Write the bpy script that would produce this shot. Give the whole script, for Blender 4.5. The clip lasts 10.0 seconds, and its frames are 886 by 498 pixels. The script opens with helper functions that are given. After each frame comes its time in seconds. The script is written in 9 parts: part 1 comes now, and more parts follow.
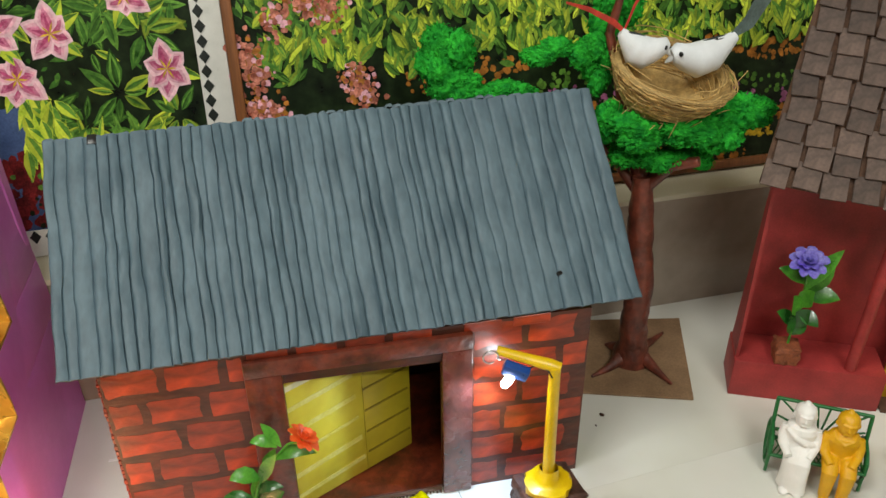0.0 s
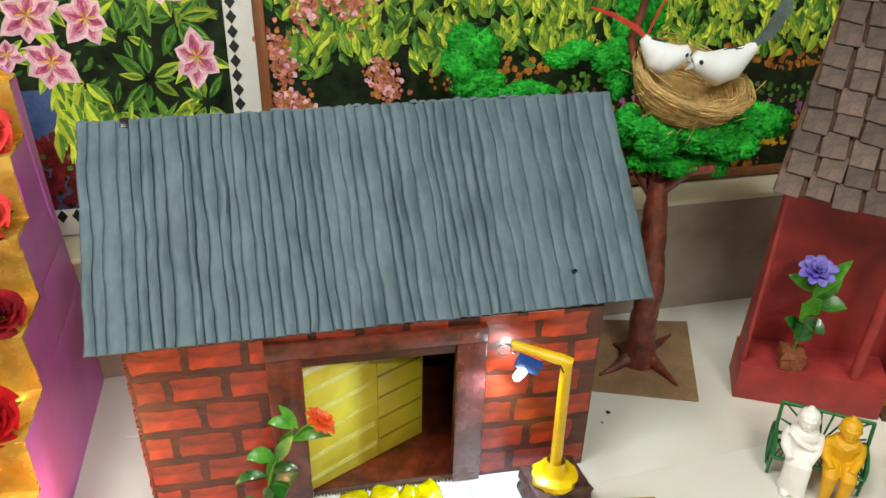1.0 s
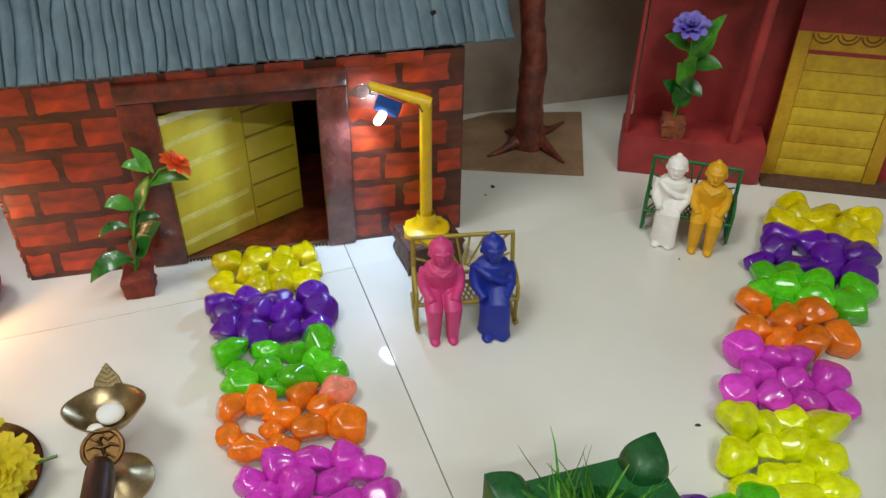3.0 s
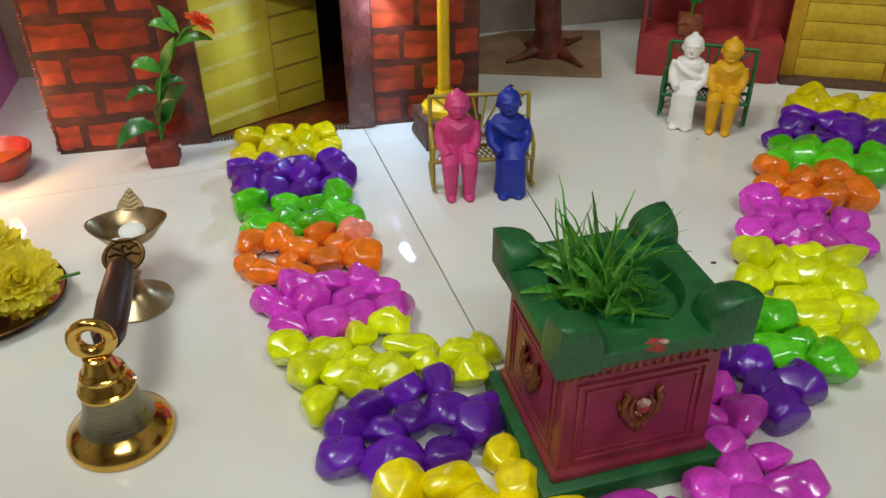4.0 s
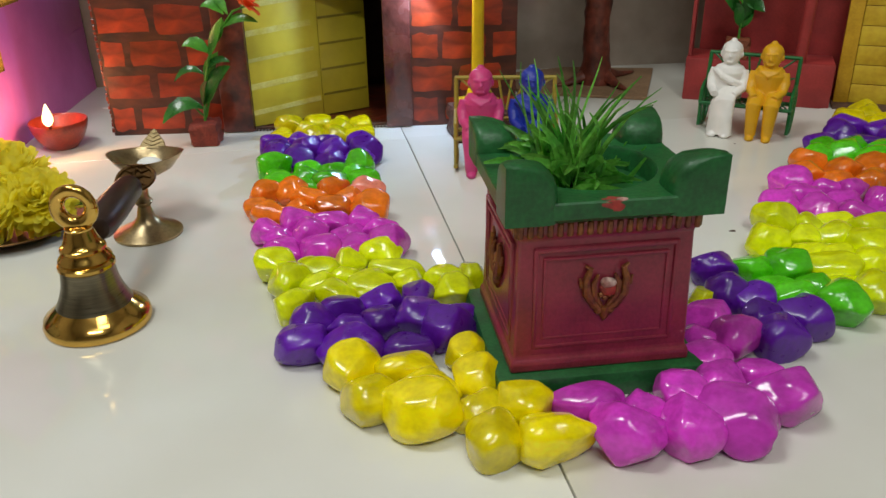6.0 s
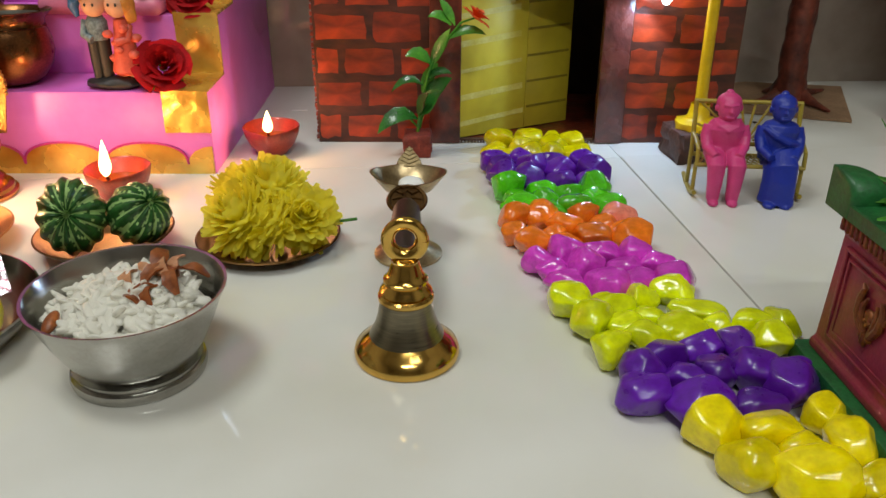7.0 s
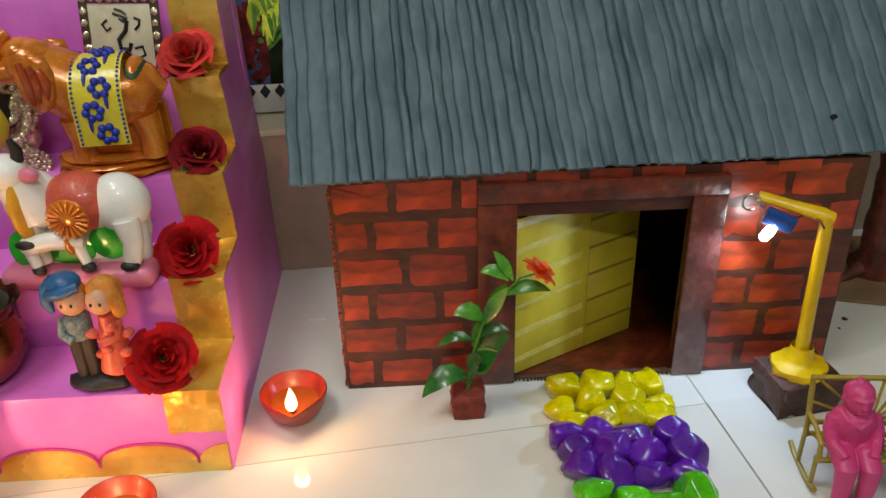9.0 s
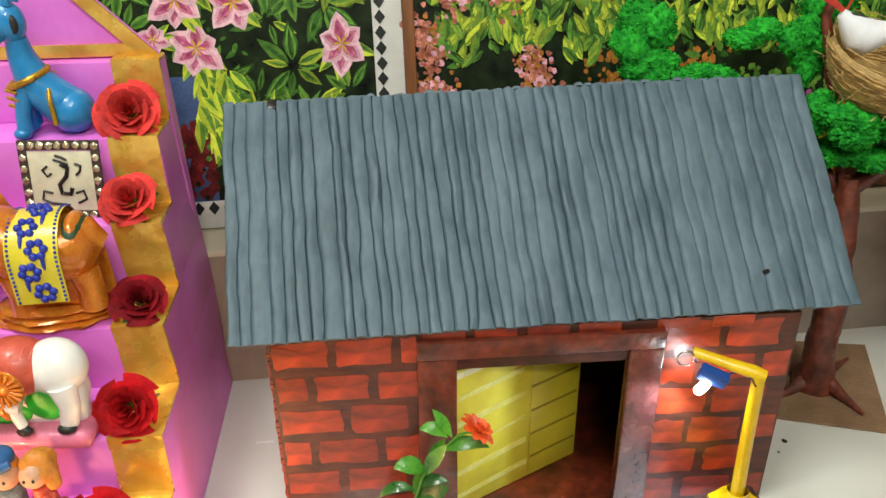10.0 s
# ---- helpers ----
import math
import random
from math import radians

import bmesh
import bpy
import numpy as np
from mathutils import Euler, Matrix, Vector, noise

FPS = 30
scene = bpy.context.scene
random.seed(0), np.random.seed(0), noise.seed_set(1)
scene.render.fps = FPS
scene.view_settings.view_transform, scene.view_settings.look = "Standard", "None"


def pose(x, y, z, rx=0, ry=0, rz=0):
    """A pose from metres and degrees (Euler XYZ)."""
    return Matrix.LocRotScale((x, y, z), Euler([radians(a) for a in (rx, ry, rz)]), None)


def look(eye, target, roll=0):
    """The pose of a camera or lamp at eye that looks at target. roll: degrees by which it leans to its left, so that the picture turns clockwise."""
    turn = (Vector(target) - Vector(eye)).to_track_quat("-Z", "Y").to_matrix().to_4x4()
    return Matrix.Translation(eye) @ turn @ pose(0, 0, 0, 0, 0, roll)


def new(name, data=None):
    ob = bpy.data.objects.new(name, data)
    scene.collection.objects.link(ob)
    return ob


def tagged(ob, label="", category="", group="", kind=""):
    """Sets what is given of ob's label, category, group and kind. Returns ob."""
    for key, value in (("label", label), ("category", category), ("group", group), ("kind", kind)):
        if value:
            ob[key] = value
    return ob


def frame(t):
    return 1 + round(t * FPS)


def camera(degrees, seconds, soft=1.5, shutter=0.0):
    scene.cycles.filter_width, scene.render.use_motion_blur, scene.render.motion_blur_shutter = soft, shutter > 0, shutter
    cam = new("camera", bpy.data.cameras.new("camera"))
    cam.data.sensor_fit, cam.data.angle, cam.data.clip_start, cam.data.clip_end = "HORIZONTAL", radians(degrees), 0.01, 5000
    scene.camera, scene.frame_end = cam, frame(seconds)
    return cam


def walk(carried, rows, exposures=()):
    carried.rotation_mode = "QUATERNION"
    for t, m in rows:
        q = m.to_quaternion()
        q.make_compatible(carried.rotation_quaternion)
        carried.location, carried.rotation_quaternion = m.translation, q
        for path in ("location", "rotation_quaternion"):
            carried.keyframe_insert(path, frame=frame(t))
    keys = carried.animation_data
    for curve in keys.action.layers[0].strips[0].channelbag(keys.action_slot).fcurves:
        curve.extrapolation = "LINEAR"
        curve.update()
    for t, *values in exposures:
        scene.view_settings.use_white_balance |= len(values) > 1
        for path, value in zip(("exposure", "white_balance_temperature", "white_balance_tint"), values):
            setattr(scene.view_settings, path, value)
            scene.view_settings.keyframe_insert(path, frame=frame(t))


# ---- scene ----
cam = camera(57.0, 10.0)
PATH = [
    (0, (0.195, -0.623, 0.697), (0.534, 1.054, -0.339), -0.6),
    (0.5, (0.163, -0.629, 0.693), (0.484, 1.063, -0.323), 1.1),
    (1, (0.176, -0.64, 0.704), (0.505, 1.036, -0.336), 1.5),
    (1.5, (0.176, -0.671, 0.632), (0.522, 0.971, -0.458), 1.7),
    (2, (0.212, -0.694, 0.606), (0.56, 0.905, -0.543), 1.7),
    (2.5, (0.247, -0.724, 0.571), (0.607, 0.841, -0.621), 1.4),
    (2.7, (0.268, -0.732, 0.571), (0.637, 0.819, -0.638), 1.3),
    (3.8, (0.274, -0.849, 0.457), (0.613, 0.726, -0.728), -0.8),
    (4, (0.26, -0.867, 0.423), (0.573, 0.748, -0.713), -0.5),
    (4.5, (0.274, -0.908, 0.364), (0.509, 0.81, -0.633), -0.4),
    (5, (0.337, -0.968, 0.327), (0.466, 0.828, -0.544), -1.3),
    (5.2, (0.352, -0.987, 0.303), (0.455, 0.818, -0.552), -1.5),
    (6.3, (0.285, -0.933, 0.285), (0.402, 0.867, -0.577), -0.3),
    (6.5, (0.237, -0.931, 0.294), (0.347, 0.868, -0.572), 0.5),
    (7, (0.137, -0.906, 0.31), (0.151, 0.887, -0.578), 0.3),
    (7.5, (0.017, -0.886, 0.324), (-0.026, 0.902, -0.571), 0.4),
    (8, (-0.017, -0.819, 0.406), (-0.077, 0.95, -0.526), -0.5),
    (8.5, (0.021, -0.689, 0.467), (0.024, 1.067, -0.491), -1.8),
    (9, (0.075, -0.641, 0.507), (0.135, 1.109, -0.461), -1.7),
    (9.5, (0.15, -0.584, 0.613), (0.219, 1.148, -0.385), -1.5),
    (10, (0.113, -0.584, 0.627), (0.231, 1.165, -0.337), -0.8),
]
walk(cam, [(t, look(eye, target, roll)) for t, eye, target, roll in PATH],
     [(0, 0.27, 6900, 10), (0.5, 0.43, 6900, 10), (1, 0.57, 6900, 10), (1.5, 0.13, 6600, 10), (2, -0.03, 6550, 10), (2.5, -0.04, 6550, 10), (4, -0.10, 6500, 10), (5, -0.12, 6500, 10), (6.5, -0.18, 6550, 10), (7, -0.28, 6550, 10), (7.5, -0.38, 6700, 10), (8, -0.48, 6950, 10), (8.5, -0.50, 6880, 10), (9, -0.37, 6850, 10), (9.5, 0.06, 6900, 10), (10, 0.54, 6900, 10)])

# ---------- world and large lights ----------
world = bpy.data.worlds.new("room_world")
scene.world = world
world.use_nodes = True
world.node_tree.nodes["Background"].inputs[0].default_value = (0.9, 0.95, 1.0, 1)
world.node_tree.nodes["Background"].inputs[1].default_value = 0.006


def lamp(name, kind, m, power, colour, size=0.1, size_y=None, spot=None):
    data = bpy.data.lights.new(name, kind)
    data.energy, data.color = power, colour
    if kind == "AREA":
        data.size = size
        if size_y:
            data.shape, data.size_y = "RECTANGLE", size_y
    elif kind == "SPOT":
        data.spot_size, data.spot_blend, data.shadow_soft_size = radians(spot), 0.6, size
    else:
        data.shadow_soft_size = size
    ob = new(name, data)
    ob.matrix_world = m
    return ob


# a tube light high on the far side of the room, itself out of view
lamp("tube_light", "AREA", look((0.35, -2.42, 2.42), (0.2, -0.2, 0.1)), 23, (0.95, 1.0, 0.975), 1.2, 0.05)
# two unseen overhead fills, added to light the stand and the right-hand floor
lamp("overhead_fill_light", "AREA", look((-0.68, -0.62, 2.45), (-0.16, -0.2, 0)), 29.5, (0.95, 1.0, 0.975), 0.9, 0.6)
lamp("overhead_fill_light", "AREA", look((0.80, -1.45, 2.45), (0.5, -0.2, 0)), 13, (0.95, 1.0, 0.975), 0.8, 0.6)

# ---------- materials ----------


def shader(name, base, rough=0.5, metal=0.0, var=0.12, scale=60.0, other=None, fine=400.0, bump=0.15, coat=0.0,
           spec=0.5, trans=0.0, emit=0.0, stretch=(1, 1, 1), island=0.0, each=0.0, rvar=0.08, sss=0.0):
    """A surface with variation at two scales, fine relief, and a shift of tone from piece to piece."""
    m = bpy.data.materials.new(name)
    m.use_nodes = True
    nt = m.node_tree
    nd, ln = nt.nodes, nt.links
    p = nd["Principled BSDF"]
    tc = nd.new("ShaderNodeTexCoord")
    mp = nd.new("ShaderNodeMapping")
    mp.inputs["Scale"].default_value = stretch
    ln.new(tc.outputs["Object"], mp.inputs["Vector"])
    n1, n2 = nd.new("ShaderNodeTexNoise"), nd.new("ShaderNodeTexNoise")
    n1.inputs["Scale"].default_value, n2.inputs["Scale"].default_value = scale, fine
    n1.inputs["Detail"].default_value, n2.inputs["Detail"].default_value = 4, 3
    for n in (n1, n2):
        ln.new(mp.outputs[0], n.inputs["Vector"])
    ramp = nd.new("ShaderNodeValToRGB")
    lo = other if other else tuple(c * (1 - 1.4 * var) for c in base)
    hi = base if other else tuple(min(1, c * (1 + 1.0 * var)) for c in base)
    ramp.color_ramp.elements[0].position, ramp.color_ramp.elements[1].position = 0.32, 0.68
    ramp.color_ramp.elements[0].color, ramp.color_ramp.elements[1].color = (*lo, 1), (*hi, 1)
    ln.new(n1.outputs["Fac"], ramp.inputs[0])
    mix = nd.new("ShaderNodeMixRGB")
    mix.blend_type, mix.inputs[0].default_value = "OVERLAY", min(1, var * 2)
    ln.new(ramp.outputs[0], mix.inputs[1])
    ln.new(n2.outputs["Fac"], mix.inputs[2])
    col = mix.outputs[0]
    if each or island:
        info = nd.new("ShaderNodeObjectInfo") if each else nd.new("ShaderNodeNewGeometry")
        hsv = nd.new("ShaderNodeHueSaturation")
        rng = nd.new("ShaderNodeMapRange")
        amount = each or island
        rng.inputs["To Min"].default_value, rng.inputs["To Max"].default_value = 1 - amount, 1 + amount
        ln.new(info.outputs["Random" if each else "Random Per Island"], rng.inputs["Value"])
        ln.new(rng.outputs[0], hsv.inputs["Value"])
        ln.new(col, hsv.inputs["Color"])
        col = hsv.outputs[0]
    ln.new(col, p.inputs["Base Color"])
    rr = nd.new("ShaderNodeMapRange")
    rr.inputs["To Min"].default_value, rr.inputs["To Max"].default_value = max(0.02, rough - rvar), min(1, rough + rvar)
    ln.new(n1.outputs["Fac"], rr.inputs["Value"])
    ln.new(rr.outputs[0], p.inputs["Roughness"])
    p.inputs["Metallic"].default_value = metal
    p.inputs["Specular IOR Level"].default_value = spec
    p.inputs["Coat Weight"].default_value = coat
    p.inputs["Coat Roughness"].default_value = 0.08
    p.inputs["Transmission Weight"].default_value = trans
    if sss:
        p.inputs["Subsurface Weight"].default_value = sss
        p.inputs["Subsurface Radius"].default_value = (0.004, 0.002, 0.001)
    if emit:
        p.inputs["Emission Color"].default_value = (*base, 1)
        p.inputs["Emission Strength"].default_value = emit
    if bump:
        b = nd.new("ShaderNodeBump")
        b.inputs["Strength"].default_value, b.inputs["Distance"].default_value = bump, 0.002
        ln.new(n2.outputs["Fac"], b.inputs["Height"])
        ln.new(b.outputs[0], p.inputs["Normal"])
    return m


def thin(m, share=0.5):
    """Lets light through a thin petal or leaf."""
    nt = m.node_tree
    p, out = nt.nodes["Principled BSDF"], nt.nodes["Material Output"]
    tr, mx = nt.nodes.new("ShaderNodeBsdfTranslucent"), nt.nodes.new("ShaderNodeMixShader")
    nt.links.new(p.inputs["Base Color"].links[0].from_socket, tr.inputs["Color"])
    mx.inputs[0].default_value = share
    nt.links.new(p.outputs[0], mx.inputs[1])
    nt.links.new(tr.outputs[0], mx.inputs[2])
    nt.links.new(mx.outputs[0], out.inputs["Surface"])
    return m


def rgb(h):
    """Linear colour from a hex sRGB string."""
    v = [int(h[i:i + 2], 16) / 255 for i in (0, 2, 4)]
    return tuple(c / 12.92 if c <= 0.04045 else ((c + 0.055) / 1.055) ** 2.4 for c in v)


MARBLE = shader("white_marble", rgb("e9e9e4"), 0.045, var=0.06, scale=3.2, fine=14, bump=0.004, spec=0.5, rvar=0.025, other=rgb("d6d3c8"))
GROUT = shader("grey_grout", rgb("c6c2b8"), 0.8)
DADO = shader("beige_wall_tile", rgb("ab9d8f"), 0.04, var=0.1, scale=6, fine=40, bump=0.0, other=rgb("96887b"), rvar=0.015)
CREAM = shader("cream_ledge_paint", rgb("d8d0b8"), 0.4, var=0.05, scale=9)
PLASTER = shader("room_wall_paint", rgb("a49b8f"), 0.7, var=0.05, scale=6)
SLATE = shader("slate_blue_roof_paint", rgb("5c717c"), 0.55, var=0.14, scale=22, fine=110, stretch=(1.8, 0.7, 0.7), bump=0.2, other=rgb("485c67"))
BRICK = shader("orange_red_brick_paint", rgb("b03a16"), 0.36, var=0.24, scale=52, fine=150, bump=0.35, each=0.22, other=rgb("5a1f10"), spec=0.55, coat=0.2, stretch=(0.5, 1, 1.1))
MORTAR = shader("brown_wall_paint", rgb("5c2816"), 0.45, var=0.3, scale=48, fine=120, bump=0.5, other=rgb("32150c"), coat=0.25, stretch=(0.5, 1, 1.2))
FRAMEBROWN = shader("red_brown_door_frame_paint", rgb("752f1b"), 0.36, var=0.3, scale=45, fine=130, bump=0.6, coat=0.35, other=rgb("3f1a10"))
TAPE = shader("clear_tape_over_brown_paint", rgb("6b342b"), 0.26, var=0.25, scale=35, fine=110, bump=0.7, coat=0.6, other=rgb("45201a"))
CARD = shader("brown_cardboard", rgb("9a7a5c"), 0.8, var=0.15, scale=30, other=rgb("83664b"))
DARKCARD = shader("dark_cardboard_edge", rgb("5b4132"), 0.9, var=0.2, scale=120)
# card darkened in its colour to carry the shade inside the house
INSIDE = shader("shaded_card_interior", rgb("4a3a30"), 0.9)
DOORYEL = shader("yellow_door_paint", rgb("d9c43c"), 0.45, var=0.1, scale=14, fine=60, bump=0.1)
DOORYEL2 = shader("olive_yellow_door_paint", rgb("c0ab2c"), 0.45, var=0.08, scale=14, fine=60, bump=0.1)
STRIPE = shader("pale_yellow_stripe_paint", rgb("e4d880"), 0.5, var=0.2, scale=40, other=rgb("d2c04a"))
STRIPED = shader("dark_olive_stripe_paint", rgb("85741c"), 0.5, var=0.1)
PINK = shader("magenta_paper", rgb("ee86e6"), 0.42, var=0.06, scale=14, fine=90, bump=0.25, other=rgb("de72d4"))
PINK2 = shader("magenta_line_paint", rgb("b8287e"), 0.5)
GOLDPAPER = shader("old_gold_foil_paper", rgb("ffd466"), 0.27, metal=0.5, var=0.2, scale=24, fine=45, bump=1.0, other=rgb("dca03c"), coat=0.5)
LAMPYEL = shader("yellow_painted_tube", rgb("e0b90c"), 0.35, var=0.08, coat=0.3)
BARK = shader("dark_brown_bark", rgb("4b2d22"), 0.6, var=0.3, scale=70, fine=200, bump=0.9, coat=0.2)
BLUEPL = shader("blue_plastic", rgb("12458f"), 0.3, var=0.05)
STEELWIRE = shader("silver_wire", rgb("c8c8c8"), 0.2, metal=1.0, var=0.03, bump=0)
TRUNK = shader("red_brown_trunk_paint", rgb("854130"), 0.42, var=0.3, scale=40, fine=120, bump=0.9, other=rgb("4a2219"), coat=0.2)
MOSS = shader("bright_green_sponge", rgb("36c440"), 0.95, var=0.3, scale=90, fine=900, bump=0.8, other=rgb("168430"), spec=0.08, island=0.22)
STRAW = shader("tan_nest_fibre", rgb("c6a468"), 0.7, var=0.2, scale=120, island=0.3)
WHITEFOAM = shader("white_foam_bird", rgb("dfe2e6"), 0.7, var=0.04)
BLACKPL = shader("black_plastic", (0.01, 0.01, 0.01), 0.3, bump=0)
FEATHER = shader("grey_green_feather", rgb("5a6a68"), 0.7, var=0.2)
DARKFEATHER = shader("dark_grey_feather", rgb("2c3030"), 0.7, var=0.3)
REDFEATHER = shader("red_feather", rgb("b23324"), 0.7, var=0.2)
MAROONHUT = shader("brick_red_hut_paint", rgb("ae3a38"), 0.55, var=0.12, scale=30, other=rgb("8b2b2b"))
SHINGLE = shader("brown_card_shingle", rgb("625048"), 0.75, var=0.25, scale=50, fine=260, each=0.35, other=rgb("4a3d37"))
CHROMEYEL = shader("golden_yellow_hut_door", rgb("d8a826"), 0.5, var=0.14, scale=30, other=rgb("b58a17"))
HUTYEL = shader("yellow_hut_plank_paint", rgb("d8b830"), 0.5, var=0.14, scale=30, fine=120, other=rgb("c49c22"))
OCHRE = shader("ochre_line_paint", rgb("8f5a14"), 0.6)
PEB = {
    "olive yellow": shader("olive_yellow_pebble", rgb("dccc04"), 0.2, var=0.14, scale=1.6, fine=6, bump=0.015, coat=0.5, each=0.20),
    "purple": shader("purple_pebble", rgb("5a1699"), 0.3, var=0.14, scale=1.6, fine=6, bump=0.015, coat=0.25, each=0.31),
    "green": shader("green_pebble", rgb("52c214"), 0.2, var=0.14, scale=1.6, fine=6, bump=0.015, coat=0.5, each=0.22),
    "orange": shader("orange_pebble", rgb("ef7a18"), 0.2, var=0.14, scale=1.6, fine=6, bump=0.015, coat=0.5, each=0.20),
    "salmon pink": shader("salmon_pink_pebble", rgb("ee8a72"), 0.2, var=0.14, scale=1.6, fine=6, bump=0.015, coat=0.5, each=0.1),
    "magenta": shader("magenta_pebble", rgb("d43ec4"), 0.2, var=0.14, scale=1.6, fine=6, bump=0.015, coat=0.5, each=0.20),
    "lime": shader("lime_yellow_pebble", rgb("e0ea04"), 0.2, var=0.14, scale=1.6, fine=6, bump=0.015, coat=0.5, each=0.16),
    "deep yellow": shader("deep_yellow_pebble", rgb("f2dc02"), 0.2, var=0.14, scale=1.6, fine=6, bump=0.015, coat=0.5, each=0.18),
}
BELLGREY = shader("brushed_steel_grey", rgb("8c836e"), 0.3, metal=1.0, var=0.1, scale=200, bump=0.05, stretch=(0.2, 0.2, 3))
DISHBRASS = shader("dull_brown_brass", rgb("6a4c2a"), 0.4, metal=0.9, var=0.25, scale=50, bump=0.08, other=rgb("443018"))
LAMPBASE = shader("reddish_brass", rgb("b98250"), 0.22, metal=1.0, var=0.15, scale=40, bump=0.04, other=rgb("94602f"))
BRASS = shader("polished_brass", rgb("dcb25c"), 0.14, metal=1.0, var=0.08, bump=0.02, rvar=0.05)
OLDBRASS = shader("worn_grey_brass", rgb("b8a27c"), 0.33, metal=1.0, var=0.16, bump=0.05)
GOLD = shader("bright_gold", rgb("c2934a"), 0.42, metal=0.75, var=0.3, scale=160, bump=0.4, other=rgb("8f6430"))
COPPER = shader("aged_copper", rgb("96603c"), 0.28, metal=1.0, var=0.25, scale=22, bump=0.06, other=rgb("5e4026"))
STEEL = shader("stainless_steel", rgb("b2b0aa"), 0.2, metal=1.0, var=0.08, bump=0.0, rvar=0.07)
WOODDARK = shader("dark_wood_handle", rgb("33201a"), 0.4, var=0.2, scale=90, stretch=(1, 0.2, 1))
CAMPHOR = shader("white_camphor", rgb("f2f2ee"), 0.6, var=0.02)
CLAY = shader("red_terracotta", rgb("a8361f"), 0.42, var=0.2, scale=60, coat=0.35, other=rgb("7c2818"))
OIL = shader("orange_oil", rgb("9a4a1c"), 0.08, var=0.05, bump=0)
FLAME = shader("candle_flame", (1.0, 0.70, 0.28), 0.5, var=0.0, bump=0, emit=8.0)
LEDM = shader("led_bulb", (0.85, 0.92, 1.0), 0.3, var=0.0, bump=0, emit=40.0)
LEAF = thin(shader("green_plastic_leaf", rgb("74c844"), 0.3, var=0.2, scale=40, other=rgb("38862c"), coat=0.3, each=0.3), 0.3)
DEEPLEAF = shader("deep_green_plastic_leaf", rgb("2f7228"), 0.28, var=0.25, scale=40, other=rgb("123c16"), coat=0.4, each=0.3)
DARKLEAF = shader("mid_green_leaf", rgb("3f7a22"), 0.35, var=0.2, scale=24, other=rgb("2a5a18"))
GRASS = thin(shader("plastic_grass", rgb("8ace58"), 0.3, var=0.25, scale=60, other=rgb("4ca23c"), island=0.45), 0.5)
ORANGEPETAL = shader("orange_petal", rgb("f0642a"), 0.5, var=0.15)
VIOLETPETAL = shader("violet_petal", rgb("5a44b8"), 0.5, var=0.25, other=rgb("8d86d0"))
ROSE = shader("red_rose_petal", rgb("b80f18"), 0.75, var=0.2, scale=60, island=0.25, spec=0.2)
DARKROSE = shader("dark_red_rose_petal", rgb("860d1a"), 0.75, var=0.25, scale=60, island=0.25, spec=0.2)
CORALROSE = shader("coral_rose_petal", rgb("d83c38"), 0.7, var=0.22, scale=60, island=0.3, spec=0.2)
POTGREEN = shader("dark_green_pot_paint", rgb("185a2a"), 0.45, var=0.24, scale=50, coat=0.1)
POTMAROON = shader("maroon_pot_paint", rgb("8c2c3e"), 0.4, var=0.16, scale=40, coat=0.2)
POTGOLD = shader("worn_gold_paint", rgb("915a2a"), 0.4, metal=0.3, var=0.35, scale=120, other=rgb("6e3428"))
SOIL = shader("dark_soil", rgb("2a3a22"), 0.9, var=0.2)
MARIGOLD = thin(shader("yellow_chrysanthemum_petal", rgb("fff662"), 0.7, var=0.02, island=0.05, spec=0.12), 0.65)
MELON = shader("striped_dark_green_melon", rgb("33682a"), 0.35, var=0.3, scale=110, coat=0.2, other=rgb("163c14"))
MELONSTRIPE = shader("pale_green_stripe", rgb("a4c67a"), 0.4, var=0.2)
BANANA = shader("ripe_banana_skin", rgb("e8d810"), 0.38, var=0.07, scale=30, other=rgb("d4c414"))
BANANATIP = shader("cut_banana_stem", rgb("d8d5c8"), 0.7)
NUT = shader("wrinkled_red_brown_fruit", rgb("b44c2e"), 0.5, var=0.3, scale=110, fine=190, bump=0.8, other=rgb("803020"), stretch=(0.4, 1, 1), spec=0.35)
RICE = thin(shader("white_puffed_rice", rgb("fffdf4"), 0.45, var=0.0, bump=0.05, island=0.03), 0.45)
ALMOND = shader("brown_nut_slice", rgb("a8602c"), 0.4, var=0.3, island=0.3, other=rgb("6e3415"))
FOIL = shader("silver_foil", rgb("dccfd8"), 0.25, metal=0.9, var=0.1, fine=240, bump=0.35)
WRAPBLUE = shader("blue_wrapper_print", rgb("1288d8"), 0.25, var=0.1)
WRAPYEL = shader("yellow_wrapper_print", rgb("e2d01c"), 0.3, var=0.1)
WRAPWHITE = shader("white_wrapper_print", rgb("dfe5e3"), 0.3, var=0.05)
WRAPRED = shader("red_wrapper_print", rgb("b02748"), 0.3, var=0.05)
WAXPINK = shader("pink_plastic_figure", rgb("d0407f"), 0.42, var=0.05, sss=0.05)
WAXBLUE = shader("royal_blue_plastic_figure", rgb("1a2f9a"), 0.42, var=0.05)
WAXWHITE = shader("white_plastic_figure", rgb("f0eeea"), 0.45, var=0.03)
WAXYEL = shader("yellow_plastic_figure", rgb("e0a716"), 0.42, var=0.05)
BENCHOLIVE = shader("olive_gold_bench_plastic", rgb("a38f35"), 0.4, var=0.1)
BENCHGREEN = shader("dark_green_bench_plastic", rgb("1d6a35"), 0.4, var=0.1)

# ---------- mesh helpers ----------


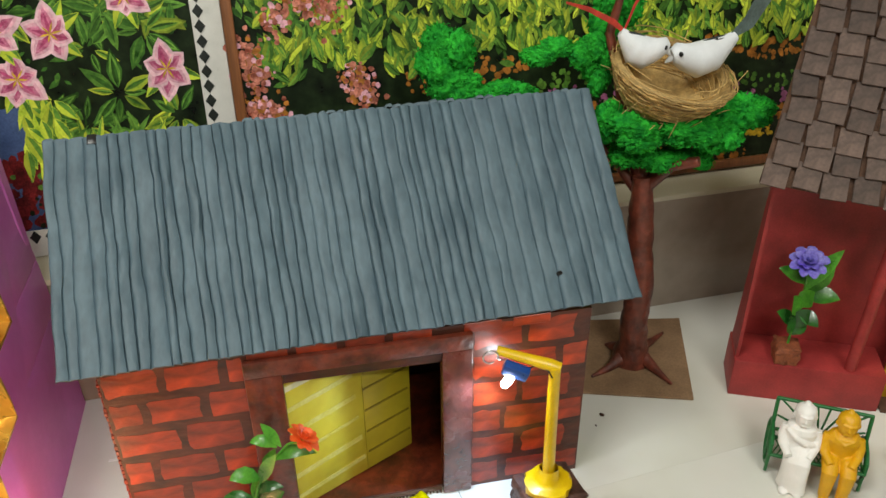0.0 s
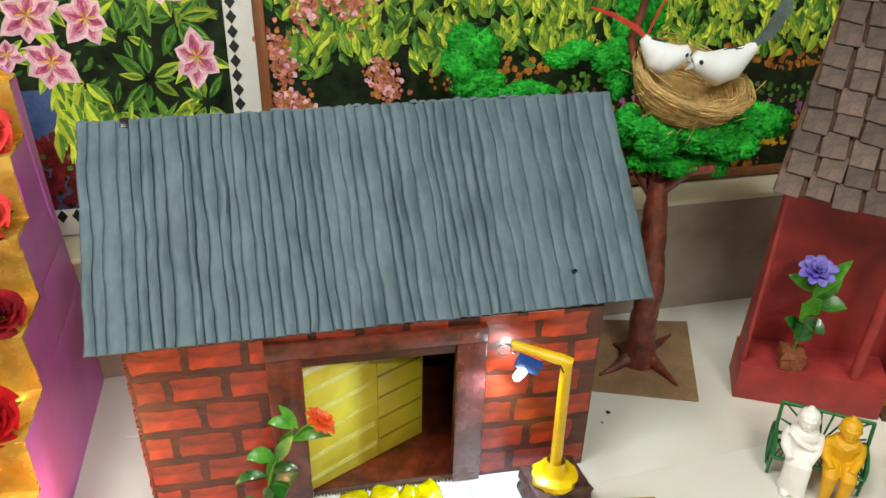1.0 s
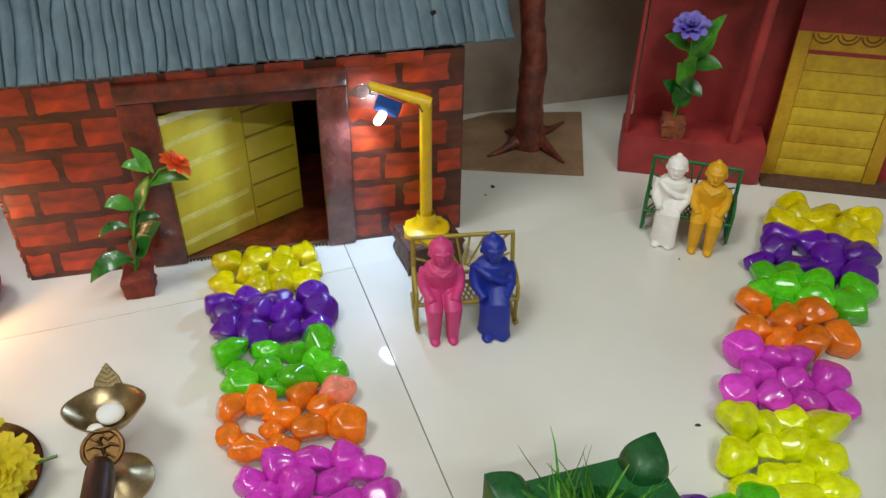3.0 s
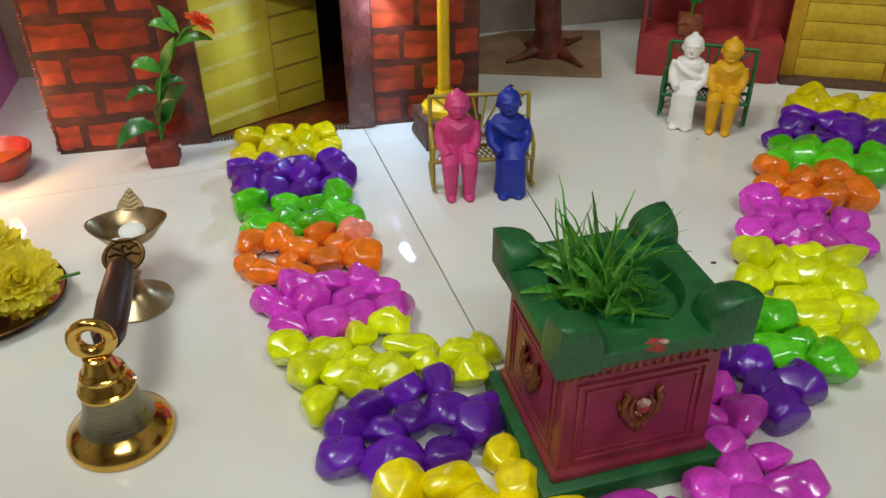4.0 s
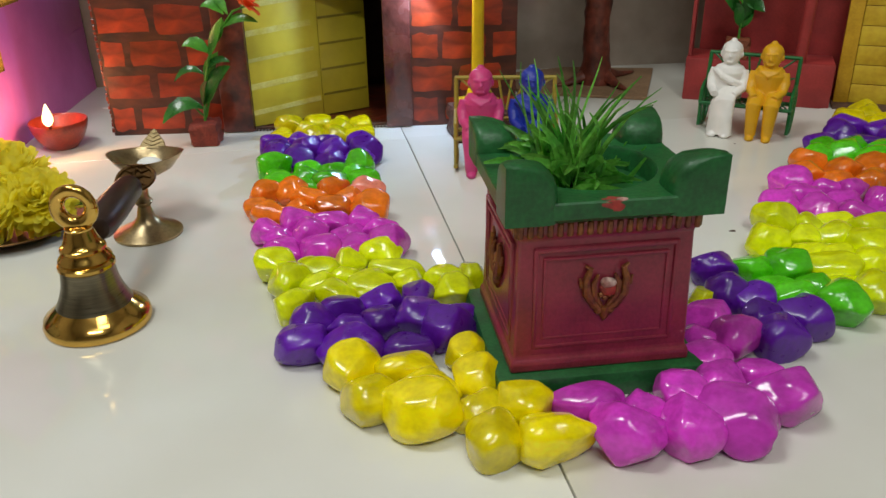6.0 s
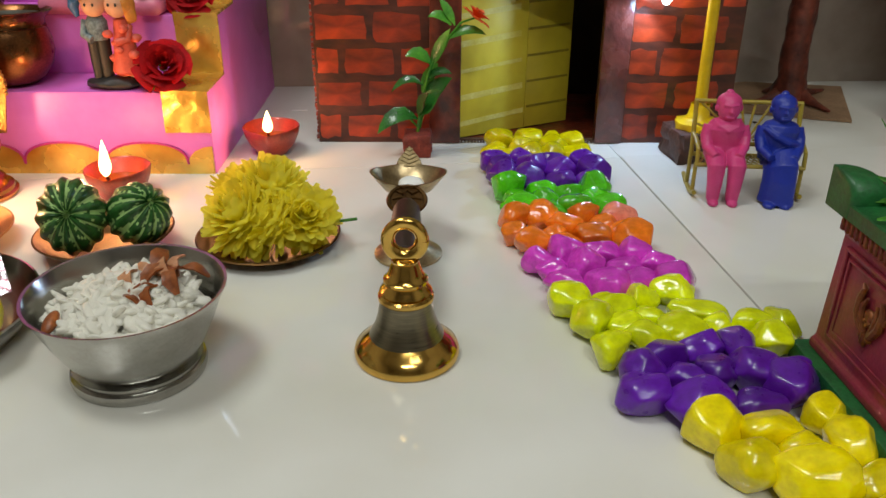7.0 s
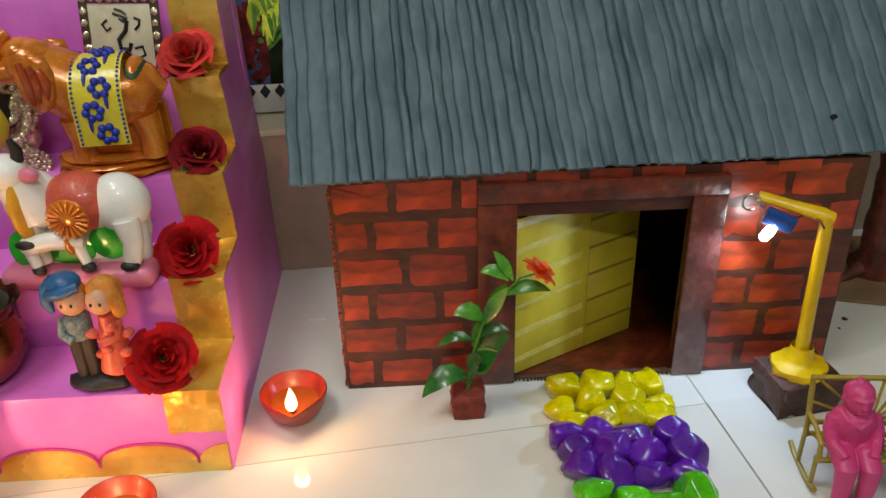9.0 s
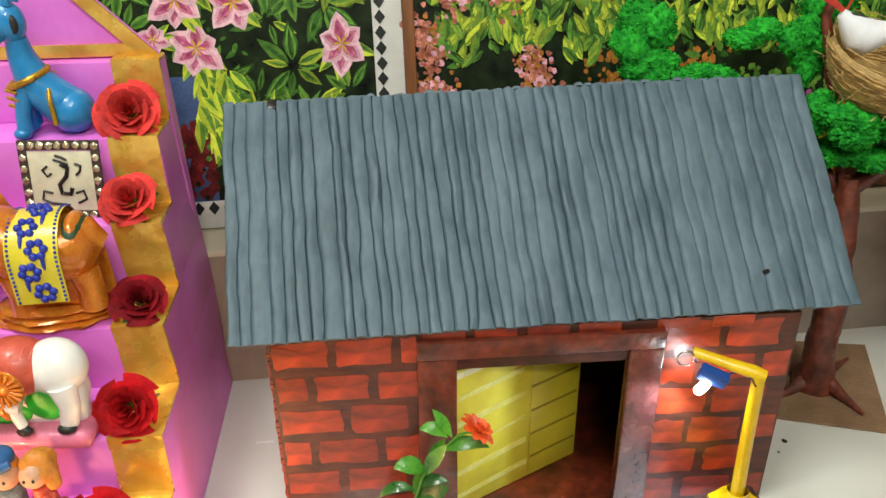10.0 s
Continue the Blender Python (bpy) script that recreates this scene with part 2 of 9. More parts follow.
def part(name, bm, mats, parent=None, label="", smooth=40):
    """One mesh object from a bmesh, under a thing or a part."""
    me = bpy.data.meshes.new(name)
    bm.normal_update()
    bm.to_mesh(me)
    bm.free()
    for m in mats if isinstance(mats, (list, tuple)) else [mats]:
        me.materials.append(m)
    if smooth:
        me.polygons.foreach_set("use_smooth", [True] * len(me.polygons))
        if smooth < 180:
            me.set_sharp_from_angle(angle=radians(smooth))
    ob = new(name, me)
    if parent:
        ob.parent = parent
    if label:
        tagged(ob, label)
    return ob


def thing(name, label, category, m, group="", kind=""):
    ob = new(name)
    ob.empty_display_size = 0.01
    ob.matrix_world = m
    return tagged(ob, label, category, group, kind)


def solo(name, bm, mats, label, category, m=None, group="", kind="", smooth=40):
    """A thing that is one mesh."""
    ob = part(name, bm, mats, None, label, smooth)
    if m:
        ob.matrix_world = m
    return tagged(ob, label, category, group, kind)


def B():
    return bmesh.new()


def mark(bm, before, idx):
    bm.faces.ensure_lookup_table()
    for f in list(bm.faces)[before:]:
        f.material_index = idx


def box(bm, size, at=(0, 0, 0), bevel=0.0, m=None, idx=0, seg=2):
    n = len(bm.faces)
    t = Matrix.Translation(at) @ Matrix.Diagonal((*size, 1))
    r = bmesh.ops.create_cube(bm, size=1.0, matrix=(m @ t) if m else t)
    if bevel:
        edges = list({e for v in r["verts"] for e in v.link_edges})
        bmesh.ops.bevel(bm, geom=edges, offset=bevel, segments=seg, profile=0.5, affect="EDGES")
    mark(bm, n, idx)
    return bm


def lathe(bm, profile, n=40, m=None, idx=0):
    """Turns (radius, height) pairs round z."""
    k = len(bm.faces)
    m = m or Matrix()
    rings = []
    for r, z in profile:
        if r < 1e-6:
            rings.append([bm.verts.new(m @ Vector((0, 0, z)))])
        else:
            rings.append([bm.verts.new(m @ Vector((r * math.cos(2 * math.pi * i / n), r * math.sin(2 * math.pi * i / n), z))) for i in range(n)])
    for a, b in zip(rings, rings[1:]):
        for i in range(n):
            j = (i + 1) % n
            if len(a) == 1 and len(b) > 1:
                bm.faces.new((a[0], b[j], b[i]))
            elif len(b) == 1 and len(a) > 1:
                bm.faces.new((a[i], a[j], b[0]))
            elif len(a) > 1:
                bm.faces.new((a[i], a[j], b[j], b[i]))
    mark(bm, k, idx)
    return bm


def tube(bm, pts, radii, n=10, idx=0, flat=1.0, m=None):
    """A round bar along points, with a radius at each, closed at both ends."""
    k = len(bm.faces)
    pts = [Vector(p) for p in pts]
    if not isinstance(radii, (list, tuple)):
        radii = [radii] * len(pts)
    rings, side = [], None
    for i, p in enumerate(pts):
        d = (pts[min(i + 1, len(pts) - 1)] - pts[max(i - 1, 0)]).normalized()
        if side is None:
            side = d.orthogonal().normalized()
        side = (side - d * side.dot(d)).normalized()
        up = d.cross(side)
        ring = []
        for j in range(n):
            a = 2 * math.pi * j / n
            v = p + radii[i] * (math.cos(a) * side + flat * math.sin(a) * up)
            ring.append(bm.verts.new(m @ v if m else v))
        rings.append(ring)
    for a, b in zip(rings, rings[1:]):
        for j in range(n):
            bm.faces.new((a[j], a[(j + 1) % n], b[(j + 1) % n], b[j]))
    bm.faces.new(rings[0][::-1])
    bm.faces.new(rings[-1])
    mark(bm, k, idx)
    return bm


def ball(bm, at, r, sub=3, idx=0, rough=0.0, freq=40.0, seed=0, m=None):
    """A rounded lump: radii r on three axes, its surface pushed in and out by noise."""
    k = len(bm.faces)
    r = r if isinstance(r, (list, tuple)) else (r, r, r)
    res = bmesh.ops.create_icosphere(bm, subdivisions=sub, radius=1.0)
    for v in res["verts"]:
        s = 1.0
        if rough:
            s += rough * noise.noise(v.co * freq * max(r) + Vector((seed * 7.1, seed * 3.3, seed * 1.7)))
        v.co = Vector((v.co.x * r[0] * s, v.co.y * r[1] * s, v.co.z * r[2] * s))
        if m:
            v.co = m @ v.co
        v.co += Vector(at)
    mark(bm, k, idx)
    return bm


def ribbon(bm, pts, widths, up=(0, 0, 1), fold=0.0, idx=0, thick=0.0004):
    """A leaf or petal: a strip along points with a width at each, folded along its middle, with a little thickness."""
    k = len(bm.faces)
    pts = [Vector(p) for p in pts]
    up = Vector(up)
    rows = []
    for i, p in enumerate(pts):
        d = (pts[min(i + 1, len(pts) - 1)] - pts[max(i - 1, 0)]).normalized()
        s = d.cross(up)
        s = s.normalized() if s.length > 1e-6 else d.orthogonal().normalized()
        nrm = s.cross(d)
        w = widths[i] / 2
        rows.append([bm.verts.new(q) for q in (p - s * w + nrm * fold * w, p, p + s * w + nrm * fold * w)])
    for a, b in zip(rows, rows[1:]):
        for j in range(2):
            bm.faces.new((a[j], a[j + 1], b[j + 1], b[j]))
    if thick:
        under = []
        for i, row in enumerate(rows):
            d = (pts[min(i + 1, len(pts) - 1)] - pts[max(i - 1, 0)]).normalized()
            s = d.cross(up)
            s = s.normalized() if s.length > 1e-6 else d.orthogonal().normalized()
            nrm = s.cross(d)
            under.append([bm.verts.new(v.co - nrm * thick) for v in row])
        for a, b in zip(under, under[1:]):
            for j in range(2):
                bm.faces.new((a[j], b[j], b[j + 1], a[j + 1]))
        for i in range(len(rows) - 1):
            bm.faces.new((rows[i][0], rows[i + 1][0], under[i + 1][0], under[i][0]))
            bm.faces.new((rows[i][2], under[i][2], under[i + 1][2], rows[i + 1][2]))
    mark(bm, k, idx)
    return bm


def slab(bm, outline, z0, z1, idx=0, m=None):
    """A flat plate from an outline in x and y, from z0 to z1."""
    k = len(bm.faces)
    m = m or Matrix()
    lo = [bm.verts.new(m @ Vector((x, y, z0))) for x, y in outline]
    hi = [bm.verts.new(m @ Vector((x, y, z1))) for x, y in outline]
    bm.faces.new(lo[::-1])
    bm.faces.new(hi)
    for i in range(len(lo)):
        j = (i + 1) % len(lo)
        bm.faces.new((lo[i], lo[j], hi[j], hi[i]))
    mark(bm, k, idx)
    return bm


def arc(cx, cy, r, a0, a1, n, ry=None):
    ry = r if ry is None else ry
    return [(cx + r * math.cos(radians(a0 + (a1 - a0) * i / n)), cy + ry * math.sin(radians(a0 + (a1 - a0) * i / n))) for i in range(n + 1)]


UPRIGHT = pose(0, 0, 0, 90, 0, 0)  # an outline in x and y, stood up: y becomes z, thickness goes to -y

# ---------- the room: floor, low tiled wall, ledge, upper wall ----------
WALL = pose(0.0, 0.245, 0, 0, 0, 2.8)     # foot of the tiled wall, its run along local x
GRID = pose(0.3398, -0.049, 0, 0, 0, 6.6)  # corner where floor slabs meet

bm = B()
box(bm, (4.2, 4.4, 0.03), (0, -1.75, -0.0185))
floor = solo("floor", bm, GROUT, "pale grey grout bed under polished floor slabs", "floor", kind="structure")

for wall_name, at, size in (("wall_south", (0, -3.9, 1.25), (4.2, 0.1, 2.5)), ("wall_west", (-2.1, -1.75, 1.25), (0.1, 4.4, 2.5)),
                            ("wall_east", (2.1, -1.75, 1.25), (0.1, 4.4, 2.5))):
    bm = B()
    box(bm, size, at)
    solo(wall_name, bm, PLASTER, "plain painted room wall", "wall", kind="structure")
bm = B()
box(bm, (4.3, 4.6, 0.08), (0, -1.75, 2.56))
solo("ceiling", bm, PLASTER, "plain white painted ceiling", "ceiling", kind="structure")

bm = B()
box(bm, (4.2, 0.255, 0.176), (0, 0.1275, 0.088))
solo("wall_tiled", bm, DADO, "glossy beige stone tile on the low wall", "wall", WALL, kind="structure")
bm = B()
box(bm, (4.2, 0.257, 0.008), (0, 0.1265, 0.18), 0.002)
solo("ledge", bm, CREAM, "cream painted ledge on top of the tiled wall", "ledge", WALL, kind="structure")
bm = B()
box(bm, (4.2, 0.1, 2.4), (0, 0.305, 1.3))
solo("wall_north", bm, PLASTER, "cream painted wall above the ledge", "wall", WALL, kind="structure")

# ---------- brick house with a corrugated roof ----------
house = thing("toy_house", "handmade cardboard house painted as red brick, grey-blue corrugated roof, door ajar", "model house", pose(0, 0, 0))
W, D, HT = 0.472, 0.205, 0.224
bm = B()
slab(bm, [(0, 0), (0.163, 0), (0.163, 0.182), (0.318, 0.182), (0.318, 0), (W, 0), (W, HT), (0, HT)], -0.006, 0.0, m=UPRIGHT)
front = part("front_wall", bm, MORTAR, house, "brown painted card wall with brick pattern", 0)
for name, x in (("side_wall", 0.003), ("side_wall", W - 0.003)):
    bm = B()
    slab(bm, [(0.006, 0.0), (D, 0.0), (D, 0.338), (0.195, 0.334), (0.006, 0.217)], -0.003, 0.003, m=pose(x, 0, 0) @ Matrix(((0, 0, 1, 0), (1, 0, 0, 0), (0, 1, 0, 0), (0, 0, 0, 1))))
    part(name, bm, MORTAR, house, smooth=0)
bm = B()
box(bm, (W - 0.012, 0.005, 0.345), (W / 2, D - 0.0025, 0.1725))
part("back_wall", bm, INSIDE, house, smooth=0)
bm = B()
box(bm, (W - 0.014, D - 0.012, 0.003), (W / 2, D / 2, 0.0015))
part("base_sheet", bm, FRAMEBROWN, house, "red-brown card floor with a torn corrugated edge", 0)
# torn corrugated edge at the threshold
bm = B()
random.seed(5)
x = 0.165
while x < 0.316:
    box(bm, (0.0016, 0.004, 0.0045), (x, -0.0005 + random.uniform(-0.001, 0.001), 0.0025), m=None)
    x += random.uniform(0.0028, 0.0042)
box(bm, (0.152, 0.005, 0.0012), (0.241, -0.0008, 0.0049))
part("threshold", bm, DARKCARD, house, "torn corrugated cardboard threshold", 0)

# torn corrugated card showing at the left corner
bm = B()
z = 0.004
while z < 0.214:
    h = random.uniform(0.0025, 0.0065)
    box(bm, (random.uniform(0.0012, 0.0040), 0.0050, h), (-0.0008, 0.0022 + random.uniform(-0.0010, 0.0012), z + h / 2), 0.0004, seg=1)
    z += h + random.uniform(0.0002, 0.0022)
part("torn_edge", bm, BRICK, house, "torn orange-painted corrugated card edge", 0)

# door frame: two posts and a lintel
for x0, x1 in ((0.128, 0.163), (0.318, 0.349)):
    bm = B()
    box(bm, (x1 - x0, 0.006, 0.196), ((x0 + x1) / 2, -0.0032, 0.099), 0.0015)
    part("door_post", bm, TAPE if x0 > 0.2 else FRAMEBROWN, house, "red-brown post under shiny tape" if x0 > 0.2 else "red-brown painted post")
bm = B()
box(bm, (0.221, 0.007, 0.019), (0.2385, -0.0034, 0.2065), 0.0015)
part("lintel", bm, FRAMEBROWN, house)

# yellow door, hinged at the inner post, standing half open into the house
door = new("door")
door.parent = house
door.matrix_basis = pose(0.1622, 0.006, 0.004, 0, 0, 27.6)
bm = B()
box(bm, (0.088, 0.003, 0.172), (0.044, 0, 0.086), 0.0005)
leaf_a = part("door_panel", bm, DOORYEL, door, "yellow painted card panel with pale stripes")
bm = B()
box(bm, (0.062, 0.003, 0.170), (0.1195, 0, 0.085), 0.0005)
leaf_b = part("door_panel", bm, DOORYEL2, door, "darker yellow card panel with brown joints")
for i in range(6):
    z = 0.012 + i * 0.0305
    bm = B()
    box(bm, (0.086, 0.0005, 0.0058 + 0.0016 * math.sin(i * 2.3)), (0.044, -0.0016, z + 0.004), m=pose(0, 0, 0, 0, -4.0, 0))
    part("stripe", bm, STRIPE, leaf_a, smooth=0)
    if i < 5:
        bm = B()
        box(bm, (0.058, 0.0006, 0.0028), (0.1195, -0.0017, z + 0.012), m=pose(0, 0, 0, 0, -1.0, 0))
        part("stripe", bm, STRIPED, leaf_b, smooth=0)

bm = B()
box(bm, (0.087, 0.0007, 0.0066), (0.044, -0.0018, 0.1655), m=pose(0, 0, 0, 0, -2.0, 0))
part("stripe", bm, shader("cream_bare_card_strip", rgb("e6dcae"), 0.6, var=0.15, scale=60), leaf_a, "bare cream strip along the door's top", 0)

# corrugated roof: rows of uneven ribs rolled from paper
def rib_profile(seed, x0, x1):
    """Uneven ribs: narrow rolls over most of the sheet, wider flattened strips towards its right end."""
    rnd = random.Random(seed)
    x, out = x0, []
    while x < x1:
        wide = rnd.random() < (0.12 if x < 0.5 * x1 else 0.45 if x < 0.8 * x1 else 0.95)
        w = rnd.uniform(0.0135, 0.018) if wide else rnd.uniform(0.0085, 0.0130)
        out.append((x, min(w, x1 - x), rnd.uniform(0.0020, 0.0036) if wide else rnd.uniform(0.0016, 0.0050)))
        x += w
    return out


def roof_sheet(bl, br, tl, tr, seed):
    """A sheet of half-round ribs between four corners, with slightly wandering ribs."""
    bl, br, tl, tr = (Vector(c) for c in (bl, br, tl, tr))
    nrm = (br - bl).cross(tl - bl).normalized()
    bm = B()
    cols = []
    for x, w, h in rib_profile(seed, 0.0, 0.574):
        for s, k in ((0.0, 0.0), (0.05, 0.55), (0.16, 0.92), (0.40, 1.0), (0.72, 0.86), (0.94, 0.55)):
            cols.append(((x + s * w) / 0.574, k * h))
    cols.append((1.0, 0.001))
    rows = 26
    top, low = [], []
    for j in range(rows + 1):
        v = j / rows
        a, b = [], []
        for i, (u, h) in enumerate(cols):
            uu = u + 0.0046 * noise.noise(Vector((u * 30, v * 4.6, seed))) + 0.0020 * noise.noise(Vector((u * 30, v * 17, seed)))
            vv = v + 0.004 * noise.noise(Vector((u * 40, 9.0, seed))) * (1 if j in (0, rows) else 0)
            p = (bl.lerp(br, uu)).lerp(tl.lerp(tr, uu), vv)
            p = p + nrm * (h * (1 + 0.5 * noise.noise(Vector((u * 70, v * 9, 3)))) + 0.003 * noise.noise(Vector((u * 5, v * 3, 7))))
            a.append(bm.verts.new(p))
            b.append(bm.verts.new(p - nrm * 0.0028))
        top.append(a)
        low.append(b)
    for j in range(rows):
        for i in range(len(cols) - 1):
            bm.faces.new((top[j][i], top[j][i + 1], top[j + 1][i + 1], top[j + 1][i]))
            bm.faces.new((low[j][i], low[j + 1][i], low[j + 1][i + 1], low[j][i + 1]))
    for i in range(len(cols) - 1):
        bm.faces.new((top[0][i], low[0][i], low[0][i + 1], top[0][i + 1]))
        bm.faces.new((top[rows][i], top[rows][i + 1], low[rows][i + 1], low[rows][i]))
    for j in range(rows):
        bm.faces.new((top[j][0], top[j + 1][0], low[j + 1][0], low[j][0]))
        bm.faces.new((top[j][-1], low[j][-1], low[j + 1][-1], top[j + 1][-1]))
    return bm


part("roof", roof_sheet((-0.033, -0.005, 0.2225), (0.524, -0.002, 0.2300), (-0.050, 0.205, 0.3655), (0.522, 0.180, 0.3830), 3), SLATE, house, "grey-blue painted roof of rolled paper ribs", 35)
part("back_roof", roof_sheet((0.522, 0.225, 0.352), (-0.050, 0.235, 0.346), (0.522, 0.183, 0.3825), (-0.050, 0.208, 0.3650), 8), SLATE, house, smooth=35)
bm = B()
box(bm, (0.010, 0.012, 0.005), (0, 0, 0), 0.001)
clip = part("clip", bm, BLACKPL, house, "small black clip on the ridge")
clip.matrix_basis = pose(-0.001, 0.200, 0.3655, 34, 0, 0)
bm = B()
box(bm, (0.006, 0.004, 0.003), (0, 0, 0), 0.0008)
knob = part("pin", bm, BLACKPL, house, "small dark pin in the roof")
knob.matrix_basis = pose(0.444, 0.024, 0.2535, 34, 0, 20)

# ---------- stepped display stand in magenta paper with gold bands ----------
SX0, SX1 = -0.541, -0.0955
STEP_Y = (-0.102, -0.028, 0.045, 0.115, 0.160, 0.214)
STEP_Z = (0.0865, 0.149, 0.2145, 0.283, 0.352, 0.410)
stand = thing("display_stand", "stepped display stand wrapped in magenta paper with old-gold bands", "stand", pose(0, 0, 0))
BACK_Y = 0.236


def lean_in(bm):
    """The upper steps are a little narrower than the lower ones."""
    for v in bm.verts:
        if v.co.x > -0.25:
            v.co.x -= 0.011 * max(0.0, min(1.0, (v.co.z - 0.17) / 0.14))


def foil_sheet(bm, x0, x1, y, y1, z0, z1, seed):
    """One creased foil strip that runs up a riser and over its tread."""
    line = [(y, z0 + (z1 - z0) * i / 10) for i in range(11)] + [(y + (y1 - y) * i / 8, z1) for i in range(1, 9)]
    outer, inner, n = [], [], 10
    for j, (yy, zz) in enumerate(line):
        a, b = [], []
        riser = j <= 10
        for i in range(n + 1):
            x = x0 + (x1 - x0) * i / n
            d = 0.0022 + 0.0024 * noise.noise(Vector((x * 60, (zz + yy) * 42, seed))) + 0.0016 * abs(noise.noise(Vector((x * 130, (zz + yy) * 60, seed + 5))))
            d = max(d, 0.0008)
            up = Vector((0, -d, d if j >= 10 else 0)) if riser else Vector((0, 0, d))
            a.append(bm.verts.new(Vector((x, yy, zz)) + up))
            b.append(bm.verts.new((x, yy + 0.0003, zz - 0.0003)))
        outer.append(a)
        inner.append(b)
    for j in range(len(line) - 1):
        for i in range(n):
            bm.faces.new((outer[j][i], outer[j][i + 1], outer[j + 1][i + 1], outer[j + 1][i]))
            bm.faces.new((inner[j][i], inner[j + 1][i], inner[j + 1][i + 1], inner[j][i + 1]))
        for i, s in ((0, 1), (n, -1)):
            q = (outer[j][i], outer[j + 1][i], inner[j + 1][i], inner[j][i])
            bm.faces.new(q if s > 0 else q[::-1])
    for row, s in ((0, 1), (len(line) - 1, -1)):
        for i in range(n):
            q = (outer[row][i], inner[row][i], inner[row][i + 1], outer[row][i + 1])
            bm.faces.new(q if s > 0 else q[::-1])


for k, (y, z) in enumerate(zip(STEP_Y, STEP_Z)):
    z0 = STEP_Z[k - 1] if k else 0.0
    bm = B()
    box(bm, (SX1 - SX0, BACK_Y - y, z - z0), ((SX0 + SX1) / 2, (y + BACK_Y) / 2, (z + z0) / 2), 0.0015)
    lean_in(bm)
    step = part("step", bm, PINK, stand)
    y1 = STEP_Y[k + 1] if k < 5 else BACK_Y
    for x0, x1 in ((SX1 - 0.045, SX1 + 0.0012), (SX0 - 0.0012, SX0 + 0.043)):
        bm = B()
        zz0 = z0 if k else 0.045
        foil_sheet(bm, x0, x1, y, y1, zz0, z, k)
        lean_in(bm)
        part("gold_band", bm, GOLDPAPER, step, "crinkled old-gold foil band")
    if k == 0:
        # scalloped gold hem with a magenta outline along the lowest riser
        cusp = SX1 - 0.0265
        n = 0
        while cusp > SX0 + 0.02:
            a, b = max(cusp - 0.0845, SX0), min(cusp, SX1)
            if n == 0:
                pts = [(SX1, 0.0), (SX1, 0.030)] + [(cusp + 0.0265 * (1 - math.sin(radians(t))) , 0.030 - 0.019 * (1 - math.cos(radians(t)))) for t in (20, 45, 70, 90)] + [(cusp, 0.0)]
                bm = B()
                slab(bm, pts, 0.0, 0.0012, m=pose(0, y - 0.0004, 0) @ UPRIGHT)
                part("scallop", bm, GOLDPAPER, step)
            half = 0.0845 / 2
            cx = cusp - half
            line = [(cx + half * math.cos(radians(t)), 0.011 + 0.023 * math.sin(radians(t)) ** 0.75) for t in range(0, 181, 12)]
            bm = B()
            slab(bm, [(max(p[0], SX0), p[1]) for p in line] + [(max(cx - half, SX0), 0.0), (cx + half, 0.0)], 0.0, 0.0012, m=pose(0, y - 0.0004, 0) @ UPRIGHT)
            part("scallop", bm, GOLDPAPER, step)
            bm = B()
            tube(bm, [(p[0], y - 0.0016, p[1]) for p in line if p[0] > SX0], 0.0013, 6)
            part("outline", bm, PINK2, step)
            cusp -= 0.0845
            n += 1
# one sheet of paper over each side
for x in (SX0 - 0.0010, SX1 - 0.0004):
    pts = [(BACK_Y, 0.0), (BACK_Y, STEP_Z[-1])]
    for k in range(5, -1, -1):
        pts += [(STEP_Y[k], STEP_Z[k]), (STEP_Y[k], STEP_Z[k - 1] if k else 0.0)]
    bm = B()
    slab(bm, pts, 0.0, 0.0014, m=pose(x, 0, 0) @ Matrix(((0, 0, 1, 0), (1, 0, 0, 0), (0, 1, 0, 0), (0, 0, 0, 1))))
    lean_in(bm)
    bmesh.ops.recalc_face_normals(bm, faces=bm.faces)
    part("side_sheet", bm, PINK, stand, "magenta paper side", 0)
# peaked board behind the top step
bm = B()
BX0, BX1 = SX0, SX1 - 0.011
MIDX = (BX0 + BX1) / 2
slab(bm, [(BX0, 0.410), (BX1, 0.410), (MIDX, 0.636)], 0.0, 0.004, m=pose(0, 0.234, 0) @ UPRIGHT)
board = part("peaked_board", bm, PINK, stand, "magenta peaked back board with a gold edge", 0)
for s in (1, -1):
    bm = B()
    x0 = BX1 if s > 0 else BX0
    pts = [(x0, 0.410), (MIDX, 0.636), (MIDX, 0.620), (x0 - 0.02 * s, 0.410)]
    slab(bm, pts if s < 0 else pts[::-1], 0.0, 0.003, m=pose(0, 0.2295, 0) @ UPRIGHT)
    bmesh.ops.recalc_face_normals(bm, faces=bm.faces)
    part("gold_edge", bm, GOLDPAPER, board)
bm = B()
box(bm, (BX1 - BX0 - 0.04, 0.003, 0.012), (MIDX, 0.228, 0.418))
part("gold_edge", bm, GOLDPAPER, board)

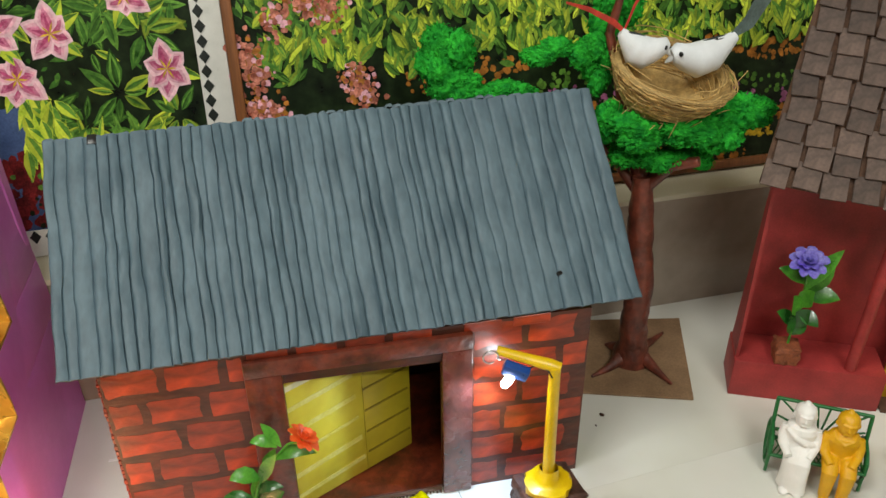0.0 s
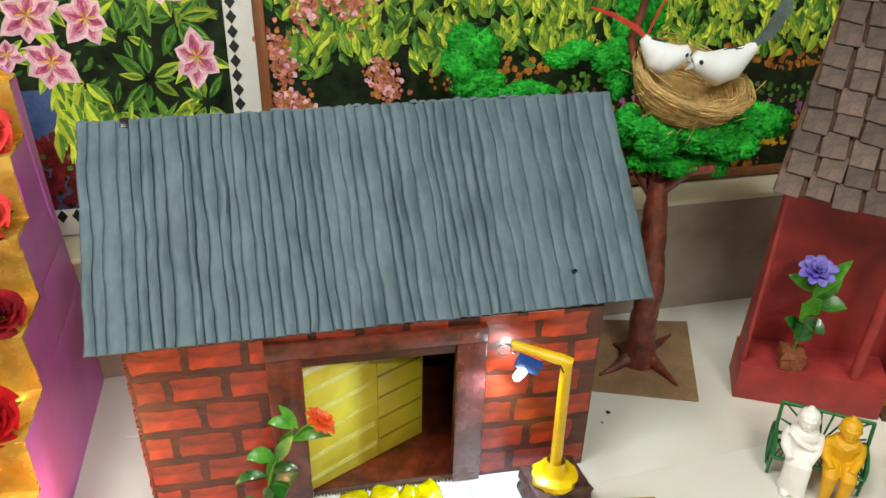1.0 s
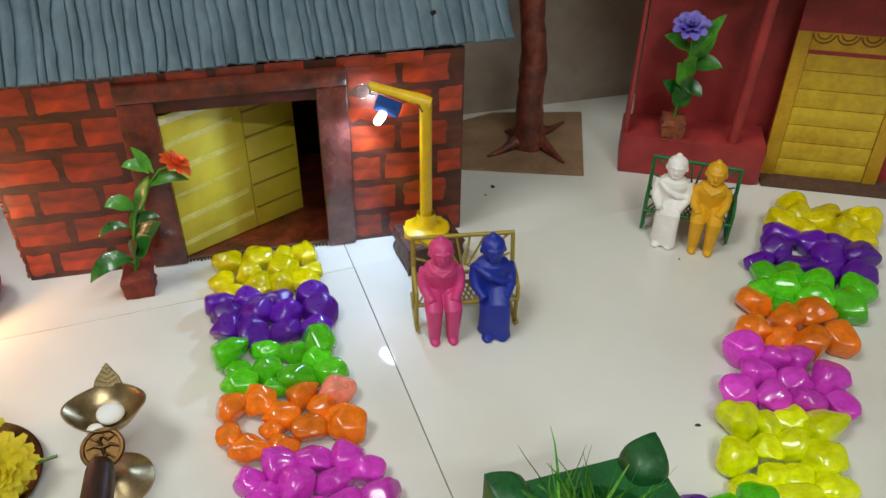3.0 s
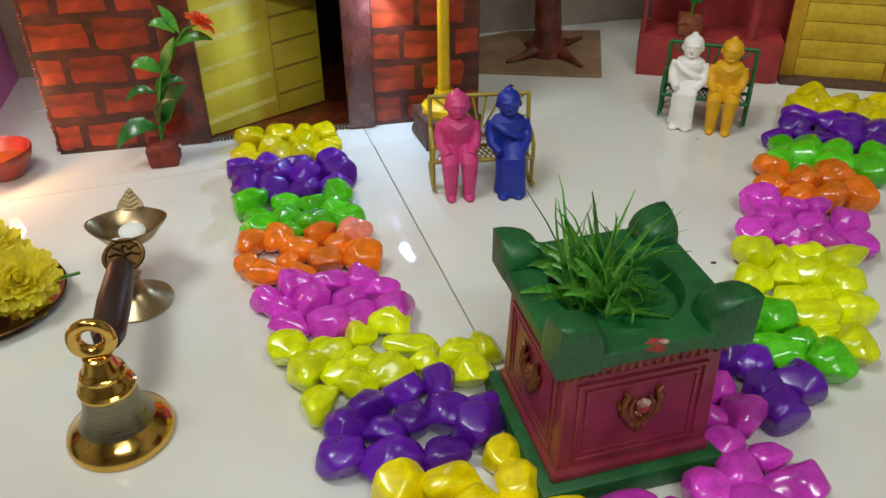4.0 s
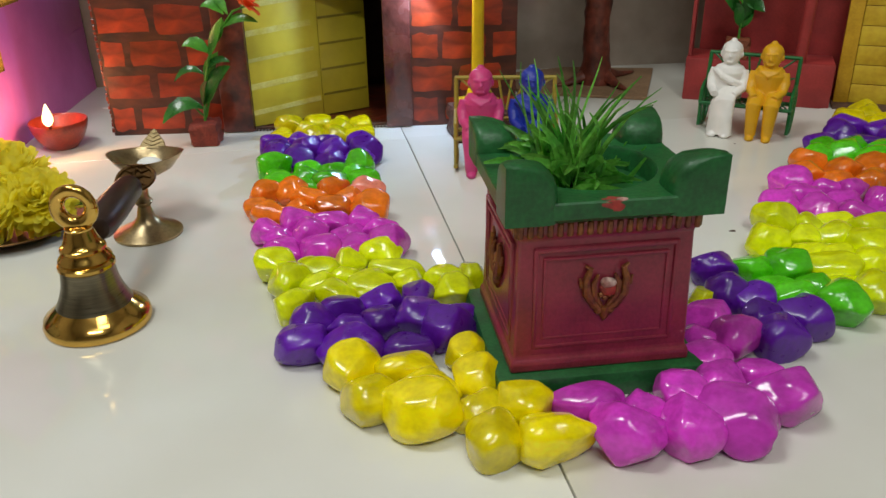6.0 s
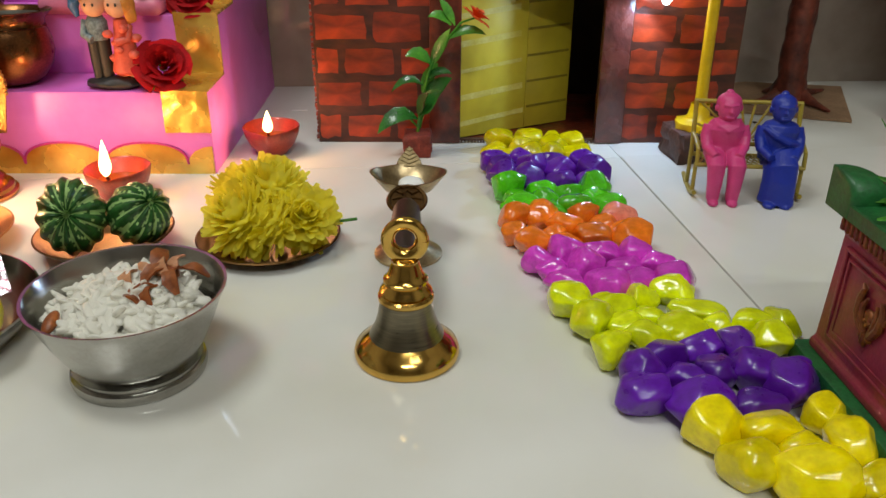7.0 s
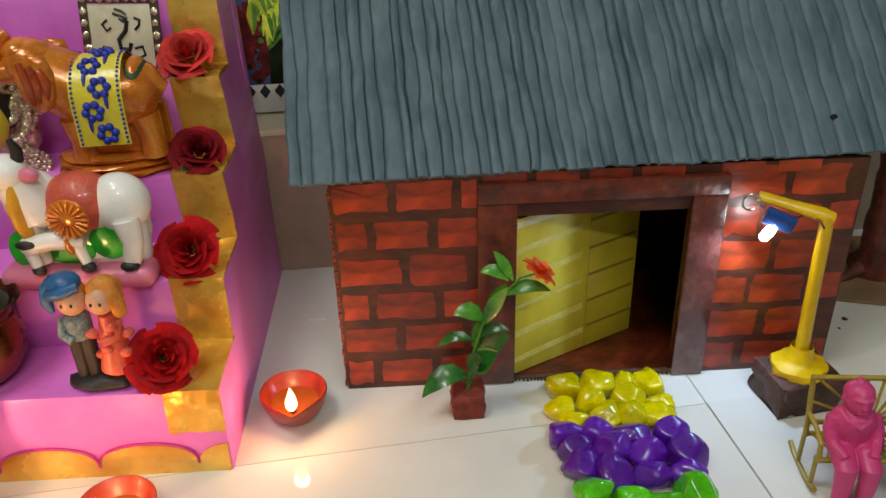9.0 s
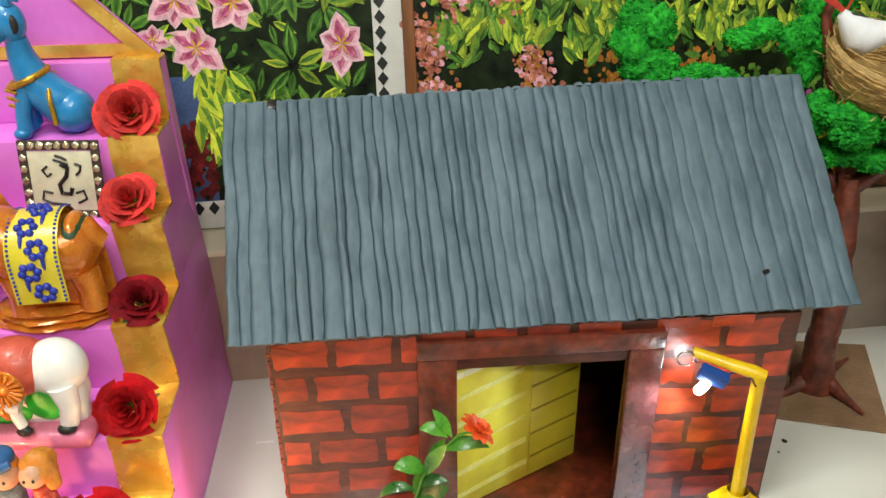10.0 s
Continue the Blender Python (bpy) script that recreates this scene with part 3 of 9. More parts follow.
# ---------- coloured pebbles laid as a border ----------
def pebble_mesh(seed):
    """A tumbled stone: rounded, often three-cornered, with a few worn flats and dimples; it fills a unit box."""
    rnd = random.Random(seed)
    bm = B()
    res = bmesh.ops.create_icosphere(bm, subdivisions=4, radius=1.0)
    off = Vector((seed * 3.7, seed * 1.3, seed * 5.9))
    corner, turn = rnd.uniform(0.0, 0.13), rnd.uniform(0, 6.28)
    cuts = [(Vector((rnd.gauss(0, 1), rnd.gauss(0, 1), rnd.gauss(0, 0.8))).normalized(), rnd.uniform(0.60, 0.85)) for _ in range(8)]
    for v in res["verts"]:
        d = v.co.normalized()
        flat = math.hypot(d.x, d.y)
        k = 1 + corner * math.cos(3 * (math.atan2(d.y, d.x) - turn)) * flat + 0.22 * noise.noise(d * 0.9 + off) + 0.09 * noise.noise(d * 2.6 + off) + 0.03 * noise.noise(d * 6 + off)
        p = d * k
        for nrm, far in cuts:
            over = p.dot(nrm) - far
            if over > 0:
                p -= nrm * over * 0.82
        v.co = p
    bmesh.ops.smooth_vert(bm, verts=list(bm.verts), factor=0.35, use_axis_x=True, use_axis_y=True, use_axis_z=True)
    lo = [min(v.co[i] for v in bm.verts) for i in range(3)]
    hi = [max(v.co[i] for v in bm.verts) for i in range(3)]
    for v in bm.verts:
        v.co = Vector([2 * (v.co[i] - lo[i]) / (hi[i] - lo[i]) - 1 for i in range(3)])
        v.co.z = max(v.co.z, -0.88)
    me = bpy.data.meshes.new("pebble")
    bm.to_mesh(me)
    bm.free()
    me.polygons.foreach_set("use_smooth", [True] * len(me.polygons))
    return me


PEBBLE_FORMS = [pebble_mesh(s) for s in range(1, 25)]
PEBBLE_MESHES = {}
PEBBLE_RANDOM = random.Random(11)


def lay_pebbles(colour, places):
    """One colour band of the border: each stone by its middle and its two half-widths in millimetres."""
    rnd = PEBBLE_RANDOM
    for x, y, a, b in places:
        form = rnd.randrange(len(PEBBLE_FORMS))
        key = (colour, form)
        if key not in PEBBLE_MESHES:
            PEBBLE_MESHES[key] = PEBBLE_FORMS[form].copy()
            PEBBLE_MESHES[key].materials.append(PEB[colour])
        turn = rnd.choice((0, 180)) + rnd.uniform(-14, 14)
        a, b = (q / 1000 * (1.10 if q > 15 else 1.22) for q in (a, b))
        h = max(0.0095, min(0.84 * min(a, b) + 0.0012, 0.0165))
        peb = new("pebble", PEBBLE_MESHES[key])
        peb.matrix_world = pose(x, y, 0.88 * h - 0.0003, rnd.uniform(-6, 6), rnd.uniform(-6, 6), turn) @ Matrix.Diagonal((a, b, h, 1))
        tagged(peb, f"glossy {colour} painted pebble in a colour-banded border", "pebble", "pebbles of the border")


lay_pebbles("olive yellow", [(0.206, -0.027, 14, 13), (0.238, -0.029, 16, 13), (0.264, -0.03, 11, 12), (0.288, -0.027, 11, 16), (0.199, -0.058, 12, 9), (0.227, -0.048, 12, 12), (0.264, -0.052, 15, 12), (0.292, -0.056, 11, 9), (0.209, -0.076, 12, 9), (0.238, -0.075, 13, 13), (0.262, -0.075, 13, 13), (0.285, -0.075, 13, 11)])
lay_pebbles("purple", [(0.199, -0.094, 14, 12), (0.225, -0.094, 13, 12), (0.254, -0.101, 16, 12), (0.29, -0.101, 16, 12), (0.204, -0.115, 14, 11), (0.203, -0.136, 14, 13), (0.233, -0.119, 15, 14), (0.262, -0.123, 15, 13), (0.295, -0.129, 17, 14), (0.229, -0.147, 13, 14), (0.26, -0.148, 16, 10), (0.29, -0.149, 13, 11)])
lay_pebbles("green", [(0.207, -0.17, 15, 15), (0.238, -0.17, 14, 9), (0.262, -0.179, 14, 9), (0.289, -0.173, 14, 16), (0.213, -0.21, 15, 10), (0.239, -0.197, 12, 11), (0.265, -0.213, 17, 12), (0.296, -0.214, 13, 11), (0.243, -0.221, 11, 10), (0.213, -0.191, 11, 9), (0.285, -0.194, 12, 10)])
lay_pebbles("orange", [(0.206, -0.241, 13, 13), (0.23, -0.238, 13, 16), (0.269, -0.238, 13, 13), (0.299, -0.266, 13, 10), (0.239, -0.268, 10, 9), (0.283, -0.254, 11, 10), (0.247, -0.288, 12, 9), (0.204, -0.271, 10, 11), (0.219, -0.287, 15, 12), (0.248, -0.258, 14, 12), (0.271, -0.277, 16, 11), (0.302, -0.282, 15, 13)])
lay_pebbles("salmon pink", [(0.299, -0.238, 15, 12)])
lay_pebbles("magenta", [(0.218, -0.321, 11, 12), (0.243, -0.31, 13, 13), (0.269, -0.309, 14, 11), (0.298, -0.315, 13, 13), (0.229, -0.336, 12, 9), (0.255, -0.331, 13, 15), (0.285, -0.334, 15, 9), (0.312, -0.33, 13, 11), (0.235, -0.358, 16, 10), (0.266, -0.366, 14, 12), (0.289, -0.361, 14, 10), (0.32, -0.362, 14, 14)])
lay_pebbles("lime", [(0.234, -0.39, 14, 13), (0.246, -0.416, 13, 15), (0.265, -0.397, 14, 10), (0.289, -0.381, 11, 10), (0.312, -0.374, 14, 12), (0.288, -0.409, 13, 9), (0.325, -0.402, 21, 9), (0.268, -0.423, 12, 10), (0.28, -0.435, 14, 10), (0.306, -0.428, 15, 11), (0.254, -0.45, 12, 14), (0.332, -0.422, 10, 10), (0.359, -0.415, 14, 9), (0.379, -0.414, 10, 12), (0.363, -0.442, 14, 12)])
lay_pebbles("purple", [(0.284, -0.458, 15, 11), (0.268, -0.477, 13, 13), (0.312, -0.449, 16, 11), (0.339, -0.447, 10, 18), (0.294, -0.484, 14, 10), (0.314, -0.478, 12, 14), (0.337, -0.479, 14, 14), (0.362, -0.473, 12, 10), (0.356, -0.495, 15, 14), (0.262, -0.502, 16, 12), (0.294, -0.512, 20, 16), (0.328, -0.512, 14, 10)])
lay_pebbles("deep yellow", [(0.295, -0.535, 16, 14), (0.328, -0.534, 18, 11), (0.365, -0.522, 11, 12), (0.368, -0.546, 12, 15), (0.342, -0.553, 15, 11), (0.307, -0.566, 16, 13), (0.335, -0.58, 20, 17), (0.365, -0.579, 13, 10), (0.393, -0.578, 14, 12), (0.372, -0.603, 13, 15), (0.405, -0.609, 19, 16)])
lay_pebbles("magenta", [(0.427, -0.579, 20, 12), (0.456, -0.588, 13, 12), (0.442, -0.608, 19, 15), (0.482, -0.577, 13, 14), (0.476, -0.607, 15, 17), (0.503, -0.603, 21, 19), (0.508, -0.564, 12, 14), (0.533, -0.555, 13, 9), (0.533, -0.523, 16, 16), (0.527, -0.492, 16, 11), (0.513, -0.516, 11, 10), (0.508, -0.54, 13, 11), (0.535, -0.584, 21, 17)])
lay_pebbles("purple", [(0.553, -0.425, 14, 13), (0.553, -0.464, 17, 14), (0.567, -0.475, 14, 12), (0.563, -0.498, 15, 12), (0.586, -0.501, 14, 16), (0.562, -0.52, 14, 14)])
lay_pebbles("green", [(0.583, -0.428, 16, 12), (0.607, -0.431, 14, 14), (0.592, -0.452, 16, 9), (0.614, -0.459, 14, 10), (0.597, -0.471, 16, 11), (0.621, -0.486, 18, 19)])
lay_pebbles("lime", [(0.612, -0.383, 16, 14), (0.638, -0.35, 16, 15), (0.658, -0.358, 11, 14), (0.681, -0.359, 14, 12), (0.707, -0.373, 21, 15), (0.668, -0.384, 15, 13), (0.644, -0.384, 13, 12), (0.683, -0.404, 15, 16), (0.612, -0.41, 19, 9), (0.633, -0.409, 14, 11), (0.654, -0.415, 17, 11), (0.644, -0.435, 21, 12), (0.673, -0.432, 15, 13), (0.638, -0.454, 21, 9), (0.65, -0.473, 14, 18), (0.534, -0.463, 9, 11)])
lay_pebbles("magenta", [(0.685, -0.271, 15, 17), (0.68, -0.299, 13, 13), (0.711, -0.284, 16, 12), (0.732, -0.291, 13, 15), (0.689, -0.307, 14, 10), (0.712, -0.318, 14, 12), (0.654, -0.32, 15, 14), (0.68, -0.333, 16, 16), (0.708, -0.341, 16, 13), (0.741, -0.321, 17, 17), (0.738, -0.351, 11, 17)])
lay_pebbles("orange", [(0.731, -0.208, 13, 17), (0.707, -0.244, 15, 14), (0.751, -0.238, 17, 14), (0.733, -0.261, 15, 11), (0.78, -0.239, 21, 17), (0.754, -0.275, 17, 16), (0.788, -0.277, 17, 20)])
lay_pebbles("green", [(0.77, -0.166, 11, 17), (0.792, -0.175, 14, 15), (0.757, -0.184, 16, 9), (0.744, -0.197, 17, 13), (0.775, -0.196, 17, 15), (0.813, -0.195, 21, 14), (0.848, -0.214, 19, 18), (0.76, -0.222, 16, 10), (0.796, -0.218, 21, 17), (0.821, -0.233, 18, 21)])
lay_pebbles("purple", [(0.821, -0.11, 21, 17), (0.802, -0.134, 17, 15), (0.849, -0.132, 19, 14), (0.777, -0.147, 17, 10), (0.809, -0.162, 21, 12), (0.852, -0.159, 21, 17), (0.876, -0.14, 14, 13), (0.838, -0.18, 19, 11), (0.886, -0.161, 20, 17), (0.865, -0.195, 20, 14)])
lay_pebbles("olive yellow", [(0.868, -0.062, 14, 15), (0.896, -0.077, 21, 11), (0.927, -0.093, 11, 15), (0.835, -0.086, 16, 15), (0.862, -0.078, 14, 14), (0.881, -0.093, 21, 13), (0.855, -0.109, 14, 16), (0.905, -0.111, 17, 14), (0.874, -0.122, 18, 11), (0.938, -0.107, 15, 17), (0.906, -0.138, 21, 13)])

# ---------- square planter with grass ----------
POTCHIP = shader("chipped_red_undercoat", rgb("a8342c"), 0.6, var=0.35, scale=160, other=rgb("8a3a34"))
CHIP = shader("dull_plaster_chip", rgb("cfb3a8"), 0.7, var=0.3, scale=200, other=rgb("a06a60"))


def planter():
    p = thing("planter", "square maroon and dark green painted pot with corner lobes and grass", "planter", pose(0.4370, -0.5015, 0, 0, 0, 4.0))
    bm = B()
    box(bm, (0.124, 0.116, 0.018), (0, 0, 0.009), 0.003)
    part("foot_slab", bm, POTGREEN, p)
    bm = B()
    k = 0.0525
    rows = [(k + 0.001, 0.0178), (k + 0.001, 0.024), (k - 0.001, 0.027), (k - 0.003, 0.1005), (k - 0.001, 0.1035), (k - 0.001, 0.114)]
    rings = []
    for r, z in rows:
        rings.append([bm.verts.new((sx * r, sy * r * 0.94, z)) for sx, sy in ((-1, -1), (1, -1), (1, 1), (-1, 1))])
    for a, b in zip(rings, rings[1:]):
        for i in range(4):
            bm.faces.new((a[i], a[(i + 1) % 4], b[(i + 1) % 4], b[i]))
    bm.faces.new(rings[0][::-1])
    body = part("pot_body", bm, POTMAROON, p, smooth=20)
    bmod = body.modifiers.new("edge", "BEVEL")
    bmod.width, bmod.segments = 0.0015, 2
    for ang in (0, 90, 180, 270):
        turn = pose(0, 0, 0, 0, 0, ang)
        face = k * (0.94 if ang in (0, 180) else 1.0) - 0.002
        half = k if ang in (0, 180) else k * 0.94
        # raised moulding frame
        bm = B()
        for w, h, at in ((2 * half - 0.024, 0.003, (0, -face, 0.094)), (2 * half - 0.024, 0.003, (0, -face, 0.0335)),
                         (0.003, 0.0635, (-(half - 0.0125), -face, 0.0637)), (0.003, 0.0635, (half - 0.0125, -face, 0.0637))):
            box(bm, (w, 0.003, h), at, 0.0011, m=turn)
        for w, h, at in ((2 * half - 0.034, 0.0018, (0, -face, 0.0885)), (2 * half - 0.034, 0.0018, (0, -face, 0.039)),
                         (0.0018, 0.051, (-(half - 0.0175), -face, 0.0637)), (0.0018, 0.051, (half - 0.0175, -face, 0.0637))):
            box(bm, (w, 0.0022, h), at, 0.0006, m=turn)
        part("moulding", bm, POTMAROON, p)
        # dentil row
        n = 19
        for i in range(n):
            bm = B()
            x = -half + 0.003 + (2 * half - 0.006) * i / (n - 1)
            box(bm, (0.0036, 0.0034, 0.0085), (x, -face - 0.0005, 0.1062), 0.0009, m=turn, seg=1)
            part("dentil", bm, POTGOLD, p, "worn gold paint" if i == 0 else "")
        # gold emblem: curled leaves round a chipped boss
        bm = B()
        E = lambda x, d, z: turn @ Vector((x * 0.86, -face - d * 0.8, 0.0665 + (z - 0.0605) * 0.9))
        for s in (-1, 1):
            tube(bm, [E(s * 0.001, 0.0012, 0.047), E(s * 0.007, 0.0022, 0.052), E(s * 0.0125, 0.0024, 0.060), E(s * 0.0135, 0.0024, 0.070), E(s * 0.011, 0.0024, 0.0775), E(s * 0.0145, 0.0018, 0.0795)], [0.0013, 0.0026, 0.0028, 0.0022, 0.0017, 0.0009], 8)
            tube(bm, [E(s * 0.002, 0.0012, 0.050), E(s * 0.0075, 0.0026, 0.058), E(s * 0.0085, 0.0026, 0.067), E(s * 0.0055, 0.0022, 0.073)], [0.0014, 0.0021, 0.0018, 0.0009], 8)
            tube(bm, [E(s * 0.010, 0.0012, 0.062), E(s * 0.0165, 0.002, 0.066), E(s * 0.0175, 0.0014, 0.071)], [0.0014, 0.0014, 0.0007], 8)
            ball(bm, E(s * 0.004, 0.001, 0.0475), 0.0026, 2)
        tube(bm, [E(0, 0.0012, 0.050), E(0, 0.0018, 0.044), E(0, 0.001, 0.040)], [0.003, 0.0026, 0.0008], 8)
        for i in range(5):
            ball(bm, E(-0.006 + 0.003 * i, 0.002, 0.0565 + 0.002 * (i % 2)), 0.0019, 1)
        emblem = part("emblem", bm, POTGOLD, p, "worn gold relief emblem")
        bm = B()
        ball(bm, E(0.001, 0.0016, 0.0625), (0.0062, 0.0026, 0.0048) if ang in (0, 180) else (0.0026, 0.0062, 0.0048), 2, rough=0.6, freq=90)
        part("boss", bm, POTCHIP if ang in (0, 180) else POTGOLD, emblem, "chipped red boss")
        if ang in (0, 180):
            bm = B()
            ball(bm, E(0.0, 0.0024, 0.0672), (0.0048, 0.0022, 0.0034), 2, rough=0.7, freq=110)
            part("chip", bm, CHIP, emblem, "bare white plaster spot")
    # top slab with a round well
    bm = B()
    half, z0, z1, r, n = 0.0590, 0.111, 0.1245, 0.041, 32
    sq = []
    for i in range(n):
        a = 2 * math.pi * i / n
        c, s = math.cos(a), math.sin(a)
        f = half / max(abs(c), abs(s))
        sq.append((c * f, s * f * 0.95))
    ring = lambda pts, z: [bm.verts.new((x, y, z)) for x, y in pts]
    circ = [(r * math.cos(2 * math.pi * i / n), r * math.sin(2 * math.pi * i / n)) for i in range(n)]
    seqs = [ring([(x * 0.9, y * 0.9) for x, y in sq], z0), ring(sq, z0 + 0.004), ring(sq, z1 - 0.001), ring([(x * 0.985, y * 0.985) for x, y in sq], z1), ring(circ, z1), ring([(x * 0.97, y * 0.97) for x, y in circ], z1 - 0.002), ring([(x * 0.93, y * 0.93) for x, y in circ], z1 - 0.040)]
    for a, b in zip(seqs, seqs[1:]):
        for i in range(n):
            bm.faces.new((a[i], a[(i + 1) % n], b[(i + 1) % n], b[i]))
    bm.faces.new(seqs[-1])
    bm.faces.new(seqs[0][::-1])
    top = part("top_slab", bm, POTGREEN, p, "dark green top slab with a round well", 40)
    for sx, sy in ((-1, -1), (1, -1), (1, 1), (-1, 1)):
        # corner horn: upright on its two outer sides, rounded off towards the well
        bm = B()
        rows = []
        for z, w in ((-0.010, 0.027), (0.0, 0.027), (0.007, 0.0262), (0.0125, 0.0242), (0.0165, 0.0205), (0.0190, 0.015), (0.0200, 0.009)):
            r = min(0.006, w * 0.4)
            o = 0.0012 if z > 0.02 else 0.0
            pts = [(o, o), (w - r, o)] + arc(w - r, r + o, r, -90, 0, 3)[1:] + [(w, w * 0.62)] + arc(w * 0.62, w * 0.62, w * 0.38, 0, 90, 5)[1:] + [(r + o, w)] + arc(r + o, w - r, r, 90, 180, 3)[1:]
            rows.append([bm.verts.new((-sx * x, -sy * y, z)) for x, y in pts])
        for p0, p1 in zip(rows, rows[1:]):
            for i in range(len(p0)):
                j = (i + 1) % len(p0)
                bm.faces.new((p0[i], p0[j], p1[j], p1[i]))
        bm.faces.new(rows[-1])
        bm.faces.new(rows[0][::-1])
        bmesh.ops.recalc_face_normals(bm, faces=bm.faces)
        lobe = part("corner_lobe", bm, POTGREEN, top, smooth=55)
        lobe.matrix_basis = pose(sx * 0.0598, sy * 0.0568, 0.1238) @ (Matrix.Diagonal((1.02, 1.02, 0.84, 1)) if sy > 0 else Matrix.Diagonal((1.1, 1.1, 1.1, 1)))
    # chipped spot at the front edge
    bm = B()
    ball(bm, (-0.001, -0.0556, 0.1212), (0.0078, 0.0007, 0.0032), 3, rough=0.4, freq=200)
    ball(bm, (-0.001, -0.0525, 0.1241), (0.0076, 0.0032, 0.0006), 3, rough=0.4, freq=200)
    part("chip", bm, POTCHIP, top, "chipped red paint spot")
    bm = B()
    ball(bm, (0.0030, -0.0543, 0.1243), (0.0034, 0.0018, 0.0008), 3, rough=0.5, freq=220)
    part("chip", bm, CHIP, top, "bare white plaster spot")
    bm = B()
    lathe(bm, [(0, 0.0870), (0.0375, 0.0870)], 24)
    part("soil", bm, SOIL, p)
    # tuft of plastic grass
    bm = B()
    rnd = random.Random(4)
    for i in range(160):
        a = rnd.uniform(0, 2 * math.pi)
        tall = i % 5 == 0
        ln = rnd.uniform(0.072, 0.094) if tall else rnd.uniform(0.042, 0.070)
        ln *= 0.74 if math.cos(a) > 0.2 and not tall else 1.0
        lean = (rnd.uniform(0.1, 0.7) if tall else rnd.uniform(0.2, 1.0)) * (0.75 if math.cos(a) < -0.2 else 1.0)
        bx, by = -0.011 + rnd.gauss(0, 0.007), 0.006 + rnd.gauss(0, 0.006)
        pts, w = [], []
        for t in (0, 0.18, 0.36, 0.54, 0.72, 0.88, 1.0):
            out = ln * lean * (0.15 * t + 0.75 * t ** 2)
            up = ln * (t * (1.08 - 0.18 * lean) - (0.25 if tall else 0.62) * lean * t ** 3)
            sway = 0.013 * t * math.sin(3.2 * t + i * 1.7)
            x, y = bx + math.cos(a) * out - math.sin(a) * sway, by + math.sin(a) * out + math.cos(a) * sway
            pts.append((x, y, max(0.094 + up, 0.127 if max(abs(x), abs(y)) > 0.034 else 0.094)))
            w.append((0.0040 if tall else 0.0098) * min(1.0, 0.6 + 2 * t) * (1 - 0.85 * t ** 2.5))
        ribbon(bm, pts, w, (math.cos(a + 1.2), math.sin(a + 1.2), 0.6), 0.4, thick=0)
    part("grass_tuft", bm, GRASS, p, "tuft of green plastic grass", 0)
    return p


planter()


# ---------- brass bell ----------
def bell():
    t = thing("hand_bell", "polished brass bell with a steel-grey waist and a ring on top", "bell", pose(0.1165, -0.4395, 0) @ Matrix.Diagonal((0.945, 0.945, 0.99, 1)))
    bm = B()
    lathe(bm, [(0.033, 0.0), (0.0372, 0.0008), (0.0378, 0.004), (0.0365, 0.008), (0.031, 0.012), (0.0265, 0.0165)], 48)
    part("lip", bm, BRASS, t, "polished brass lip")
    bm = B()
    lathe(bm, [(0.0265, 0.0165), (0.0225, 0.024), (0.020, 0.032), (0.0188, 0.040), (0.0184, 0.043)], 48)
    part("waist", bm, BELLGREY, t, "brushed grey metal waist")
    bm = B()
    lathe(bm, [(0.0184, 0.043), (0.0197, 0.0445), (0.0195, 0.0465), (0.0175, 0.048), (0.0185, 0.050), (0.0178, 0.0515), (0.0160, 0.0535), (0.0148, 0.0560), (0.0158, 0.0572), (0.0155, 0.0588), (0.0136, 0.0600), (0.0118, 0.0640), (0.0100, 0.0690), (0.0092, 0.0710), (0.0098, 0.0725), (0.0075, 0.074), (0, 0.074)], 48)
    part("crown", bm, BRASS, t, "stepped polished brass crown")
    bm = B()
    n = 28
    tube(bm, [(0.0115 * math.cos(2 * math.pi * i / n), 0, 0.0865 + 0.0115 * math.sin(2 * math.pi * i / n)) for i in range(n + 1)], 0.0042, 12, flat=1.25)
    part("ring", bm, BRASS, t, "thick brass ring")
    return t


bell()


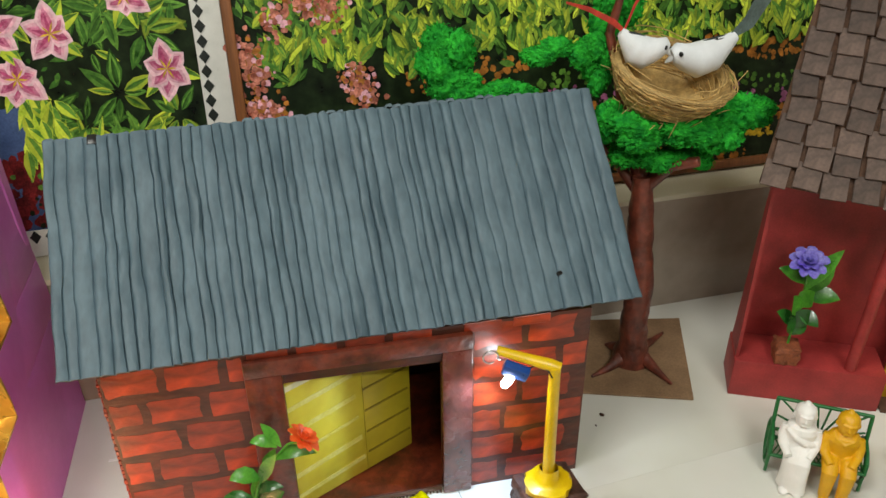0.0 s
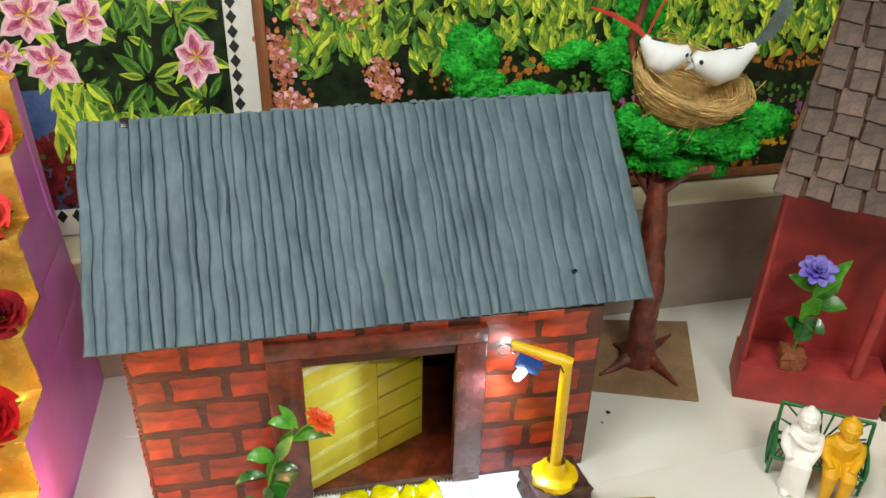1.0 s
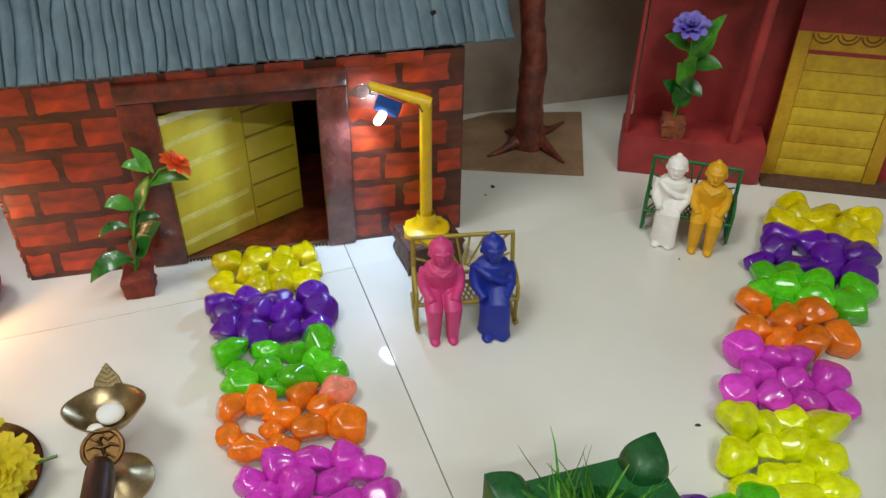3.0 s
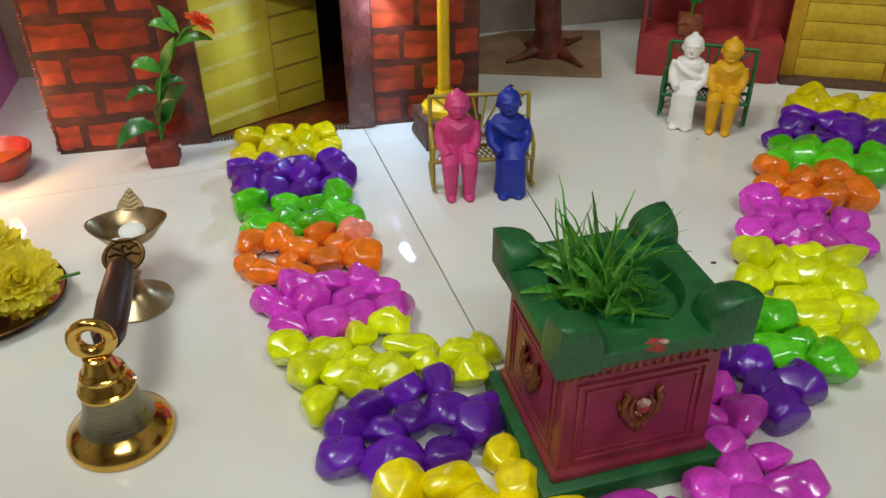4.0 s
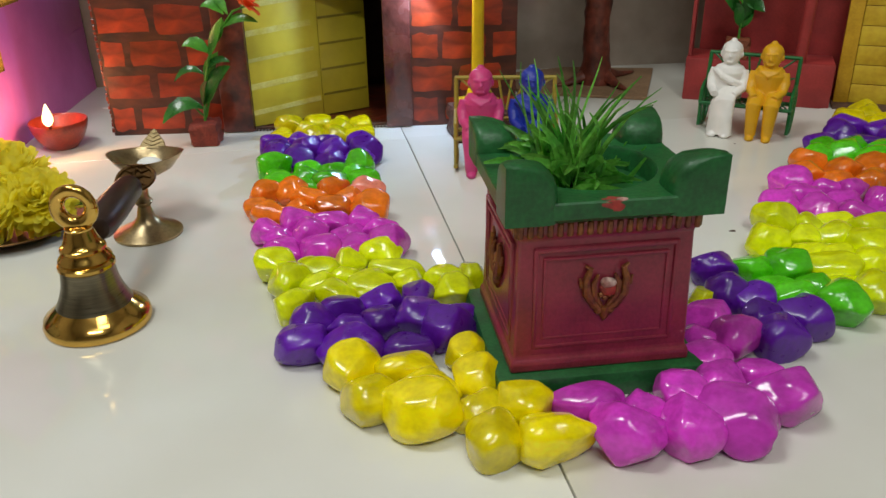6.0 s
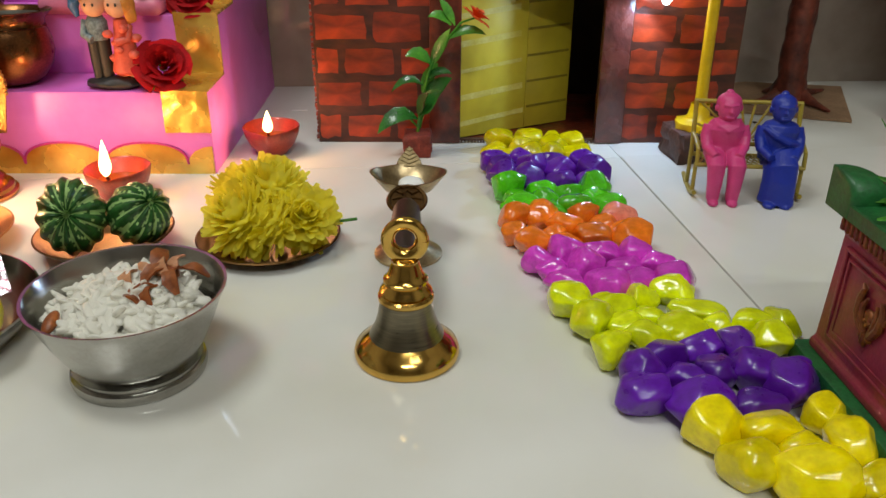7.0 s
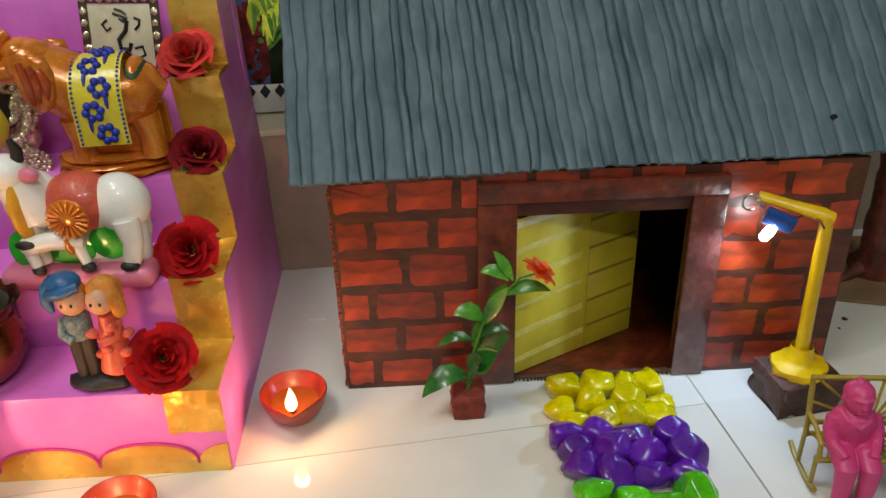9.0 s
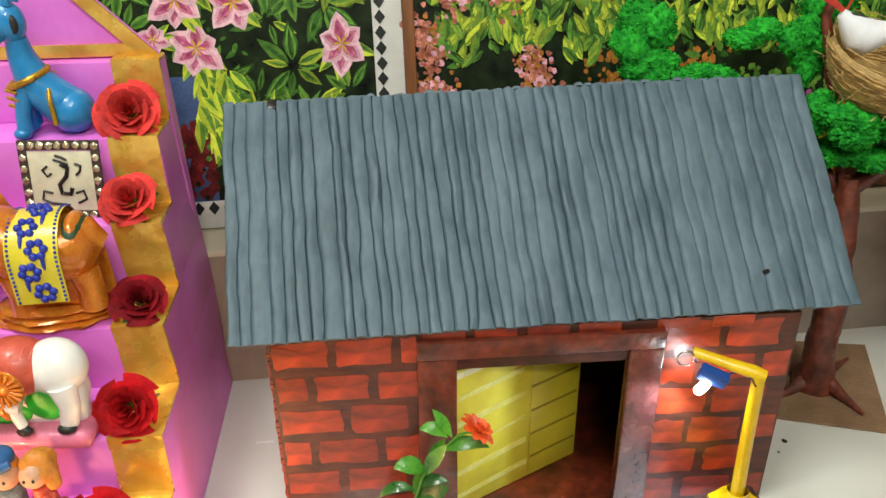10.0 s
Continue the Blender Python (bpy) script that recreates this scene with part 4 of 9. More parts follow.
# ---------- camphor burner with a wooden handle ----------
def burner():
    t = thing("camphor_burner", "worn brass camphor burner holding white camphor, dark wooden handle", "incense burner", pose(0.1125, -0.290, 0, 0, 0, 0))
    bm = B()
    lathe(bm, [(0.024, 0), (0.0285, 0.0006), (0.0285, 0.0025), (0.024, 0.005), (0.013, 0.010), (0.0075, 0.016), (0.0052, 0.026), (0.008, 0.030), (0.0052, 0.034), (0.006, 0.044), (0, 0.044)], 40)
    part("pedestal", bm, OLDBRASS, t)
    bm = B()
    lathe(bm, [(0, 0.0335), (0.010, 0.034), (0.021, 0.040), (0.0275, 0.050), (0.0283, 0.0515), (0.0268, 0.0515), (0.020, 0.042), (0.009, 0.037), (0, 0.0365)], 40, m=pose(0, 0.027, 0.010) @ Matrix.Diagonal((1.0, 0.92, 1, 1)))
    for v in bm.verts:  # drawn out to a point on both sides
        if v.co.z > 0.048:
            k = abs(math.cos(math.atan2(v.co.y - 0.027, v.co.x))) ** 5 * (v.co.z - 0.048) / 0.014
            v.co.x *= 1 + 0.16 * k
            v.co.z += 0.003 * k
    part("bowl", bm, OLDBRASS, t, "shallow worn brass bowl")
    bm = B()
    slab(bm, [(-0.012, 0), (0.012, 0), (0.0095, 0.008), (0, 0.021), (-0.0095, 0.008)], -0.0012, 0.0012, m=pose(0, 0.0505, 0.059, 42, 0, 0))
    bmesh.ops.bevel(bm, geom=list(bm.edges), offset=0.0006, segments=1, affect="EDGES")
    for i in range(4):
        for s in (-1, 1):
            tube(bm, [pose(0, 0.0505, 0.059, 42, 0, 0) @ Vector(q) for q in ((0, 0.003 + i * 0.004, 0.0014), (s * (0.008 - i * 0.0017), 0.007 + i * 0.0035, 0.0014))], 0.0007, 6)
    part("leaf_tip", bm, shader("dull_grey_brass", rgb("8a7856"), 0.48, metal=0.9, var=0.2), t, "leaf-shaped brass thumb rest")
    bm = B()
    lathe(bm, [(0, -0.0012), (0.0155, -0.0012), (0.0168, 0), (0.0158, 0.0016), (0.0138, 0.0014), (0.0130, 0.0002), (0, 0.0002)], 32, m=pose(0, -0.009, 0.0535, 24, 0, 0))
    face = pose(0, -0.009, 0.0535, 24, 0, 0)
    for line in (((-0.012, 0.0), (-0.006, 0.0022), (0.0, 0.0), (0.006, 0.0022), (0.012, 0.0)), ((0.0, -0.012), (0.002, -0.006), (0.0, 0.0), (-0.002, 0.006), (0.0, 0.012)), ((-0.009, 0.009), (-0.004, 0.006), (0.0, 0.010), (0.004, 0.006), (0.009, 0.009)), ((-0.009, -0.009), (-0.004, -0.005), (0.0, -0.009), (0.004, -0.005), (0.009, -0.009))):
        tube(bm, [face @ Vector((x, y, 0.0008)) for x, y in line], [0.0008, 0.0014, 0.0017, 0.0014, 0.0008], 8)
    part("medallion", bm, DISHBRASS, t, "embossed brass medallion")
    bm = B()
    tube(bm, [(0, -0.020, 0.053), (0, -0.024, 0.053), (0.0005, -0.032, 0.0532), (0.001, -0.072, 0.0545), (0.0018, -0.108, 0.0555), (0.002, -0.116, 0.0557), (0.002, -0.119, 0.0558)], [0.004, 0.0088, 0.0108, 0.0122, 0.0116, 0.0090, 0.004], 20)
    part("handle", bm, WOODDARK, t, "dark turned wooden handle")
    bm = B()
    ball(bm, (0.002, 0.027, 0.053), (0.0112, 0.0108, 0.006), 3, rough=0.12, freq=60)
    ball(bm, (-0.008, 0.012, 0.0525), (0.0068, 0.006, 0.004), 2, rough=0.12, freq=60, seed=2)
    part("camphor", bm, CAMPHOR, t, "white camphor tablets")
    return t


burner()


# ---------- plates and bowls ----------
def dish(bm, r, depth, lip=0.003, foot=0.6):
    lathe(bm, [(0, 0.0006), (r * foot, 0.0), (r * (foot + 0.12), 0.002), (r * 0.95, depth * 0.8), (r, depth), (r + lip * 0.5, depth + 0.0004), (r, depth + 0.0012), (r * 0.93, depth * 0.82 + 0.0014), (r * (foot + 0.1), 0.0034), (r * foot, 0.0018), (0, 0.0018)], 56)
    return bm


def diya(m, seed, flame=1.0):
    d = thing("clay_lamp", "small red clay oil lamp with a burning wick", "oil lamp", m, "clay oil lamps")
    bm = B()
    n = 48
    prof = [(0.0, 0.0), (0.0150, 0.0), (0.0172, 0.002), (0.0245, 0.011), (0.0292, 0.0215), (0.0312, 0.0300), (0.0302, 0.0315), (0.0275, 0.0295), (0.0245, 0.020), (0.014, 0.011), (0, 0.009)]
    lathe(bm, prof, n)
    for v in bm.verts:  # pinched spout towards -y
        a = math.atan2(v.co.x, -v.co.y)
        k = math.exp(-(a / 0.42) ** 2) * (v.co.z / 0.0315) ** 2
        r = math.hypot(v.co.x, v.co.y)
        if r > 0.012:
            v.co.y -= 0.0085 * k
            v.co.x *= 1 - 0.35 * k
        v.co += Vector((0, 0, 0.0006 * noise.noise(v.co * 60 + Vector((seed, 0, 0)))))
    bowl = part("clay_bowl", bm, CLAY, d, smooth=60)
    bm = B()
    lathe(bm, [(0, 0.0175), (0.0232, 0.0178)], 32)
    part("oil", bm, OIL, bowl, "shiny oil")
    bm = B()
    tube(bm, [(0, -0.012, 0.018), (0, -0.028, 0.028), (0, -0.0335, 0.0350)], [0.0016, 0.0018, 0.0014], 8)
    part("wick", bm, BLACKPL, d, "charred wick")
    if flame:
        bm = B()
        lathe(bm, [(0, 0), (0.0038, 0.003), (0.0058, 0.008), (0.0060, 0.012), (0.0046, 0.020), (0.0024, 0.029), (0, 0.036)], 16, m=pose(0, -0.0335, 0.0335, -2, 2, 0) @ Matrix.Diagonal((0.9, 0.9, flame, 1)))
        f = part("flame", bm, FLAME, d, "bright yellow flame", 180)
        f.visible_shadow = False
        at = m @ Vector((0, -0.0335, 0.049))
        lamp("flame_light", "POINT", Matrix.Translation(at), 0.36 * min(1, flame - 0.06), (1.0, 0.52, 0.24), 0.007)
    return d


diya(pose(-0.047, -0.036, 0, 0, 0, 5), 1, 0.7)
diya(pose(-0.171, -0.166, 0, 0, 0, 4), 2)
diya(pose(-0.456, -0.160, 0, 0, 0, -78), 3)


def bloom(bm, at, r, seed, tilt=(0, 0)):
    """A many-petalled flower head: rings of spooned petals on a ball."""
    rnd = random.Random(seed)
    m = Matrix.Translation(at) @ pose(0, 0, 0, tilt[0], tilt[1], rnd.uniform(0, 360))
    ball(bm, m @ Vector((0, 0, -r * 0.1)), (r * 0.6, r * 0.6, r * 0.45), 2)
    for ring in range(9):
        el = radians(-36 + ring * 14.5)
        n = max(8, int(31 * math.cos(el)))
        for i in range(n):
            a = 2 * math.pi * (i + 0.5 * (ring % 2)) / n + rnd.uniform(-0.14, 0.14)
            e = el + rnd.uniform(-0.16, 0.16)
            d = Vector((math.cos(a) * math.cos(e), math.sin(a) * math.cos(e), math.sin(e)))
            u = Vector((-math.cos(a) * math.sin(e), -math.sin(a) * math.sin(e), math.cos(e)))
            ln = r * rnd.uniform(0.86, 1.08) * (1 - 0.02 * ring)
            lift = rnd.uniform(0.05, 0.22)
            pts = [m @ (d * ln * k + u * ln * lift * k * k * 2) for k in (0.3, 0.6, 0.85, 1.0)]
            w = r * rnd.uniform(0.19, 0.28)
            ribbon(bm, pts, [w * 0.6, w, w * 1.05, w * 0.5], m.to_3x3() @ u, rnd.uniform(0.1, 0.5), thick=0)


def flower_plate():
    t = thing("brass_plate", "small dark brass plate", "plate", pose(-0.008, -0.270, 0))
    bm = B()
    dish(bm, 0.06, 0.010)
    part("dish", bm, DISHBRASS, t)
    for i, (x, y, z, r, tl) in enumerate(((-0.014, -0.018, 0.031, 0.037, (40, -10)), (0.004, 0.008, 0.044, 0.035, (14, 5)), (0.034, -0.014, 0.031, 0.031, (38, 34)), (-0.024, 0.018, 0.037, 0.031, (-10, -25)), (0.012, -0.022, 0.028, 0.030, (50, 10)))):
        bm = B()
        bloom(bm, (0, 0, 0), r, 20 + i, tl)
        solo("yellow_flower", bm, MARIGOLD, "bright yellow chrysanthemum head heaped on a plate", "flower", pose(-0.008 + x, -0.270 + y, z), "flower heads on the plate", smooth=60)
    bm = B()
    tube(bm, [(0.035, -0.012, 0.022), (0.055, -0.008, 0.024), (0.077, -0.004, 0.0255)], 0.0014, 8)
    solo("flower_stalk", bm, DARKLEAF, "thin cut green flower stalk resting on the plate rim", "stalk", pose(-0.008, -0.270, 0))


flower_plate()


def melon(m, seed):
    """A small ribbed gourd: lumpy ribs, pale lines in the furrows, dark blotches."""
    bm = B()
    ribs, per, rows, r = 13, 6, 30, 0.0245
    n = ribs * per
    grid = []
    for j in range(rows + 1):
        th = math.pi * j / rows
        row = []
        for i in range(n):
            a = 2 * math.pi * i / n
            lump = noise.noise(Vector((int((i + per // 2) / per) * 3.1, j * 0.55, seed * 4.7)))
            rr = r * (1 + 0.05 * math.cos(a * ribs + math.pi) + 0.035 * lump * math.sin(th))
            row.append(bm.verts.new((rr * math.sin(th) * math.cos(a), rr * math.sin(th) * math.sin(a), rr * 1.12 * math.cos(th) - 0.004 * math.exp(-(th / 0.22) ** 2))))
        grid.append(row)
    rnd = random.Random(seed)
    for j in range(rows):
        for i in range(n):
            f = bm.faces.new((grid[j][i], grid[j + 1][i], grid[j + 1][(i + 1) % n], grid[j][(i + 1) % n]))
            furrow = i % per == 0 or (i % per == per - 1 and rnd.random() < 0.6)
            f.material_index = 1 if (furrow and rnd.random() < 0.92) or j < 1 or rnd.random() < 0.05 else 0
    bmesh.ops.remove_doubles(bm, verts=bm.verts, dist=1e-5)
    return solo("striped_gourd", bm, [MELON, MELONSTRIPE], "small round ribbed green gourd with pale stripes", "gourd", m, "gourds on the plate", smooth=60)


t = thing("brass_plate", "shallow brass plate holding small gourds", "plate", pose(-0.142, -0.284, 0))
bm = B()
dish(bm, 0.055, 0.019, foot=0.5)
part("dish", bm, DISHBRASS, t)
melon(pose(-0.158, -0.302, 0.0400, 64, 0, 16) @ Matrix.Diagonal((1.06, 1.26, 1.08, 1)), 1)
melon(pose(-0.111, -0.284, 0.0345, 20, 48, -10) @ Matrix.Scale(1.02, 4), 2)


def rough_fruit(m, seed):
    """A walnut-like dried fruit, wrinkled along its length."""
    bm = B()
    ball(bm, (0, 0, 0), (0.031, 0.0265, 0.0275), 5, rough=0.08, freq=60, seed=seed)
    for v in bm.verts:
        p = v.co * 140
        a = math.atan2(v.co.z, v.co.y)
        taper = math.sqrt(max(0.0, 1 - (v.co.x / 0.032) ** 2))
        ridge = 0.5 + 0.5 * math.sin(15 * a + 3.2 * noise.noise(Vector((p.x * 0.5, p.y * 0.5, p.z * 0.5 + seed))) + 5 * v.co.x / 0.03)
        v.co *= 1 + 0.036 * taper * ridge ** 1.5 + 0.022 * noise.noise(Vector((p.x * 0.7, p.y * 2.2, p.z * 2.2)))
    return solo("dried_fruit", bm, NUT, "wrinkled red-brown dried fruit in a copper plate", "fruit", m, "dried fruits on the plate", smooth=180)


t = thing("copper_plate", "copper plate holding wrinkled dried fruits", "plate", pose(-0.290, -0.288, 0))
bm = B()
dish(bm, 0.066, 0.018)
part("dish", bm, shader("tan_copper_plate", rgb("a8703f"), 0.5, metal=0.4, var=0.15, scale=20), t)
rough_fruit(pose(-0.312, -0.305, 0.0315, 0, 10, 20) @ Matrix.Scale(1.0, 4), 1)
rough_fruit(pose(-0.270, -0.316, 0.0325, 0, 8, -12) @ Matrix.Scale(1.02, 4), 2)
rough_fruit(pose(-0.274, -0.270, 0.040, 10, 0, 60) @ Matrix.Scale(0.95, 4), 3)

# brass dish with an orange fruit at the far side
t = thing("brass_plate", "small brass bowl with orange fruit", "plate", pose(-0.466, -0.207, 0))
bm = B()
dish(bm, 0.045, 0.014)
part("dish", bm, BRASS, t)
bm = B()
ball(bm, (0, 0, 0), (0.029, 0.029, 0.026), 3, rough=0.05, freq=40)
solo("orange_fruit", bm, PEB["orange"], "round orange fruit lying in a brass bowl", "fruit", pose(-0.466, -0.207, 0.0275), smooth=180)


def steel_bowl():
    t = thing("steel_bowl", "footed stainless steel bowl", "bowl", pose(-0.058, -0.458, 0) @ Matrix.Diagonal((1, 1, 0.96, 1)))
    bm = B()
    lathe(bm, [(0.032, 0.0), (0.0425, 0.0006), (0.0432, 0.004), (0.0425, 0.007), (0.0405, 0.008), (0.041, 0.0115), (0.036, 0.013), (0.034, 0.0145), (0.0405, 0.0165), (0.0465, 0.028), (0.0520, 0.040), (0.0580, 0.056), (0.0615, 0.0625), (0.0618, 0.064), (0.0598, 0.0637), (0.0562, 0.056), (0.0502, 0.040), (0.0447, 0.029), (0.038, 0.0195), (0, 0.0190)], 64)
    part("bowl_body", bm, STEEL, t)
    # puffed rice: a heap of small grains
    rnd = random.Random(9)
    bm = B()
    bmesh.ops.create_icosphere(bm, subdivisions=2, radius=1.0)
    unit = [v.co.copy() for v in bm.verts]
    tris = [[v.index for v in f.verts] for f in bm.faces]
    bm.free()
    verts, faces = [], []
    for i in range(430):
        a, rr = rnd.uniform(0, 2 * math.pi), 0.0445 * math.sqrt(rnd.random())
        z = 0.0590 - 0.0150 * (rr / 0.052) ** 2 + 0.002 * noise.noise(Vector((rr * math.cos(a) * 90, rr * math.sin(a) * 90, 1))) + rnd.uniform(-0.001, 0.0022)
        m = pose(-0.058 + rr * math.cos(a), -0.458 + rr * math.sin(a), z, rnd.uniform(-45, 45), rnd.uniform(-45, 45), rnd.uniform(0, 180)) @ Matrix.Diagonal((rnd.uniform(0.0062, 0.0105), rnd.uniform(0.0032, 0.0052), rnd.uniform(0.0014, 0.0028), 1))
        k = len(verts)
        verts += [m @ (v * (1 + 0.22 * noise.noise(v * 1.3 + Vector((i, 0, 0))))) for v in unit]
        faces += [[k + q for q in t3] for t3 in tris]
    me = bpy.data.meshes.new("flakes")
    me.from_pydata(verts, [], faces)
    bm = B()
    bm.from_mesh(me)
    bpy.data.meshes.remove(me)
    lathe(bm, [(0, 0.0555), (0.02, 0.053), (0.04, 0.0465), (0.0475, 0.0415)], 24, m=pose(-0.058, -0.458, 0))
    solo("puffed_rice", bm, RICE, "heap of white puffed rice filling a steel bowl", "rice", kind="stuff", smooth=180)
    # an almond, and curled shards of dark sugar and coconut
    PALENUT = shader("pale_nut_slice", rgb("cf9f78"), 0.5, var=0.2, other=rgb("a86a44"))
    for i, (x, y, z, s, kind) in enumerate(((-0.036, -0.030, 0.055, 0.0095, 0), (-0.014, 0.020, 0.0595, 0.0055, 0), (0.012, -0.004, 0.062, 0.010, 1), (0.022, 0.018, 0.065, 0.014, 2), (0.008, -0.014, 0.0595, 0.009, 1), (0.032, 0.008, 0.0635, 0.012, 1),
                                            (0.016, 0.026, 0.068, 0.012, 1), (0.002, 0.010, 0.0625, 0.010, 2), (0.038, 0.022, 0.063, 0.010, 1), (0.020, -0.008, 0.061, 0.010, 1), (0.010, 0.020, 0.066, 0.009, 2), (0.028, 0.024, 0.066, 0.010, 2), (0.018, 0.008, 0.066, 0.011, 1))):
        bm = B()
        if kind == 0:
            ball(bm, (0, 0, 0), (s, s * 0.55, s * 0.38), 3, rough=0.12, freq=60, seed=i)
        else:
            bend = rnd.uniform(0.3, 0.9)
            ribbon(bm, [(s * (k - 0.5) * 2, 0.25 * s * math.sin(3 * k), s * bend * 4 * k * (1 - k)) for k in (0, 0.25, 0.5, 0.75, 1)], [s * q * rnd.uniform(0.7, 1.1) for q in (0.35, 0.8, 0.95, 0.75, 0.25)], fold=rnd.uniform(-0.4, 0.4), thick=0.0012)
        solo("nut_piece", bm, PALENUT if kind == 2 else ALMOND, "broken brown nut piece on puffed rice", "nut", pose(-0.058 + x, -0.458 + y, z - 0.002, rnd.uniform(-40, 40), rnd.uniform(-25, 25), 90 if i == 0 else rnd.uniform(0, 180)), "nut pieces on the rice", smooth=60)


steel_bowl()


def banana(c0, c1, c2, c3, r):
    """A banana along a bent line from its pale cut stem to its dark blossom end."""
    mid = (Vector(c0) + Vector(c3)) / 2
    t = thing("banana", "ripe yellow banana with a cut pale stem end", "banana", Matrix.Translation(mid), "bananas on the plate")
    c = [Vector(q) - mid for q in (c0, c1, c2, c3)]
    n = 18
    pts, rad = [], []
    for i in range(n + 1):
        s = i / n
        pts.append(c[0] * (1 - s) ** 3 + c[1] * 3 * s * (1 - s) ** 2 + c[2] * 3 * s * s * (1 - s) + c[3] * s ** 3)
        rad.append(r * min(1.0, 0.62 + 1.1 * s ** 1.3) * (1 - max(0, (s - 0.72) / 0.28) ** 2.2 * 0.72))
    bm = B()
    tube(bm, pts, rad, 20)
    for v in bm.verts:  # faint flats along the skin
        v.co += Vector((0, 0, 0.0004 * noise.noise(v.co * 50)))
    part("skin", bm, BANANA, t, smooth=60)
    bm = B()
    d = (pts[0] - pts[1]).normalized()
    tube(bm, [pts[0] - d * 0.0004, pts[0] + d * 0.0010, pts[0] + d * 0.0016], [rad[0] * 0.99, rad[0] * 0.97, rad[0] * 0.85], 20)
    part("cut_end", bm, BANANATIP, t, "pale cut stem end", smooth=40)
    bm = B()
    d = (pts[-1] - pts[-2]).normalized()
    tube(bm, [pts[-1] - d * 0.0012, pts[-1] + d * 0.002, pts[-1] + d * 0.0055], [rad[-1] * 1.06, rad[-1] * 0.85, rad[-1] * 0.4], 12)
    part("blossom_end", bm, BARK, t, "dark dried blossom end")
    return t


MIDRIB = shader("pale_green_midrib", rgb("6f9a3c"), 0.4, var=0.15)


def banana_plate():
    cx, cy = -0.258, -0.392
    t = thing("steel_plate", "round stainless steel plate with a raised rim", "plate", pose(-0.238, -0.423, 0) @ Matrix.Diagonal((1.03, 1.03, 1, 1)))
    bm = B()
    lathe(bm, [(0, 0.0), (0.070, 0.0), (0.080, 0.003), (0.088, 0.014), (0.0915, 0.022), (0.0925, 0.0225), (0.0908, 0.0232), (0.087, 0.0155), (0.079, 0.0045), (0.070, 0.0015), (0, 0.0015)], 80)
    part("dish", bm, STEEL, t)
    # broad green leaves under the fruit
    for p0, p1, p2, wide, side in (((-0.160, -0.005, 0.032), (-0.075, 0.020, 0.044), (0.012, 0.016, 0.046), 0.088, 0.1), ((-0.140, -0.050, 0.030), (-0.08, 0.0, 0.030), (0.010, 0.010, 0.030), 0.105, -0.1), ((0.010, -0.02, 0.020), (0.055, -0.012, 0.022), (0.094, -0.014, 0.027), 0.050, 0.2)):
        a, b, c = Vector(p0), Vector(p1), Vector(p2)
        bm = B()
        line, wid = [], []
        for i in range(17):
            s = i / 16
            q = a * (1 - s) ** 2 + b * 2 * s * (1 - s) + c * s * s
            line.append(q + Vector((0, 0, 0.002 * math.sin(9 * s + side * 20))))
            wid.append(wide * (math.sin(math.pi * min(1, 0.12 + 0.88 * s)) ** 0.8 + 0.01))
        ribbon(bm, line, wid, (side, 0, 1), 0.1)
        leaf = thing("betel_leaf", "large green leaf lying under bananas", "leaf", pose(cx, cy, 0), "leaves under the bananas")
        part("blade", bm, DARKLEAF, leaf, smooth=60)
        bm = B()
        tube(bm, [q + Vector((0, 0, 0.0006)) for q in line], [0.0012 * (1 - 0.8 * i / 16) for i in range(17)], 6)
        part("midrib", bm, MIDRIB, leaf, "pale green midrib", smooth=60)
    banana((-0.209, -0.499, 0.036), (-0.201, -0.471, 0.024), (-0.139, -0.483, 0.028), (-0.162, -0.431, 0.042), 0.0146)
    banana((-0.245, -0.498, 0.037), (-0.236, -0.473, 0.027), (-0.184, -0.481, 0.034), (-0.197, -0.437, 0.043), 0.0149)
    banana((-0.262, -0.481, 0.047), (-0.258, -0.459, 0.039), (-0.224, -0.469, 0.043), (-0.223, -0.431, 0.044), 0.0149)
    banana((-0.280, -0.496, 0.032), (-0.308, -0.471, 0.036), (-0.300, -0.437, 0.041), (-0.271, -0.420, 0.045), 0.0156)
    # printed foil packet, leaning on the leaves behind the bananas
    px = Vector((0.0795, 0.038, 0.020)).normalized()
    pz = px.cross(Vector((-0.0295, 0.0495, 0.034))).normalized()
    py = pz.cross(px)
    basis = Matrix((px, py, pz)).transposed().to_4x4()
    basis.translation = (-0.213, -0.4055, 0.0385)
    w = thing("snack_packet", "shiny foil packet printed blue and yellow, leaning on bananas", "packet", basis)
    PW, PH = 0.090, 0.067

    def swell(u, v):
        return 0.0055 * max(0, 1 - (2.15 * u) ** 4) * max(0, 1 - (2.3 * v) ** 4) + 0.0007 * noise.noise(Vector((u * 30, v * 22, 1)))

    bm = B()
    nx, ny = 45, 30
    top, low = [], []
    for j in range(ny + 1):
        for i in range(nx + 1):
            u, v = i / nx - 0.5, j / ny - 0.5
            seal = 0.0005 * math.sin((i + j) * 2.1) if abs(u) > 0.43 or abs(v) > 0.40 else 0
            top.append(bm.verts.new((u * PW, v * PH, swell(u, v) + seal)))
            low.append(bm.verts.new((u * PW, v * PH, -swell(u, v) * 0.5 + seal - 0.0006)))
